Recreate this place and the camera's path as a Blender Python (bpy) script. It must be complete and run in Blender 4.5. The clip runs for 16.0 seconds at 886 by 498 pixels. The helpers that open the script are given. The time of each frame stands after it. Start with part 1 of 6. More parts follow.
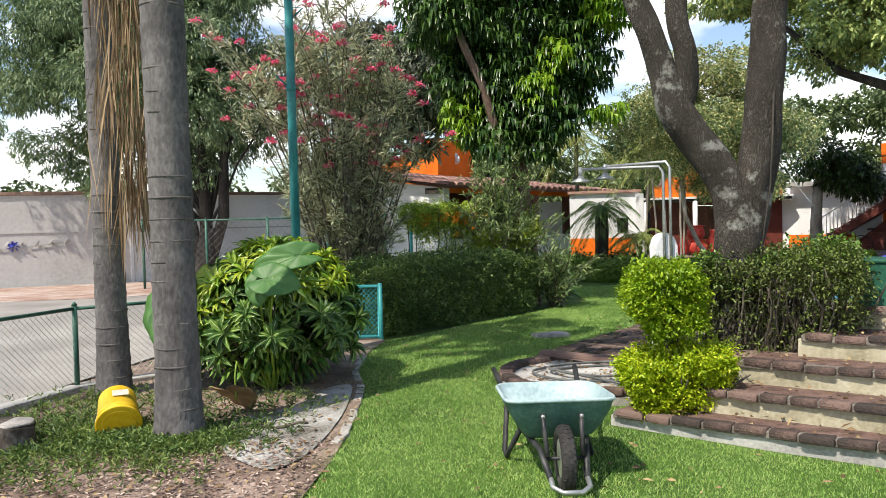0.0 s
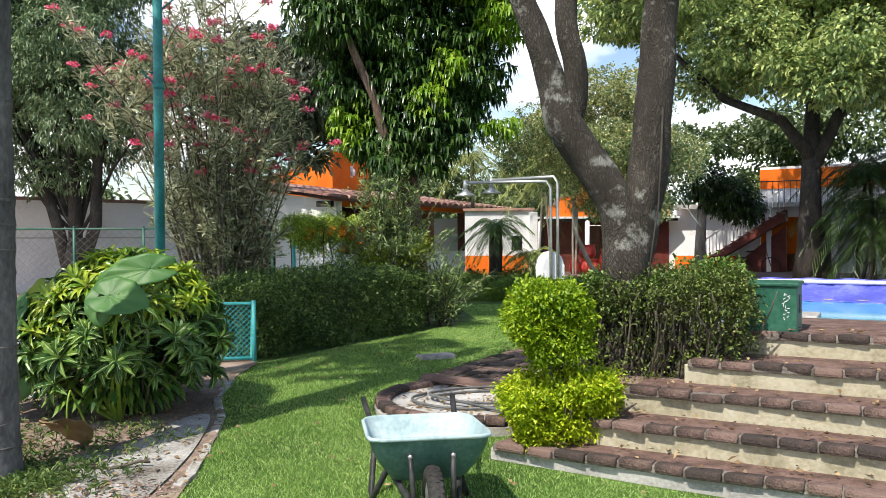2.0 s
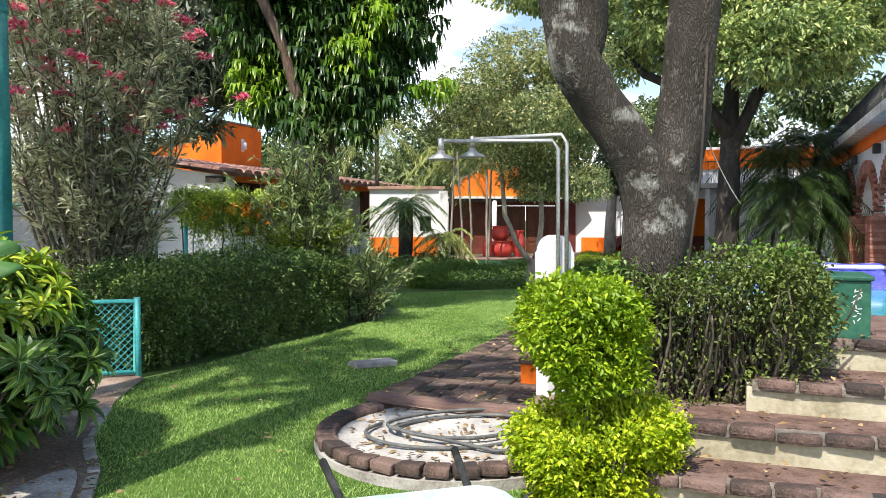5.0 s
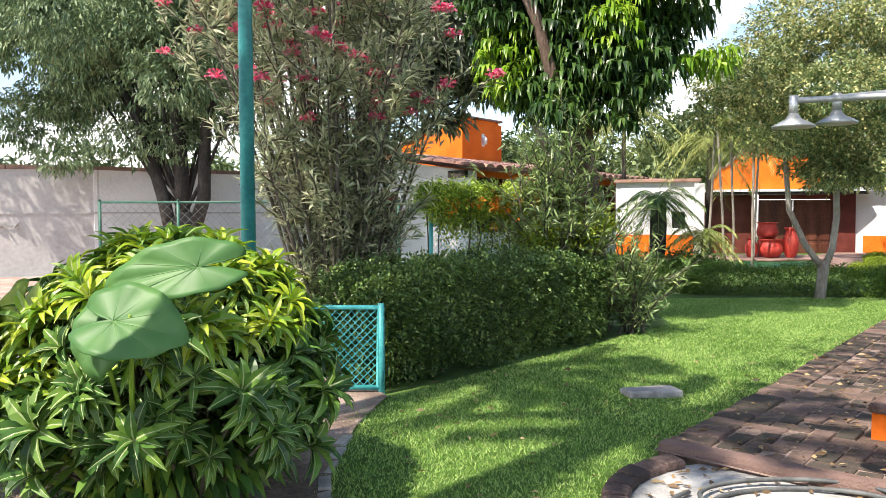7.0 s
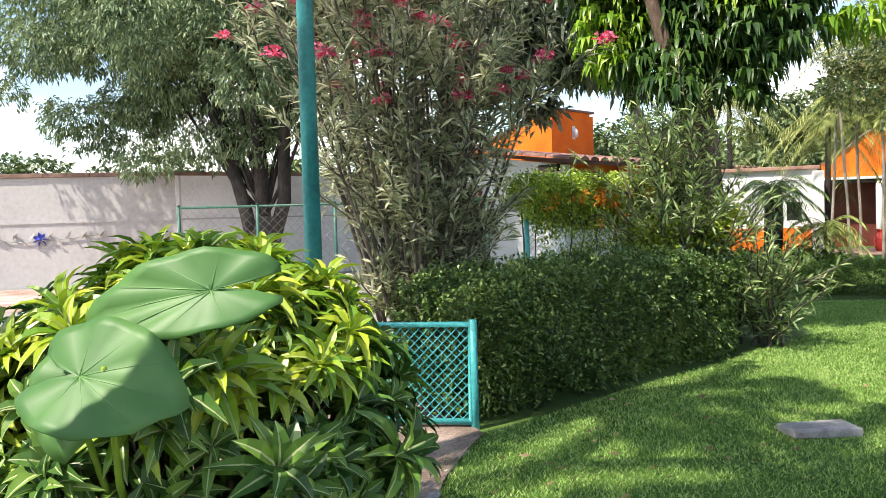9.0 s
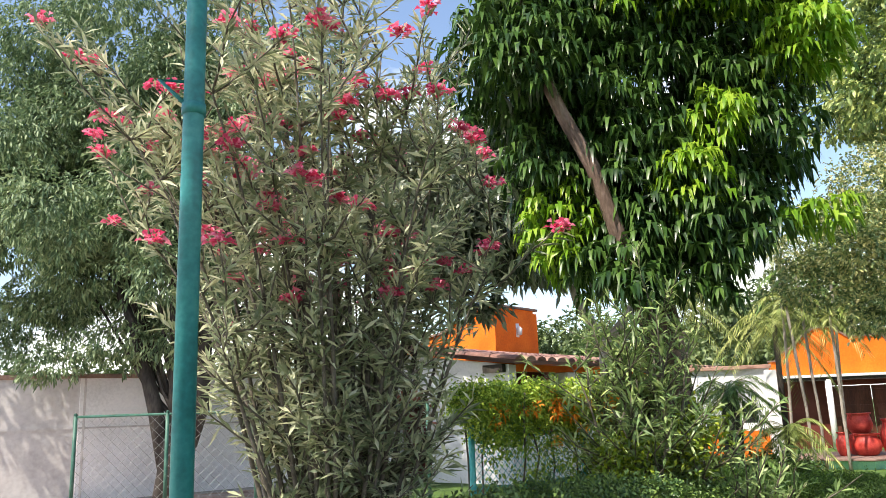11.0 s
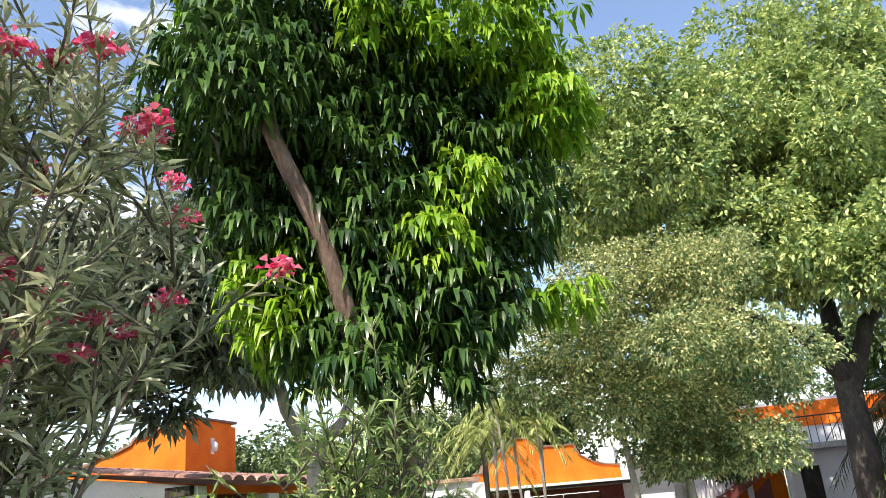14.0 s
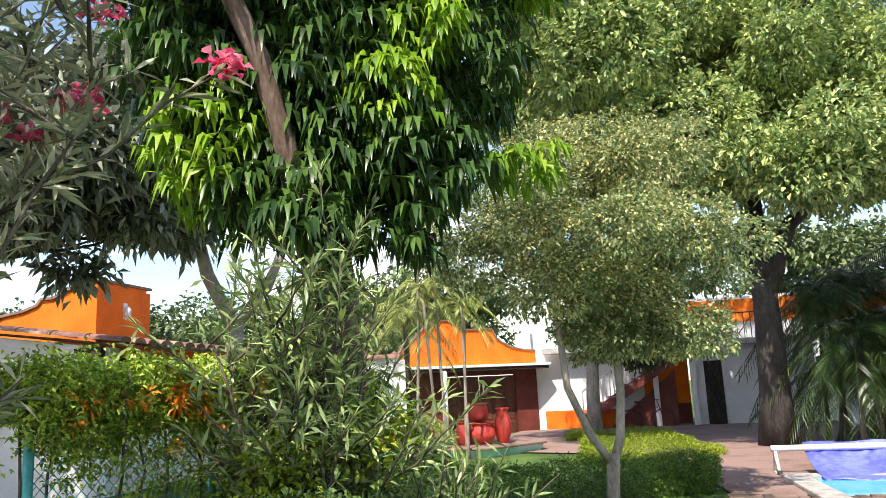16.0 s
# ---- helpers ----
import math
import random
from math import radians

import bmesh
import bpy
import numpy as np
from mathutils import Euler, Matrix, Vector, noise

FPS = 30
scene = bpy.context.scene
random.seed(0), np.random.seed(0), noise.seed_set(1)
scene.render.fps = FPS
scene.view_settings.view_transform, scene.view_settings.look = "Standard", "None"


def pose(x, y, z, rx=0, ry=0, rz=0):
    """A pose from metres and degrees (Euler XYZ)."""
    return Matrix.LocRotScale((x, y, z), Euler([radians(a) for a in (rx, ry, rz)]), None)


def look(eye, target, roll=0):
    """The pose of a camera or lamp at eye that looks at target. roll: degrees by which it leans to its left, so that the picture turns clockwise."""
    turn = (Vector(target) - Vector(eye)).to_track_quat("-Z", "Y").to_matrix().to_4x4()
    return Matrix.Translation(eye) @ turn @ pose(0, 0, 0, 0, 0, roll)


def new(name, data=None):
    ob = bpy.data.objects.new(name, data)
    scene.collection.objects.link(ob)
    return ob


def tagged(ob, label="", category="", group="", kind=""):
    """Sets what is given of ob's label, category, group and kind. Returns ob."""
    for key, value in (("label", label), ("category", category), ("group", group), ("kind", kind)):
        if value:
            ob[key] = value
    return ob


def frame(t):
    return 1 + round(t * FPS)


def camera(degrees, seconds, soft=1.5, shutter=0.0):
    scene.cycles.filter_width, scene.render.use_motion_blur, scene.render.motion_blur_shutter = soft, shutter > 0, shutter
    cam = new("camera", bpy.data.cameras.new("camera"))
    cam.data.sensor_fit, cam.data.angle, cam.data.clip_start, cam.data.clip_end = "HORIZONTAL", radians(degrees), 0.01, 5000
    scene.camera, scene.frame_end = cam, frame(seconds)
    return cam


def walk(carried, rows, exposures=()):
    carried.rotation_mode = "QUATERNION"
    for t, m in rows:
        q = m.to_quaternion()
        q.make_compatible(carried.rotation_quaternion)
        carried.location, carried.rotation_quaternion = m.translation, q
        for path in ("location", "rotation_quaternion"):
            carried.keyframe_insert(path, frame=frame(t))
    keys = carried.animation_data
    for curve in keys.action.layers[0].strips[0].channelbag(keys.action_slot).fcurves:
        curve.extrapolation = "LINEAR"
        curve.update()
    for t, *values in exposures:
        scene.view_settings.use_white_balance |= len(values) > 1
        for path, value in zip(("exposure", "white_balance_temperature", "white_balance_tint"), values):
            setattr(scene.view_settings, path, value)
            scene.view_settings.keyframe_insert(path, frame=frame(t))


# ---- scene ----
cam = camera(59.4, 16.0, soft=0.8)
METRES, EYE, TILT, LEAN, TURN = 8.0, 1.5, 0.0, 0.0, 0.0
ROWS = [
    (0.0, 0.0, 0.0, 0.0, -0.05, -1.71, 1.52),
    (0.5, 0.0118, 0.0077, -0.0006, -2.5, -1.4, 1.09),
    (1.0, 0.0261, 0.0169, -0.0012, -4.62, -0.99, 0.67),
    (1.5, 0.0292, 0.0355, -0.0029, -6.13, -0.79, 0.46),
    (2.0, 0.0262, 0.0627, -0.0012, -7.43, -0.68, 0.38),
    (2.5, 0.0278, 0.0917, -0.002, -9.2, -0.67, 0.34),
    (3.0, 0.0274, 0.125, -0.0014, -11.59, -0.84, 0.24),
    (5.5, -0.0114, 0.326, -0.0023, -15.8, -2.35, 0.13),
    (6.0, -0.0134, 0.3671, -0.0019, -11.65, -2.19, 0.15),
    (6.5, -0.0199, 0.4059, -0.0013, -5.79, -2.16, 0.22),
    (7.0, -0.0212, 0.4414, -0.0025, 1.28, -2.36, 0.24),
    (7.5, -0.0261, 0.4757, -0.0048, 6.64, -3.19, 0.71),
    (8.0, -0.036, 0.5066, -0.0067, 8.87, -4.13, 1.36),
    (10.5, -0.0383, 0.6799, 0.0095, 4.29, 7.28, 2.19),
    (11.0, -0.0406, 0.7106, 0.0159, 3.49, 11.96, 2.07),
    (11.5, -0.045, 0.7387, 0.019, 2.0, 15.8, 2.25),
    (12.0, -0.0452, 0.774, 0.0216, -0.67, 18.27, 3.09),
    (12.5, -0.0479, 0.8057, 0.0227, -4.39, 19.68, 4.21),
    (13.0, -0.0406, 0.8337, 0.0252, -8.78, 20.21, 5.05),
    (13.5, -0.0295, 0.8681, 0.0274, -13.44, 20.01, 5.32),
    (14.0, -0.0286, 0.9004, 0.0233, -17.76, 19.03, 5.06),
    (14.5, -0.031, 0.9261, 0.0215, -20.95, 17.4, 4.67),
    (15.0, -0.0287, 0.9499, 0.0183, -22.88, 15.23, 4.28),
    (15.5, -0.0308, 0.9627, 0.0161, -23.83, 12.82, 3.68),
    (16.0, -0.0306, 0.9703, 0.0126, -24.23, 10.37, 2.69),
]
walk(cam, [(t, pose(0, 0, EYE, TILT, LEAN, TURN) @ pose(METRES * x, METRES * y, METRES * z, 90 + pitch, roll, yaw)) for t, x, y, z, yaw, pitch, roll in ROWS], [(0.0, 0.36, 6900, 10), (3.0, 0.47, 6700, 11), (5.5, 0.76, 6800, 12), (6.5, 0.94, 6900, 13), (10.5, 0.92, 6950, 12), (13.5, 1.02, 6900, 13), (16.0, 0.93, 6900, 13)])

# ---- light ----
SUN_FROM = Vector((-0.48, -0.48, 1.0)).normalized()
world = bpy.data.worlds.new("sky")
scene.world = world
world.use_nodes = True
wn, wl = world.node_tree.nodes, world.node_tree.links
wn.clear()
sky = wn.new("ShaderNodeTexSky")
sky.sky_type = "NISHITA"
sky.sun_disc = False
sky.sun_elevation = math.asin(SUN_FROM.z)
sky.sun_rotation = math.atan2(SUN_FROM.x, SUN_FROM.y)
sky.air_density, sky.dust_density, sky.ozone_density = 1.0, 0.6, 1.6
coord = wn.new("ShaderNodeTexCoord")
mapping = wn.new("ShaderNodeMapping")
mapping.inputs["Scale"].default_value = (1.0, 1.0, 2.2)
cloud = wn.new("ShaderNodeTexNoise")
cloud.inputs["Scale"].default_value = 2.3
cloud.inputs["Detail"].default_value = 7.0
cloud.inputs["Roughness"].default_value = 0.52
ramp = wn.new("ShaderNodeValToRGB")
ramp.color_ramp.elements[0].position, ramp.color_ramp.elements[1].position = 0.56, 0.66
mix = wn.new("ShaderNodeMixRGB")
mix.inputs[2].default_value = (9.0, 9.2, 9.6, 1)
back = wn.new("ShaderNodeBackground")
back.inputs["Strength"].default_value = 0.15
wout = wn.new("ShaderNodeOutputWorld")
wl.new(coord.outputs["Generated"], mapping.inputs["Vector"])
wl.new(mapping.outputs[0], cloud.inputs["Vector"])
axis = wn.new("ShaderNodeSeparateXYZ")
bank = wn.new("ShaderNodeMapRange")
bank.inputs["From Min"].default_value, bank.inputs["From Max"].default_value = 0.05, 0.5
bank.inputs["To Min"].default_value, bank.inputs["To Max"].default_value = 0.12, -0.03
heap = wn.new("ShaderNodeMath")
heap.operation = "ADD"
wl.new(coord.outputs["Generated"], axis.inputs[0])
wl.new(axis.outputs["Z"], bank.inputs["Value"])
wl.new(cloud.outputs[0], heap.inputs[0])
wl.new(bank.outputs[0], heap.inputs[1])
wl.new(heap.outputs[0], ramp.inputs[0])
wl.new(ramp.outputs[0], mix.inputs[0])
wl.new(sky.outputs[0], mix.inputs[1])
wl.new(mix.outputs[0], back.inputs["Color"])
wl.new(back.outputs[0], wout.inputs["Surface"])
sun = new("sun", bpy.data.lights.new("sun", "SUN"))
sun.data.energy, sun.data.angle, sun.data.color = 4.6, radians(0.6), (1.0, 0.95, 0.86)
sun.matrix_world = look(SUN_FROM * 50, (0, 0, 0))



# ---- materials ----
def material(name, stops, scale=8.0, rough=0.8, bump=0.3, fine=60.0, metal=0.0, vary=0.0, spec=0.4, translucent=0.0, stretch=(1, 1, 1), island=True, reach=0.15):
    """Grain at two scales between colour stops, relief, and a change from piece to piece."""
    mat = bpy.data.materials.new(name)
    mat.use_nodes = True
    n, l = mat.node_tree.nodes, mat.node_tree.links
    bsdf = n["Principled BSDF"]
    co = n.new("ShaderNodeTexCoord")
    mp = n.new("ShaderNodeMapping")
    mp.inputs["Scale"].default_value = stretch
    l.new(co.outputs["Object"], mp.inputs["Vector"])
    big, small = n.new("ShaderNodeTexNoise"), n.new("ShaderNodeTexNoise")
    big.inputs["Scale"].default_value, small.inputs["Scale"].default_value = scale, fine
    big.inputs["Detail"].default_value, small.inputs["Detail"].default_value = 5.0, 3.0
    for tex in (big, small):
        l.new(mp.outputs[0], tex.inputs["Vector"])
    add = n.new("ShaderNodeMath")
    add.operation = "MULTIPLY_ADD"
    add.inputs[1].default_value = 0.35
    l.new(small.outputs[0], add.inputs[0])
    half = n.new("ShaderNodeMath")
    half.operation = "MULTIPLY"
    half.inputs[1].default_value = 0.65
    l.new(big.outputs[0], half.inputs[0])
    l.new(half.outputs[0], add.inputs[2])
    source = add.outputs[0]
    if vary:
        rnd = n.new("ShaderNodeNewGeometry").outputs["Random Per Island"] if island else n.new("ShaderNodeObjectInfo").outputs["Random"]
        sub = n.new("ShaderNodeMath")
        sub.operation = "SUBTRACT"
        sub.inputs[1].default_value = 0.5
        l.new(rnd, sub.inputs[0])
        mul = n.new("ShaderNodeMath")
        mul.operation = "MULTIPLY_ADD"
        mul.inputs[1].default_value = vary
        l.new(sub.outputs[0], mul.inputs[0])
        l.new(source, mul.inputs[2])
        source = mul.outputs[0]
    cr = n.new("ShaderNodeValToRGB")
    el = cr.color_ramp.elements
    el[0].position, el[1].position = 0.5 - reach, 0.5 + reach
    el[0].color, el[1].color = (*stops[0], 1), (*stops[-1], 1)
    for i, c in enumerate(stops[1:-1]):
        e = el.new(0.5 - reach + 2 * reach * (i + 1) / (len(stops) - 1))
        e.color = (*c, 1)
    l.new(source, cr.inputs[0])
    l.new(cr.outputs[0], bsdf.inputs["Base Color"])
    bsdf.inputs["Roughness"].default_value = rough
    bsdf.inputs["Metallic"].default_value = metal
    bsdf.inputs["Specular IOR Level"].default_value = spec
    if bump:
        bp = n.new("ShaderNodeBump")
        bp.inputs["Strength"].default_value = bump
        bp.inputs["Distance"].default_value = 0.01
        l.new(small.outputs[0], bp.inputs["Height"])
        l.new(bp.outputs[0], bsdf.inputs["Normal"])
    if translucent:
        tr = n.new("ShaderNodeBsdfTranslucent")
        l.new(cr.outputs[0], tr.inputs["Color"])
        mx = n.new("ShaderNodeMixShader")
        mx.inputs[0].default_value = translucent
        l.new(bsdf.outputs[0], mx.inputs[1])
        l.new(tr.outputs[0], mx.inputs[2])
        l.new(mx.outputs[0], n["Material Output"].inputs["Surface"])
    return mat


def leafy(name, stops, rough=0.45, translucent=0.3, vary=0.55):
    return material(name, stops, scale=1.3, fine=9.0, rough=rough, bump=0.0, vary=vary, translucent=translucent, spec=0.5, reach=0.2)


M_LAWN = material("lawn_soil", [(0.03, 0.064, 0.01), (0.06, 0.119, 0.017), (0.093, 0.153, 0.03)], 1.4, 0.9, 0.8, 70)
M_BLADE = leafy("grass_blade", [(0.112, 0.241, 0.034), (0.244, 0.448, 0.088), (0.488, 0.64, 0.206)], 0.55, 0.35, 0.7)
M_SOIL = material("litter_soil", [(0.10, 0.072, 0.055), (0.21, 0.15, 0.12), (0.38, 0.29, 0.24)], 3, 0.95, 0.9, 45)
M_SAND = material("pale_sand", [(0.10, 0.085, 0.065), (0.30, 0.29, 0.27), (0.50, 0.49, 0.47)], 2.6, 0.95, 0.8, 50)
M_COURT = material("court_concrete", [(0.21, 0.195, 0.18), (0.285, 0.265, 0.245), (0.36, 0.34, 0.315)], 0.8, 0.9, 0.3, 30)
M_LITTER = material("red_leaf_litter", [(0.22, 0.12, 0.09), (0.38, 0.26, 0.21), (0.50, 0.45, 0.42)], 2.2, 0.95, 0.6, 30)
M_BRICK = material("old_brick", [(0.045, 0.034, 0.03), (0.095, 0.062, 0.052), (0.19, 0.125, 0.105)], 9, 0.85, 0.8, 70, vary=0.45, island=False)
M_BRICKJ = material("old_brick_joined", [(0.055, 0.036, 0.03), (0.11, 0.065, 0.052), (0.19, 0.12, 0.10)], 9, 0.85, 0.8, 70, vary=0.45)
M_BRICKPATH = material("mossy_path_brick", [(0.06, 0.05, 0.038), (0.12, 0.08, 0.062), (0.19, 0.125, 0.10)], 6, 0.85, 0.8, 60, vary=0.4, island=False)
M_BRICKPATHJ = material("mossy_path_brick_joined", [(0.06, 0.05, 0.038), (0.12, 0.08, 0.062), (0.19, 0.125, 0.10)], 6, 0.85, 0.8, 60, vary=0.4)
M_REDPAVE = material("red_paving", [(0.10, 0.058, 0.047), (0.165, 0.095, 0.077), (0.25, 0.165, 0.14)], 1.5, 0.85, 0.5, 25, vary=0.3)
M_MORTAR = material("grey_mortar", [(0.22, 0.20, 0.18), (0.36, 0.34, 0.31), (0.48, 0.46, 0.43)], 6, 0.95, 0.6, 60)
M_OLDMORTAR = material("stained_mortar", [(0.09, 0.075, 0.062), (0.16, 0.14, 0.12), (0.27, 0.245, 0.21)], 7, 0.95, 0.6, 60)
M_CONCRETE = material("weathered_concrete", [(0.26, 0.25, 0.24), (0.40, 0.39, 0.37), (0.52, 0.51, 0.49)], 4, 0.9, 0.5, 50)
M_CREAM = material("cream_riser_paint", [(0.27, 0.245, 0.16), (0.41, 0.375, 0.265), (0.49, 0.46, 0.35)], 4, 0.8, 0.5, 35)
M_WHITE = material("white_limewash", [(0.62, 0.62, 0.635), (0.76, 0.76, 0.775), (0.82, 0.82, 0.825)], 0.9, 0.85, 0.25, 20)
M_WALL = material("old_white_wall", [(0.35, 0.335, 0.33), (0.44, 0.425, 0.42), (0.50, 0.485, 0.48)], 0.5, 0.9, 0.25, 12)
M_COPING = material("brown_coping", [(0.14, 0.09, 0.07), (0.22, 0.14, 0.11), (0.30, 0.20, 0.15)], 3, 0.9, 0.6, 30)
M_ORANGE = material("orange_plaster", [(0.66, 0.115, 0.005), (0.80, 0.155, 0.007), (0.88, 0.20, 0.015)], 1.2, 0.85, 0.3, 18)
M_TERRA = material("clay_tile", [(0.14, 0.075, 0.065), (0.27, 0.14, 0.11), (0.40, 0.24, 0.19)], 3, 0.85, 0.4, 25, vary=0.5, island=False)
M_DARKRED = material("dark_red_paint", [(0.09, 0.018, 0.014), (0.14, 0.03, 0.022), (0.19, 0.05, 0.035)], 2, 0.6, 0.2, 30)
M_DOORWOOD = material("brown_door_wood", [(0.07, 0.022, 0.014), (0.12, 0.038, 0.022), (0.18, 0.065, 0.04)], 5, 0.5, 0.4, 40, stretch=(1, 1, 0.15))
M_REDCLAY = material("red_painted_clay", [(0.42, 0.035, 0.028), (0.56, 0.06, 0.045), (0.64, 0.11, 0.08)], 4, 0.5, 0.2, 30)
M_TURQ = material("turquoise_paint", [(0.03, 0.26, 0.26), (0.05, 0.36, 0.36), (0.12, 0.44, 0.43)], 5, 0.45, 0.2, 40)
M_POLE = material("teal_pole_paint", [(0.012, 0.13, 0.14), (0.02, 0.20, 0.21), (0.05, 0.27, 0.27)], 4, 0.4, 0.15, 30)
M_BASIN = material("pale_turquoise_plaster", [(0.22, 0.52, 0.47), (0.34, 0.64, 0.58), (0.45, 0.70, 0.65)], 2, 0.7, 0.3, 25)
M_GREENPAINT = material("dark_green_paint", [(0.012, 0.07, 0.045), (0.02, 0.11, 0.07), (0.045, 0.15, 0.10)], 4, 0.45, 0.2, 35)
M_FENCEGREEN = material("fence_green", [(0.015, 0.07, 0.05), (0.03, 0.11, 0.08), (0.07, 0.16, 0.12)], 6, 0.5, 0.2, 40)
M_WIRE = material("galvanised_wire", [(0.20, 0.23, 0.21), (0.32, 0.34, 0.33), (0.42, 0.44, 0.43)], 8, 0.5, 0.0, 40, metal=0.5)
M_PIPE = material("galvanised_pipe", [(0.28, 0.29, 0.29), (0.42, 0.43, 0.43), (0.55, 0.56, 0.56)], 8, 0.4, 0.2, 50, metal=0.7)
M_PALM = material("palm_bark", [(0.062, 0.058, 0.058), (0.113, 0.106, 0.105), (0.187, 0.176, 0.173)], 5, 0.95, 0.8, 40, stretch=(1, 1, 0.5))
M_PALMRING = material("palm_ring_scar", [(0.06, 0.055, 0.05), (0.11, 0.10, 0.095), (0.17, 0.16, 0.15)], 9, 0.95, 0.6, 50)
M_BARK = material("tree_bark", [(0.020, 0.016, 0.013), (0.052, 0.042, 0.034), (0.078, 0.064, 0.053), (0.17, 0.16, 0.148)], 5, 0.95, 1.0, 30, stretch=(1, 1, 0.75), reach=0.13)
def lichen_bark(name, base, furrow, lichen):
    """Furrowed bark with scaly plates and pale lichen crusts."""
    mat = material(name, base, 5, 0.95, 0.0, 34, stretch=(1, 1, 0.6), reach=0.14)
    n, l = mat.node_tree.nodes, mat.node_tree.links
    bsdf = n["Principled BSDF"]
    co = n["Texture Coordinate"]
    mp = n.new("ShaderNodeMapping")
    mp.inputs["Scale"].default_value = (1, 1, 0.28)
    l.new(co.outputs["Object"], mp.inputs["Vector"])
    crack = n.new("ShaderNodeTexVoronoi")
    crack.feature = "DISTANCE_TO_EDGE"
    crack.inputs["Scale"].default_value = 62.0
    warp = n.new("ShaderNodeTexNoise")
    warp.inputs["Scale"].default_value, warp.inputs["Detail"].default_value = 9.0, 4.0
    l.new(mp.outputs[0], warp.inputs["Vector"])
    bent = n.new("ShaderNodeMixRGB")
    bent.inputs[0].default_value = 0.22
    l.new(mp.outputs[0], bent.inputs[1])
    l.new(warp.outputs["Color"], bent.inputs[2])
    l.new(bent.outputs[0], crack.inputs["Vector"])
    wide = n.new("ShaderNodeMapRange")
    wide.inputs["From Max"].default_value = 0.30
    l.new(crack.outputs["Distance"], wide.inputs["Value"])
    dark = n.new("ShaderNodeMixRGB")
    dark.inputs[1].default_value = (*furrow, 1)
    l.new(wide.outputs[0], dark.inputs[0])
    old = bsdf.inputs["Base Color"].links[0].from_socket
    l.new(old, dark.inputs[2])
    spots = n.new("ShaderNodeTexNoise")
    spots.inputs["Scale"].default_value, spots.inputs["Detail"].default_value, spots.inputs["Roughness"].default_value = 4.2, 8.0, 0.68
    l.new(co.outputs["Object"], spots.inputs["Vector"])
    cut = n.new("ShaderNodeMapRange")
    cut.inputs["From Min"].default_value, cut.inputs["From Max"].default_value = 0.56, 0.64
    l.new(spots.outputs[0], cut.inputs["Value"])
    crust = n.new("ShaderNodeMixRGB")
    crust.inputs[2].default_value = (*lichen, 1)
    l.new(cut.outputs[0], crust.inputs[0])
    l.new(dark.outputs[0], crust.inputs[1])
    l.new(crust.outputs[0], bsdf.inputs["Base Color"])
    bp = n.new("ShaderNodeBump")
    bp.inputs["Strength"].default_value, bp.inputs["Distance"].default_value = 0.8, 0.010
    l.new(wide.outputs[0], bp.inputs["Height"])
    l.new(bp.outputs[0], bsdf.inputs["Normal"])
    return mat


M_LICHENBARK = lichen_bark("lichen_marked_bark", [(0.034, 0.028, 0.023), (0.068, 0.057, 0.048), (0.13, 0.115, 0.10)], (0.036, 0.030, 0.024), (0.25, 0.25, 0.225))
M_PALEBARK = material("pale_bark", [(0.18, 0.15, 0.12), (0.30, 0.26, 0.22), (0.42, 0.37, 0.32)], 6, 0.95, 0.8, 38, stretch=(1, 1, 0.4))
M_MANGOBARK = material("mango_bark", [(0.07, 0.045, 0.033), (0.14, 0.092, 0.07), (0.24, 0.17, 0.135)], 6, 0.95, 0.9, 38, stretch=(1, 1, 0.4))
M_DARKBARK = material("dark_bark", [(0.02, 0.017, 0.015), (0.042, 0.036, 0.031), (0.08, 0.07, 0.06)], 5, 0.95, 1.0, 30, stretch=(1, 1, 0.35))
M_TWIG = material("shrub_stem", [(0.05, 0.042, 0.03), (0.10, 0.085, 0.065), (0.17, 0.145, 0.115)], 8, 0.9, 0.4, 50)
M_STRAW = material("dry_frond", [(0.16, 0.10, 0.055), (0.28, 0.19, 0.11), (0.40, 0.29, 0.18)], 6, 0.9, 0.2, 40, vary=0.5, translucent=0.15)
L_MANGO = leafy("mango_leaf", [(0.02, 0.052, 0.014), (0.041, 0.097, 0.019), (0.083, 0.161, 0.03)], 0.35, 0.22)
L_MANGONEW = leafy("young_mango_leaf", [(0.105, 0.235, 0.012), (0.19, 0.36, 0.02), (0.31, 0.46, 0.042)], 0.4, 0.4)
L_OLEANDER = leafy("oleander_leaf", [(0.20, 0.245, 0.135), (0.37, 0.41, 0.245), (0.60, 0.60, 0.40)], 0.5, 0.33)
L_OLEANDERNEW = leafy("young_oleander_leaf", [(0.14, 0.228, 0.083), (0.257, 0.361, 0.129), (0.421, 0.513, 0.204)], 0.45, 0.3)
L_FLOWER = leafy("pink_petal", [(0.68, 0.05, 0.15), (0.84, 0.12, 0.26), (0.90, 0.30, 0.42)], 0.6, 0.35)
L_TRUMPET = leafy("orange_petal", [(0.75, 0.12, 0.01), (0.88, 0.22, 0.015), (0.92, 0.34, 0.03)], 0.6, 0.35)
L_CROTON = leafy("croton_leaf", [(0.030, 0.085, 0.018), (0.066, 0.165, 0.030), (0.17, 0.30, 0.048)], 0.4, 0.25)
L_CROTONYELLOW = leafy("yellow_lit_croton_leaf", [(0.129, 0.272, 0.016), (0.258, 0.395, 0.024), (0.447, 0.519, 0.04)], 0.35, 0.25)
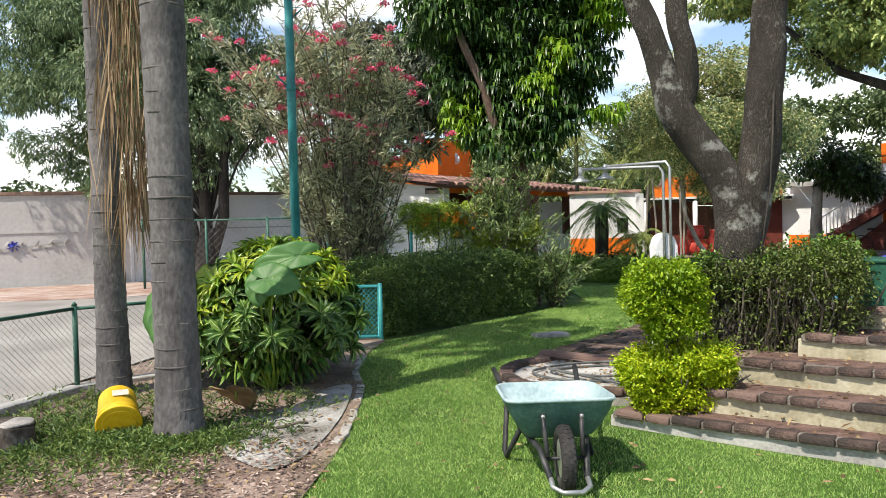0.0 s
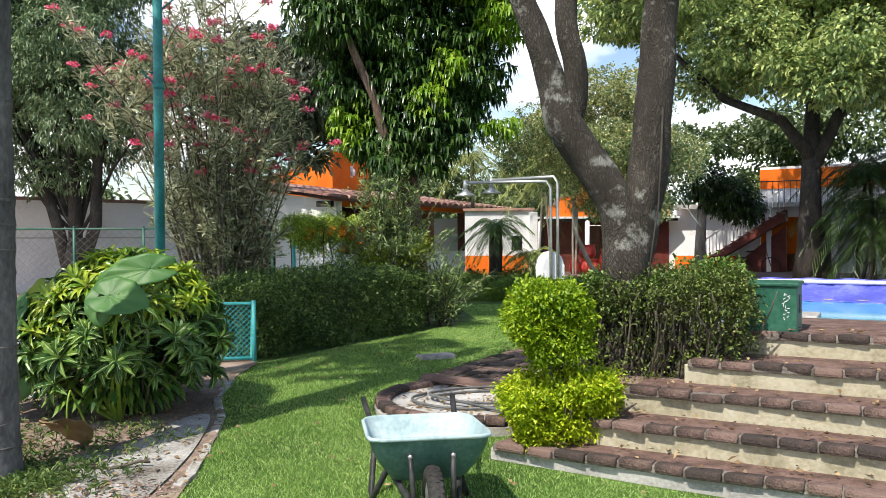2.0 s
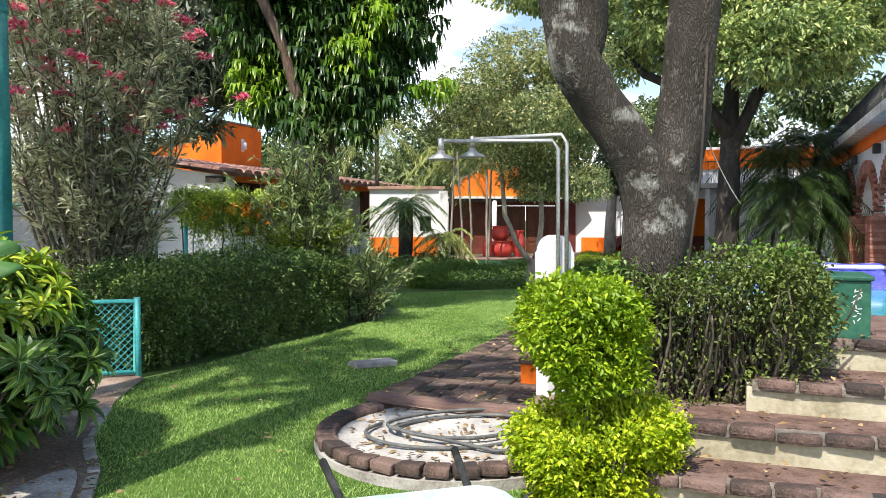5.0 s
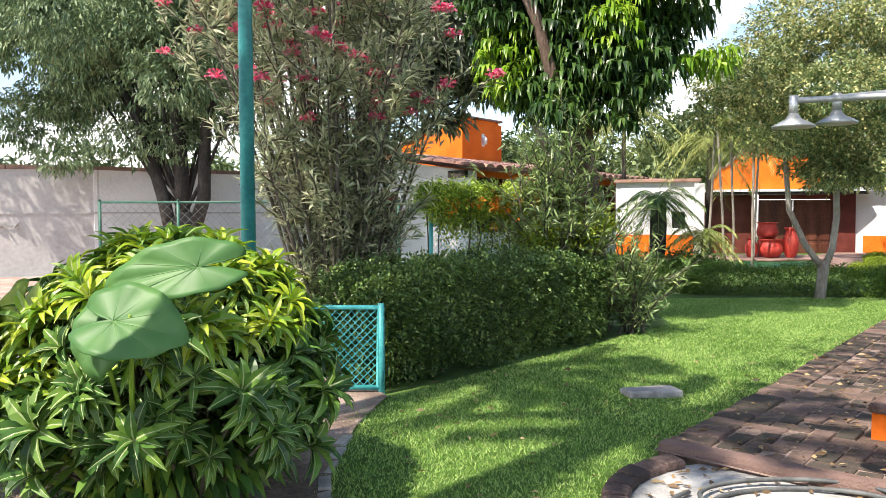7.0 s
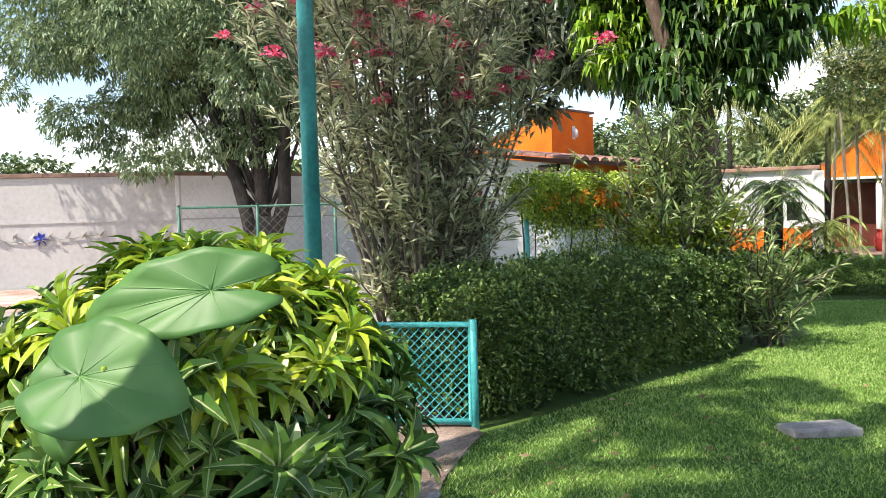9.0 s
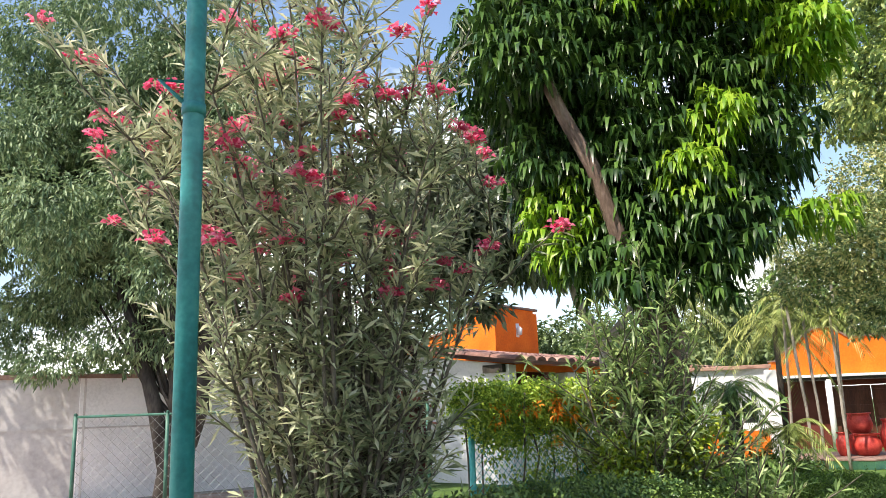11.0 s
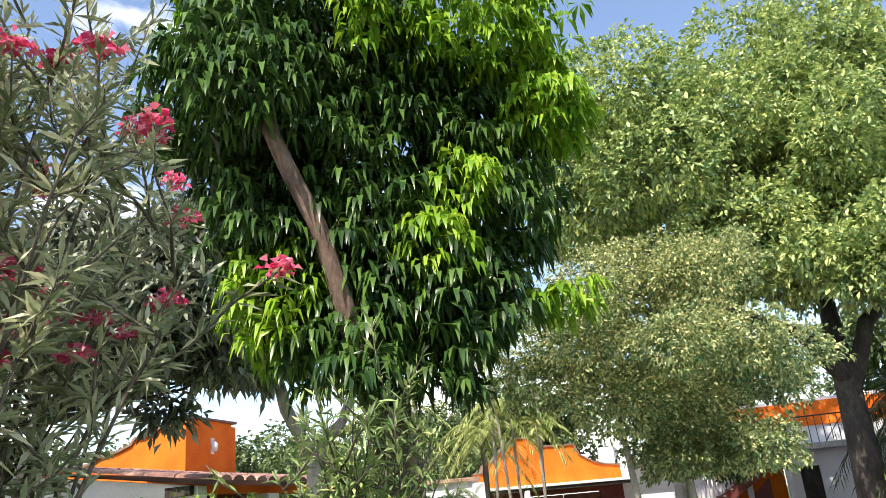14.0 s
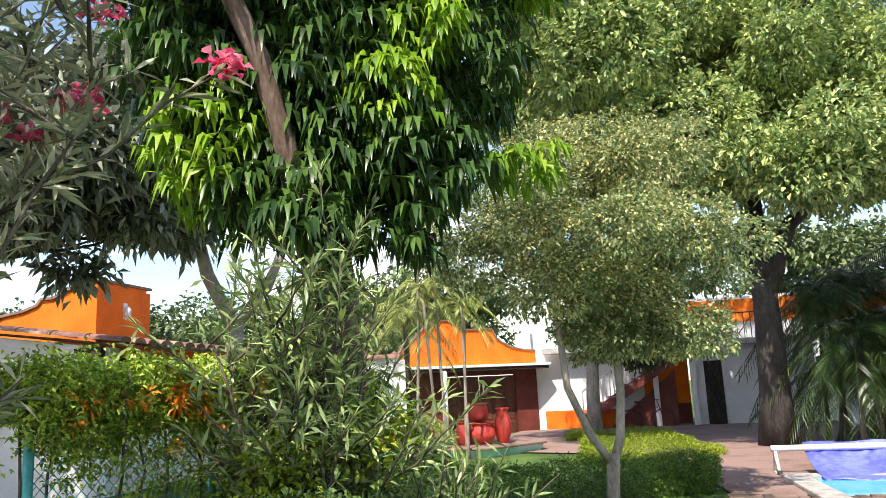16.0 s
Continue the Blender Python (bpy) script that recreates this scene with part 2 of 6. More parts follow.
L_VEIN = leafy("pale_leaf_vein", [(0.28, 0.34, 0.14), (0.36, 0.42, 0.2), (0.44, 0.5, 0.26)], 0.4, 0.2)
L_EAR = leafy("elephant_ear_leaf", [(0.058, 0.17, 0.045), (0.095, 0.24, 0.065), (0.145, 0.31, 0.085)], 0.5, 0.35, 0.2)
L_EARRIB = leafy("elephant_ear_rib", [(0.12, 0.26, 0.085), (0.16, 0.32, 0.10), (0.20, 0.37, 0.13)], 0.5, 0.2)
L_HEDGE = leafy("dark_hedge_leaf", [(0.045, 0.098, 0.026), (0.101, 0.181, 0.043), (0.227, 0.329, 0.082)], 0.4, 0.15)
L_BOX = leafy("box_hedge_leaf", [(0.052, 0.118, 0.018), (0.103, 0.205, 0.026), (0.207, 0.331, 0.049)], 0.45, 0.2)
L_TWIGHEDGE = leafy("thin_hedge_leaf", [(0.053, 0.075, 0.018), (0.098, 0.135, 0.029), (0.18, 0.24, 0.051)], 0.5, 0.2)
L_DURANTA = leafy("golden_leaf", [(0.231, 0.357, 0.012), (0.42, 0.546, 0.018), (0.609, 0.672, 0.042)], 0.45, 0.35)
L_DURANTAGREEN = leafy("green_gold_leaf", [(0.15, 0.27, 0.012), (0.29, 0.44, 0.018), (0.47, 0.58, 0.035)], 0.45, 0.35)
L_LYCHEE = leafy("olive_leaf", [(0.115, 0.18, 0.07), (0.26, 0.335, 0.13), (0.63, 0.59, 0.27)], 0.45, 0.25)
L_BIG = leafy("broad_tree_leaf", [(0.14, 0.225, 0.08), (0.30, 0.395, 0.135), (0.54, 0.60, 0.21)], 0.45, 0.25)
L_WOODS = leafy("far_tree_leaf", [(0.055, 0.09, 0.035), (0.11, 0.16, 0.06), (0.20, 0.26, 0.10)], 0.5, 0.2)
L_WEED = leafy("weed_leaf", [(0.05, 0.105, 0.022), (0.105, 0.19, 0.04), (0.22, 0.30, 0.075)], 0.55, 0.25)
L_LITTER = leafy("small_dry_litter", [(0.16, 0.105, 0.085), (0.34, 0.235, 0.19), (0.52, 0.41, 0.34)], 0.8, 0.1)
L_FEATHER = leafy("feathery_leaf", [(0.08, 0.14, 0.068), (0.155, 0.235, 0.11), (0.275, 0.355, 0.18)], 0.55, 0.25)
L_DARK = leafy("dark_glossy_leaf", [(0.016, 0.039, 0.009), (0.033, 0.072, 0.014), (0.065, 0.117, 0.027)], 0.3, 0.15)
L_LOQUAT = leafy("grey_broad_leaf", [(0.073, 0.094, 0.063), (0.146, 0.176, 0.117), (0.316, 0.339, 0.261)], 0.5, 0.2)
L_PALM = leafy("palm_leaflet", [(0.052, 0.118, 0.024), (0.103, 0.197, 0.04), (0.207, 0.315, 0.073)], 0.45, 0.25)
L_PALMPALE = leafy("pale_palm_leaflet", [(0.144, 0.192, 0.041), (0.24, 0.3, 0.073), (0.384, 0.408, 0.131)], 0.5, 0.25)
L_VINE = leafy("vine_leaf", [(0.124, 0.227, 0.027), (0.249, 0.394, 0.048), (0.498, 0.620, 0.088)], 0.45, 0.3)
L_YELLOWGREEN = leafy("yellow_green_leaf", [(0.12, 0.204, 0.012), (0.228, 0.324, 0.02), (0.396, 0.468, 0.041)], 0.45, 0.3)
L_DRY = leafy("fallen_dry_leaf", [(0.15, 0.09, 0.045), (0.28, 0.18, 0.085), (0.45, 0.33, 0.17)], 0.7, 0.15)
M_YELLOW = material("yellow_plastic", [(0.62, 0.36, 0.01), (0.74, 0.46, 0.015), (0.80, 0.54, 0.04)], 4, 0.45, 0.15, 30)
M_LABEL = material("pale_label", [(0.45, 0.40, 0.30), (0.58, 0.53, 0.42), (0.66, 0.62, 0.52)], 9, 0.7, 0.0, 40)
M_TRAYOUT = material("green_barrow_steel", [(0.045, 0.11, 0.095), (0.07, 0.155, 0.135), (0.13, 0.22, 0.20)], 5, 0.5, 0.2, 40)
# Tray inside and rim: paler and bluer than the outside.
M_TRAYIN = material("pale_barrow_paint", [(0.26, 0.36, 0.38), (0.36, 0.475, 0.49), (0.46, 0.56, 0.57)], 5, 0.6, 0.2, 40)
M_BLACKSTEEL = material("black_painted_steel", [(0.012, 0.013, 0.014), (0.025, 0.026, 0.028), (0.06, 0.06, 0.06)], 7, 0.5, 0.2, 40)
M_RUBBER = material("tyre_rubber", [(0.018, 0.017, 0.016), (0.035, 0.033, 0.031), (0.07, 0.065, 0.06)], 8, 0.85, 0.3, 50)
M_HOSE = material("grey_hose", [(0.06, 0.064, 0.064), (0.10, 0.106, 0.105), (0.17, 0.175, 0.17)], 6, 0.6, 0.1, 40)
M_COVER = material("blue_pool_cover", [(0.055, 0.065, 0.40), (0.085, 0.10, 0.52), (0.17, 0.20, 0.62)], 1.5, 0.4, 0.3, 12)
M_DARKGLASS = material("dark_opening", [(0.008, 0.008, 0.009), (0.014, 0.014, 0.015), (0.02, 0.02, 0.02)], 3, 0.4, 0.0, 20)
M_WHITEMETAL = material("white_metal", [(0.62, 0.63, 0.65), (0.74, 0.75, 0.77), (0.80, 0.81, 0.82)], 6, 0.5, 0.0, 30)
M_STONE = material("flat_stone", [(0.22, 0.20, 0.19), (0.34, 0.32, 0.30), (0.46, 0.43, 0.41)], 8, 0.9, 0.5, 50)
M_BLACKIRON = material("black_iron", [(0.012, 0.012, 0.013), (0.022, 0.022, 0.024), (0.04, 0.04, 0.04)], 6, 0.5, 0.0, 30)
M_ARCHBRICK = material("red_arch_brick", [(0.20, 0.075, 0.05), (0.30, 0.115, 0.08), (0.40, 0.19, 0.14)], 6, 0.85, 0.5, 40, vary=0.4, island=False)
M_WATER = bpy.data.materials.new("pool_water")
M_WATER.use_nodes = True
wb = M_WATER.node_tree.nodes["Principled BSDF"]
wb.inputs["Base Color"].default_value = (0.05, 0.42, 0.55, 1)
wb.inputs["Roughness"].default_value = 0.08
wnz = M_WATER.node_tree.nodes.new("ShaderNodeTexNoise")
wnz.inputs["Scale"].default_value = 6.0
wbp = M_WATER.node_tree.nodes.new("ShaderNodeBump")
wbp.inputs["Strength"].default_value = 0.15
M_WATER.node_tree.links.new(wnz.outputs[0], wbp.inputs["Height"])
M_WATER.node_tree.links.new(wbp.outputs[0], wb.inputs["Normal"])

# ---- building blocks ----
rng = np.random.default_rng(7)
UX, VX = Vector((0.8, -0.6, 0)), Vector((0.6, 0.8, 0))
UV_TURN = math.degrees(math.atan2(-0.6, 0.8))


def uv(u, v, z=0.0):
    """A place in the frame of steps, pool and houses."""
    return Vector((0.8 * u + 0.6 * v, -0.6 * u + 0.8 * v, z))


def thing(name, label="", category="", group="", kind="", at=(0, 0, 0), turn=0.0):
    ob = new(name)
    ob.empty_display_size = 0.1
    ob.matrix_world = pose(*at, 0, 0, turn)
    return tagged(ob, label, category, group, kind)


def put(name, data, mat, parent=None, label="", smooth=False):
    if mat is not None and not data.materials:
        for m in (mat if isinstance(mat, (list, tuple)) else [mat]):
            data.materials.append(m)
    if smooth:
        data.shade_smooth()
    ob = new(name, data)
    if parent is not None:
        ob.parent = parent
    return tagged(ob, label)


def part(name, bm, mat, parent=None, label="", smooth=False):
    me = bpy.data.meshes.new(name)
    bm.to_mesh(me)
    bm.free()
    return put(name, me, mat, parent, label, smooth)


def mesh_of(name, verts, faces):
    me = bpy.data.meshes.new(name)
    me.from_pydata([tuple(v) for v in verts], [], [tuple(f) for f in faces])
    me.update()
    return me


def fast_mesh(name, verts, quads):
    """A mesh from arrays of places and four-cornered faces."""
    verts, quads = np.asarray(verts, dtype=np.float32), np.asarray(quads, dtype=np.int32)
    me = bpy.data.meshes.new(name)
    me.vertices.add(len(verts))
    me.vertices.foreach_set("co", verts.ravel())
    k = quads.shape[1]
    me.loops.add(quads.size)
    me.loops.foreach_set("vertex_index", quads.ravel())
    me.polygons.add(len(quads))
    me.polygons.foreach_set("loop_start", np.arange(0, quads.size, k, dtype=np.int32))
    me.polygons.foreach_set("loop_total", np.full(len(quads), k, dtype=np.int32))
    me.update(calc_edges=True)
    me.validate()
    return me


def box(bm, m, sx, sy, sz, bevel=0.0):
    """A box on its base centre at the pose m."""
    geo = bmesh.ops.create_cube(bm, size=1.0, matrix=m @ Matrix.Translation((0, 0, sz / 2)) @ Matrix.Diagonal((sx, sy, sz, 1)))
    if bevel:
        edges = list({e for v in geo["verts"] for e in v.link_edges})
        bmesh.ops.bevel(bm, geom=edges, offset=bevel, segments=2, affect="EDGES", profile=0.6)


def boxed(m, sx, sy, sz, bevel=0.0):
    bm = bmesh.new()
    box(bm, m, sx, sy, sz, bevel)
    return bm


def wobble(bm, size, amount):
    for v in bm.verts:
        v.co += noise.noise_vector(v.co * size) * amount


def tube_arrays(points, radii, sides=8, lump=0.0, cap=True):
    """Rings round a line of places: verts and quads."""
    pts = [Vector(p) for p in points]
    verts, quads = [], []
    side = None
    for i, p in enumerate(pts):
        d = (pts[min(i + 1, len(pts) - 1)] - pts[max(i - 1, 0)]).normalized()
        if side is None:
            side = d.orthogonal().normalized()
        side = (side - d * side.dot(d)).normalized()
        up = d.cross(side)
        for k in range(sides):
            a = 2 * math.pi * k / sides
            r = radii[i] if not lump else radii[i] * (1 + lump * noise.noise(Vector((math.cos(a) * 1.5 + p.x * 3, math.sin(a) * 1.5 + p.y * 3, p.z * 2.5))))
            verts.append(p + (side * math.cos(a) + up * math.sin(a)) * r)
    for i in range(len(pts) - 1):
        for k in range(sides):
            a, b = i * sides + k, i * sides + (k + 1) % sides
            quads.append((a, b, b + sides, a + sides))
    if cap:
        for base, flip in ((0, True), ((len(pts) - 1) * sides, False)):
            c = len(verts)
            verts.append(pts[0] if flip else pts[-1])
            for k in range(sides):
                a, b = base + k, base + (k + 1) % sides
                quads.append((b, a, c, c) if flip else (a, b, c, c))
    return verts, quads


def tubes(name, lines, mat, parent=None, label="", sides=8, lump=0.0, smooth=True):
    """Several tubes that make one part. lines: (places, radii)."""
    verts, faces = [], []
    for points, radii in lines:
        if not hasattr(radii, "__len__"):
            radii = [radii] * len(points)
        v, q = tube_arrays(points, radii, sides, lump)
        off = len(verts)
        verts += v
        faces += [tuple(off + i for i in (f[:3] if f[2] == f[3] else f)) for f in q]
    return put(name, mesh_of(name, verts, faces), mat, parent, label, smooth)


def bend(a, b, sag=0.0, n=8, wander=0.0, seed=0):
    """Places on a wandering line from a to b."""
    a, b = Vector(a), Vector(b)
    out = []
    for i in range(n + 1):
        t = i / n
        p = a.lerp(b, t)
        p.z -= sag * 4 * t * (1 - t)
        if wander and 0 < i < n:
            p += noise.noise_vector(Vector((seed * 3.7, t * 3.1, seed))) * wander
        out.append(p)
    return out


def leaf_mesh(name, base, way, length, width, droop=0.0, fold=0.25):
    """Folded leaves, two faces each in large crowns and four elsewhere. Arrays, one row a leaf."""
    base, way = np.asarray(base, float), np.asarray(way, float)
    n = len(base)
    length = np.broadcast_to(np.asarray(length, float), (n,))[:, None]
    width = np.broadcast_to(np.asarray(width, float), (n,))[:, None]
    way = way / (np.linalg.norm(way, axis=1, keepdims=True) + 1e-9)
    ref = rng.normal(size=(n, 3)) * 0.45 + np.array([0, 0, 1.0])
    side = np.cross(way, ref)
    side /= np.linalg.norm(side, axis=1, keepdims=True) + 1e-9
    up = np.cross(side, way)
    down = np.array([0, 0, -1.0])
    mid = base + way * length * 0.5 + down * length * droop * 0.25
    tip = base + way * length * (1 - 0.35 * droop) + down * length * droop
    lift = up * width * fold
    if n > 12000 and droop <= 0.3:
        v = np.stack([base, mid + side * width / 2 + lift, tip, mid - side * width / 2 + lift], axis=1).reshape(-1, 3)
        o = (np.arange(n) * 4)[:, None]
        return fast_mesh(name, v, np.concatenate([o + [[0, 2, 1]], o + [[0, 3, 2]]], axis=0))
    v = np.stack([base, mid + side * width / 2 + lift, mid, mid - side * width / 2 + lift, tip], axis=1).reshape(-1, 3)
    o = (np.arange(n) * 5)[:, None]
    f = np.concatenate([o + [[0, 2, 1]], o + [[0, 3, 2]], o + [[1, 2, 4]], o + [[2, 3, 4]]], axis=0)
    return fast_mesh(name, v, f)


def rand_dirs(n):
    d = rng.normal(size=(n, 3))
    return d / np.linalg.norm(d, axis=1, keepdims=True)


def blob_points(blobs, n, shell=0.55):
    """Places inside a set of uneven balls (x, y, z, rx, ry, rz), more of them near the skin; and the way outwards."""
    blobs = np.asarray(blobs, float)
    vol = (blobs[:, 3] * blobs[:, 4] * blobs[:, 5]) ** 0.75
    which = rng.choice(len(blobs), size=n, p=vol / vol.sum())
    d = rand_dirs(n)
    r = (shell + (1 - shell) * rng.random(n)) ** 0.7
    r *= 1 + 0.16 * np.sin(d[:, 0] * 5 + which) * np.cos(d[:, 1] * 4 + which * 2) + 0.10 * np.sin(d[:, 2] * 9 + which)
    p = blobs[which, :3] + d * blobs[which, 3:6] * r[:, None]
    return p, d


def crown_blobs(centre, size, n, piece, seed):
    """An uneven crown: balls strewn through an ellipsoid."""
    g = np.random.default_rng(seed)
    out = []
    for _ in range(n):
        d = g.normal(size=3)
        d /= np.linalg.norm(d)
        r = g.random() ** 0.45
        s = piece * (0.6 + 0.7 * g.random())
        out.append((centre[0] + d[0] * r * (size[0] - s * 0.6), centre[1] + d[1] * r * (size[1] - s * 0.6), centre[2] + d[2] * r * (size[2] - s * 0.6), s, s, s * 0.62))
    return out


def sprigs(p, d, per, length, spread=0.8):
    """Turn twig places into several leaves each: base places and ways."""
    n = len(p)
    base = np.repeat(p, per, axis=0) + rng.normal(size=(n * per, 3)) * length * 0.35
    way = np.repeat(d, per, axis=0) + rng.normal(size=(n * per, 3)) * spread
    return base, way


def ground_z(x, y):
    """The lie of the land."""
    t = min(max((y - 4.6) / 4.6, 0.0), 1.0)
    s = t * t * (3 - 2 * t)
    w = min(max((y - 9.5) / 5.0, 0.0), 1.0)
    return 0.12 * s + 0.08 * w + 0.012 * noise.noise(Vector((x * 0.7, y * 0.7, 0)))


def sheet(name, outline, lift, mat, step=0.2, parent=None, label="", rough=0.0):
    """A thin sheet laid on the ground inside an outline of places."""
    xs, ys = [p[0] for p in outline], [p[1] for p in outline]
    bm = bmesh.new()
    ring = [bm.verts.new((x, y, 0)) for x, y in outline]
    bm.faces.new(ring)
    for axis, lo, hi in ((0, min(xs), max(xs)), (1, min(ys), max(ys))):
        c = lo + step
        while c < hi:
            co, no = [0, 0, 0], [0, 0, 0]
            co[axis], no[axis] = c, 1
            bmesh.ops.bisect_plane(bm, geom=bm.verts[:] + bm.edges[:] + bm.faces[:], plane_co=co, plane_no=no)
            c += step
    for v in bm.verts:
        v.co.z = ground_z(v.co.x, v.co.y) + lift + (rough * noise.noise(Vector((v.co.x * 2.3, v.co.y * 2.3, 3))) if rough else 0)
    bmesh.ops.recalc_face_normals(bm, faces=bm.faces[:])
    if sum(f.normal.z for f in bm.faces) < 0:
        bmesh.ops.reverse_faces(bm, faces=bm.faces[:])
    return part(name, bm, mat, parent, label)


def smooth_line(points, n=6):
    """A rounder line through the places (Catmull-Rom)."""
    pts = [Vector((*p, 0)[:3]) if len(p) == 2 else Vector(p) for p in points]
    out = []
    for i in range(len(pts) - 1):
        a, b, c, d = pts[max(i - 1, 0)], pts[i], pts[i + 1], pts[min(i + 2, len(pts) - 1)]
        for k in range(n):
            t = k / n
            out.append(0.5 * (2 * b + (c - a) * t + (2 * a - 5 * b + 4 * c - d) * t * t + (3 * b - a - 3 * c + d) * t ** 3))
    out.append(pts[-1])
    return out


# ---- the ground ----
def grow(lo, hi, step, far):
    inner = list(np.arange(lo, hi + 1e-6, step))
    out, c, s = [], hi, step
    while c < far:
        s *= 1.6
        c += s
        out.append(c)
    left, c, s = [], lo, step
    while c > -far:
        s *= 1.6
        c -= s
        left.append(c)
    return left[::-1] + inner + out


gx, gy = grow(-8, 12, 0.4, 900), grow(-2, 22, 0.4, 900)
gv = [(x, y, ground_z(x, y) if abs(x) < 40 and abs(y) < 60 else 0.2) for y in gy for x in gx]
gq = [(j * len(gx) + i, j * len(gx) + i + 1, (j + 1) * len(gx) + i + 1, (j + 1) * len(gx) + i) for j in range(len(gy) - 1) for i in range(len(gx) - 1)]
ground = put("ground", fast_mesh("ground", gv, gq), M_LAWN, None, "", True)
tagged(ground, "green lawn ground with worn soil", "ground", kind="structure")

BED_EDGE = [(-0.95, 3.2), (-0.80, 4.5), (-0.72, 5.6), (-0.74, 6.9), (-0.86, 7.6), (-0.84, 8.6), (-0.72, 9.3)]
bed = [(p.x, p.y) for p in smooth_line(BED_EDGE)]
bed_sheet = sheet("planting_bed", bed + [(-1.2, 10.4), (-3.9, 9.6), (-3.75, 6.9), (-4.4, 3.2)], 0.012, M_SOIL, 0.25, rough=0.02)
tagged(bed_sheet, "bare brown soil bed with dry litter", "soil bed", kind="structure")
sand = sheet("sand_patch", [(p.x, p.y) for p in smooth_line([(-1.45, 5.05), (-1.1, 4.75), (-0.92, 5.1), (-0.83, 5.8), (-0.82, 6.5), (-0.88, 7.0), (-1.12, 6.8), (-1.25, 6.3), (-1.55, 6.0), (-1.62, 5.5), (-1.45, 5.05)], 5)][:-1], 0.024, M_SAND, 0.12, rough=0.012)
tagged(sand, "patch of pale grey building sand on soil", "sand", kind="structure")
court = sheet("court", [(-3.75, 6.6), (-3.0, 9.3), (-1.6, 12.5), (-1.2, 17.0), (-3.2, 25.5), (-8.2, 20.6), (-18, 17.0), (-16, 2.0), (-5.2, 2.0)], 0.03, M_COURT, 0.8)
tagged(court, "pale sunlit concrete sports court", "court", kind="structure")
litter = sheet("court_litter", [(-7.9, 20.3), (-18, 16.8), (-18, 13.6), (-11, 14.8), (-6.5, 15.6), (-4.0, 18.0), (-4.0, 23.0)], 0.036, M_LITTER, 0.8)
tagged(litter, "reddish leaf litter over the court's edge", "litter", kind="structure")
paving = sheet("paving", [tuple(uv(u, v)[:2]) for u, v in ((-3.4, 12.6), (9, 11.2), (12, 12.0), (12, 30), (-8, 32), (-8.5, 24.0), (-4.0, 21.6))], 0.03, M_REDPAVE, 0.8)
tagged(paving, "red brick paving with sun patches", "paving", kind="structure")


# ---- the perimeter wall ----
def wall_run(name, a, b, height, thick, mat, base=0.0, label="", coping=True):
    a, b = Vector(a), Vector(b)
    d = b - a
    m = pose(*((a + b) / 2).to_tuple()[:2], base, 0, 0, math.degrees(math.atan2(d.y, d.x)))
    w = part(name, boxed(m, d.length, thick, height), mat)
    tagged(w, label, "wall", kind="structure")
    if coping:
        c = bmesh.new()
        n = int(d.length / 0.9)
        for i in range(n):
            box(c, m @ pose(-d.length / 2 + (i + 0.5) * d.length / n, 0, height, 0, 0, rng.normal() * 0.4), d.length / n - 0.012, thick + 0.1, 0.085 + 0.01 * rng.random(), 0.012)
        part("coping", c, M_COPING, w, "brown brick coping")
        part("string_course", boxed(m @ pose(0, -thick / 2 - 0.012, height * 0.615), d.length, 0.02, 0.035), M_WALL, w)
    return w


wall_a = wall_run("wall_west", (-22, 15.9), (-8.2, 20.7), 2.5, 0.25, M_WALL, 0.05, "old white perimeter wall with brown coping")
wall_b = wall_run("wall_north", (-8.33, 20.62), (-2.6, 25.4), 2.5, 0.25, M_WHITE, 0.05, "white perimeter wall with brown coping in shade")
mural = thing("painted_branch", "faded grey leaf branch painted on the wall", "mural", at=(-10.6, 19.70, 1.25), turn=math.degrees(math.atan2(4.8, 13.8)))
tubes("stem", [([(-1.3, 0, 0.05), (-0.6, 0, -0.05), (0.1, 0, 0.0), (0.9, 0, 0.08)], 0.012)], M_CONCRETE, mural, sides=4)
for i in range(14):
    t = i / 13
    lm = leaf_mesh("leaf", [(-1.3 + 2.2 * t, -0.012, 0.0)], [(0.6, 0, 0.8 if i % 2 else -0.7)], 0.2, 0.10)
    put("leaf", lm, M_CONCRETE, mural)

for i in range(7):
    a = 2 * math.pi * i / 7
    put("petal", leaf_mesh("petal", [(-0.25, -0.014, 0.0)], [(math.cos(a), 0, math.sin(a))], 0.17, 0.11), M_COVER, mural, "pale blue painted petal")


# ---- fences ----
def link_lines(width, height, cell, r):
    """The crossing wires of a chain-link panel in the plane x, z."""
    lines = []
    n = int((width + height) / cell) + 1
    for i in range(n):
        c = i * cell
        for s in (0, 1):
            x0, x1 = c - height, c
            z0, z1 = 0.0, height
            if x0 < 0:
                z0, x0 = -x0, 0.0
            if x1 > width:
                z1, x1 = height - (c - width), width
            if x1 - x0 < 0.01:
                continue
            if s:
                lines.append(([(width - x0, 0.004, z0), (width - x1, 0.004, z1)], r))
            else:
                lines.append(([(x0, -0.004, z0), (x1, -0.004, z1)], r))
    return lines


